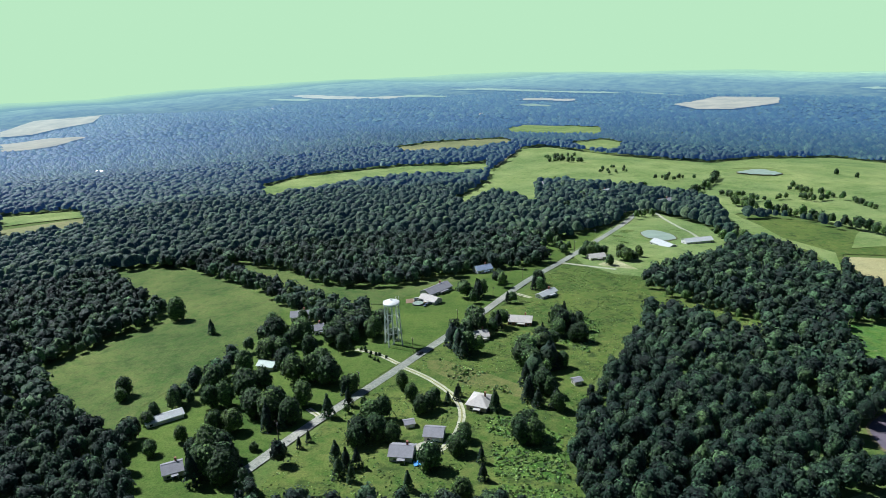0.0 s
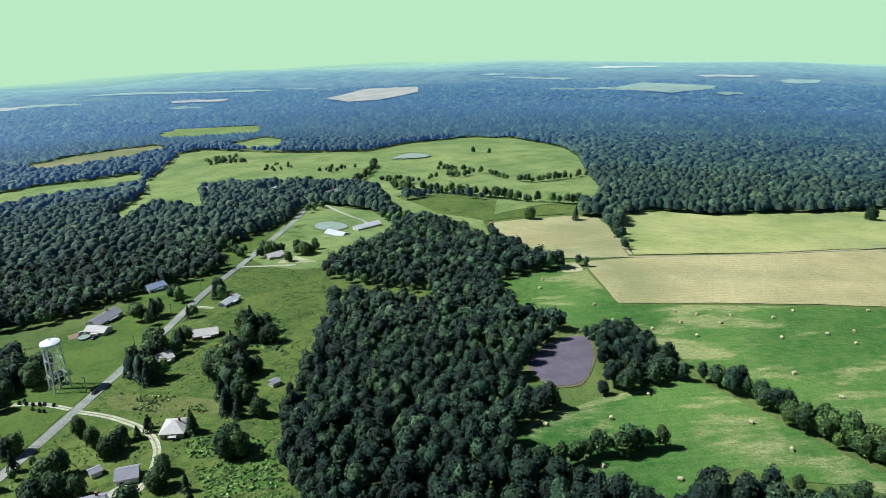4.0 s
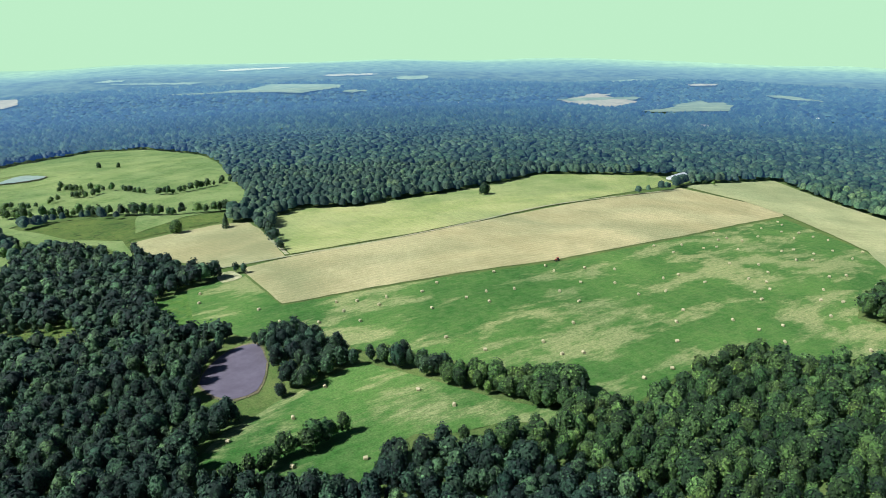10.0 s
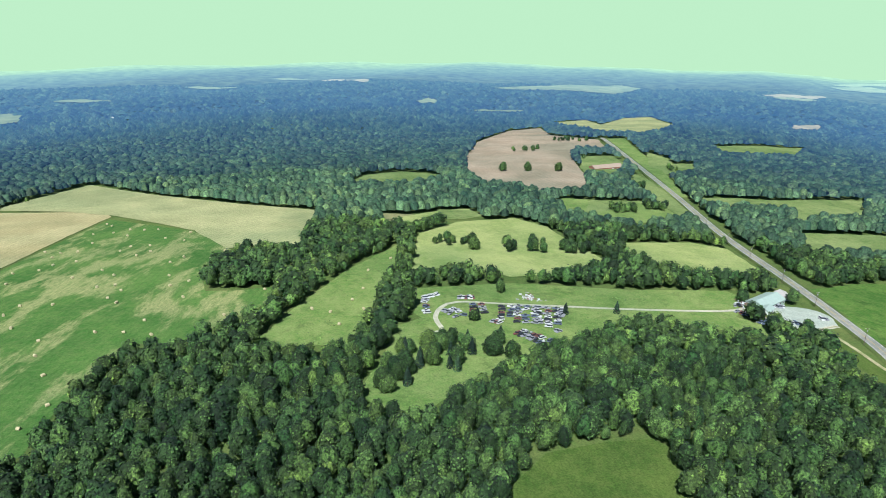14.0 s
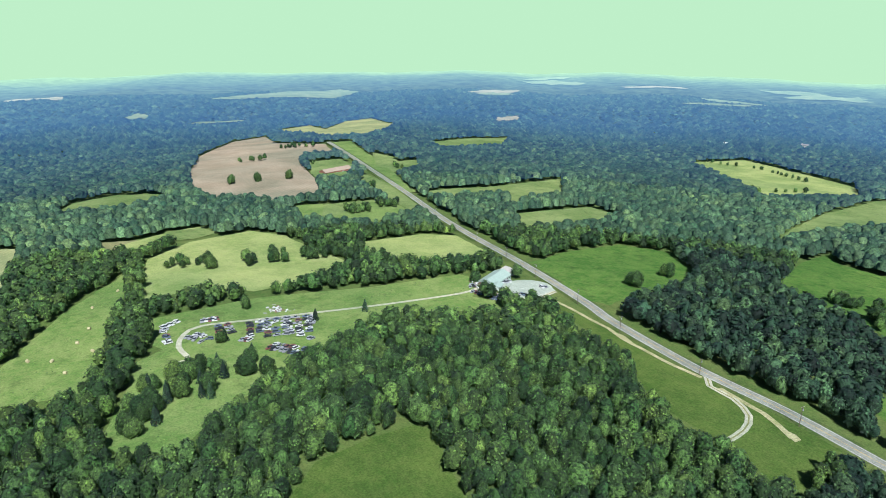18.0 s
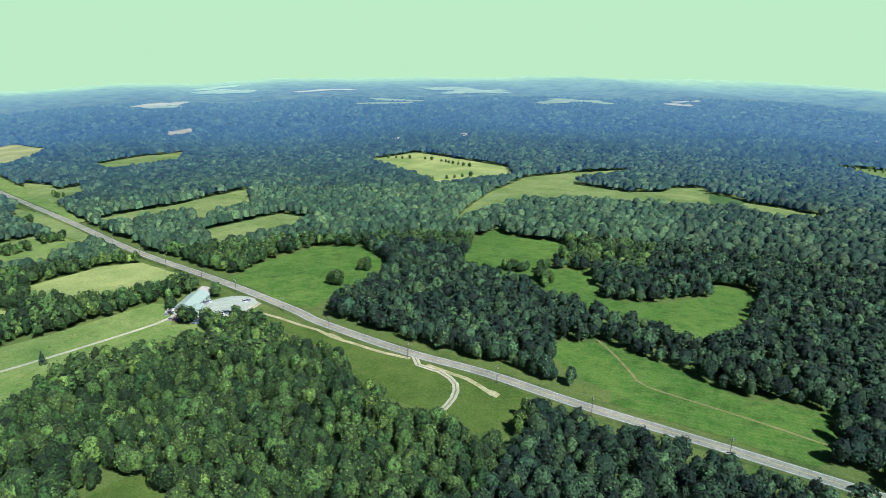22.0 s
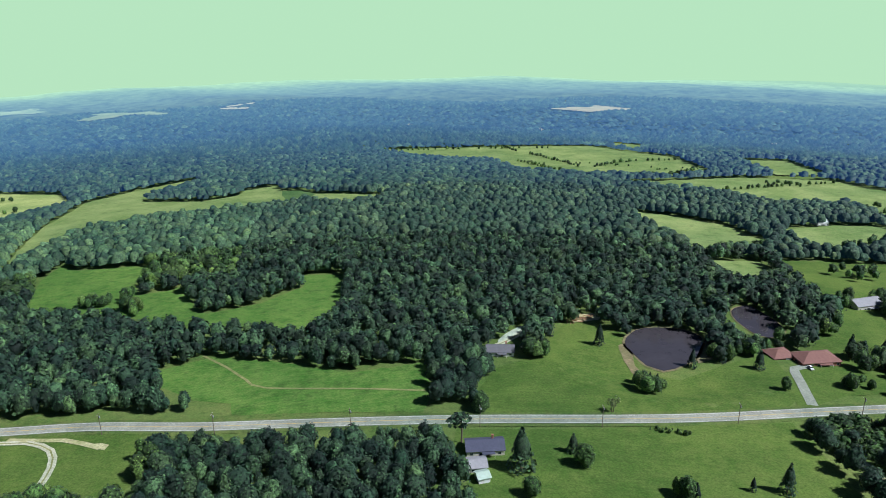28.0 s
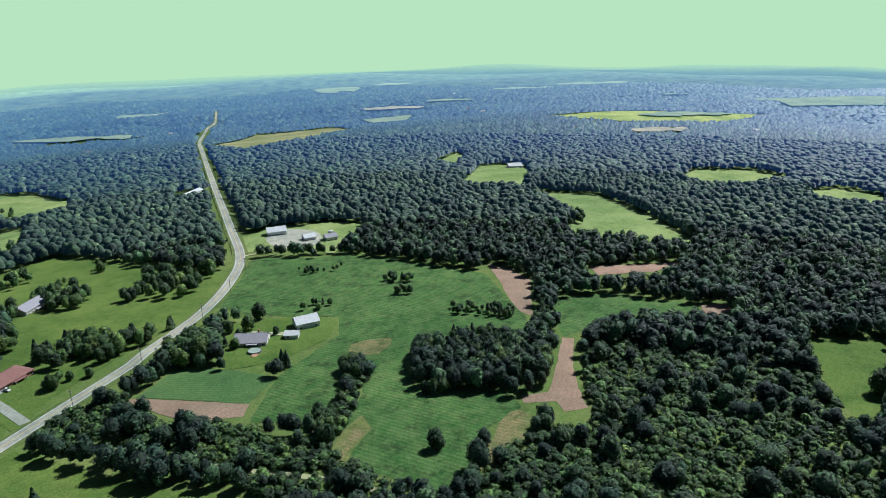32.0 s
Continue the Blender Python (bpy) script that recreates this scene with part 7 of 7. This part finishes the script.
# ---- rough weeds ----
def weeds(poly, gap, lo, hi, material, seed, thresh=0.0, label="rank green weeds and tufts of tall grass"):
    q = np.array(poly)
    rnd = np.random.default_rng(seed)
    gx, gy = np.meshgrid(np.arange(q[:, 0].min(), q[:, 0].max(), gap), np.arange(q[:, 1].min(), q[:, 1].max(), gap))
    gx, gy = gx.ravel() + rnd.uniform(-0.5, 0.5, gx.size) * gap, gy.ravel() + rnd.uniform(-0.5, 0.5, gx.size) * gap
    k = inside(gx, gy, poly)
    k &= np.array([noise.noise((a / 16, b / 16, seed)) > thresh for a, b in zip(gx, gy)]) if thresh > -1 else True
    for line, width in LINES:
        if math.hypot(*line.mean(0)) < 800:
            near_by = np.hypot(gx - line[:, 0].mean(), gy - line[:, 1].mean()) < 900
            if near_by.any():
                k &= ~near_line(gx, gy, line[::2], width * 0.5 + 4)
    for h in HOUSES:
        k &= np.hypot(gx - h[1], gy - h[2]) > h[4] * 0.5 + 6
    gx, gy = gx[k], gy[k]
    if len(gx):
        stand("weeds", gx, gy, rnd.uniform(lo, hi, gx.size), TUFTS, material, label, 1.6)


TUFTS = []
for k in range(5):
    V, Q = leaf_cloud(np.random.default_rng(80 + k), 7, 3, 0.2, 0.9)
    V[:, 2] -= 0.25
    TUFTS.append((V, Q, np.array([(0, 1, 2)])))
for n, (nm, mt, poly) in enumerate(PATCHES):
    if nm == "rough_plot":
        weeds(poly, 1.7, 0.7, 1.7, "WEED", n, -2 if mt == "WEEDY" else 0.0)
for n, (nm, mt, poly) in enumerate(FIELDS):
    if mt in ("MEADOW", "GRASSLIGHT") and math.hypot(*np.mean(poly, 0)) < 520:
        weeds(poly, 1.7 if mt == "MEADOW" else 2.6, 0.35, 0.9 if mt == "MEADOW" else 0.7, "WEED", n, -0.15 if mt == "MEADOW" else 0.25)

# ---- far houses ----
rf = random.Random(17)
for k in range(46):
    a, d = rf.uniform(-4.9, 0.5), rf.uniform(1500, 3300)
    x, y = -math.sin(a) * d, math.cos(a) * d
    if any(inside(np.array([x]), np.array([y]), p)[0] for p in OPEN):
        continue
    root = new("farmhouse")
    root.matrix_world = pose(x, y, ground_at(x, y) + (8 if d < 2140 else 3), 0, 0, rf.uniform(0, 180))
    lx, ly, h = rf.uniform(9, 17), rf.uniform(7, 9), rf.uniform(3, 4)
    part("wall", box(bmesh.new(), lx, ly, h + 10, 0, 0, -10), "WHITE", root)
    part("roof", pitched(bmesh.new(), lx, ly, h, ly * 0.28, 0.6), rf.choice(("ROOFWHITE", "ROOFGREY", "ROOFPALE")), root)
    tagged(root, "small white farmhouse far off among woods", "house", "far farmhouses")
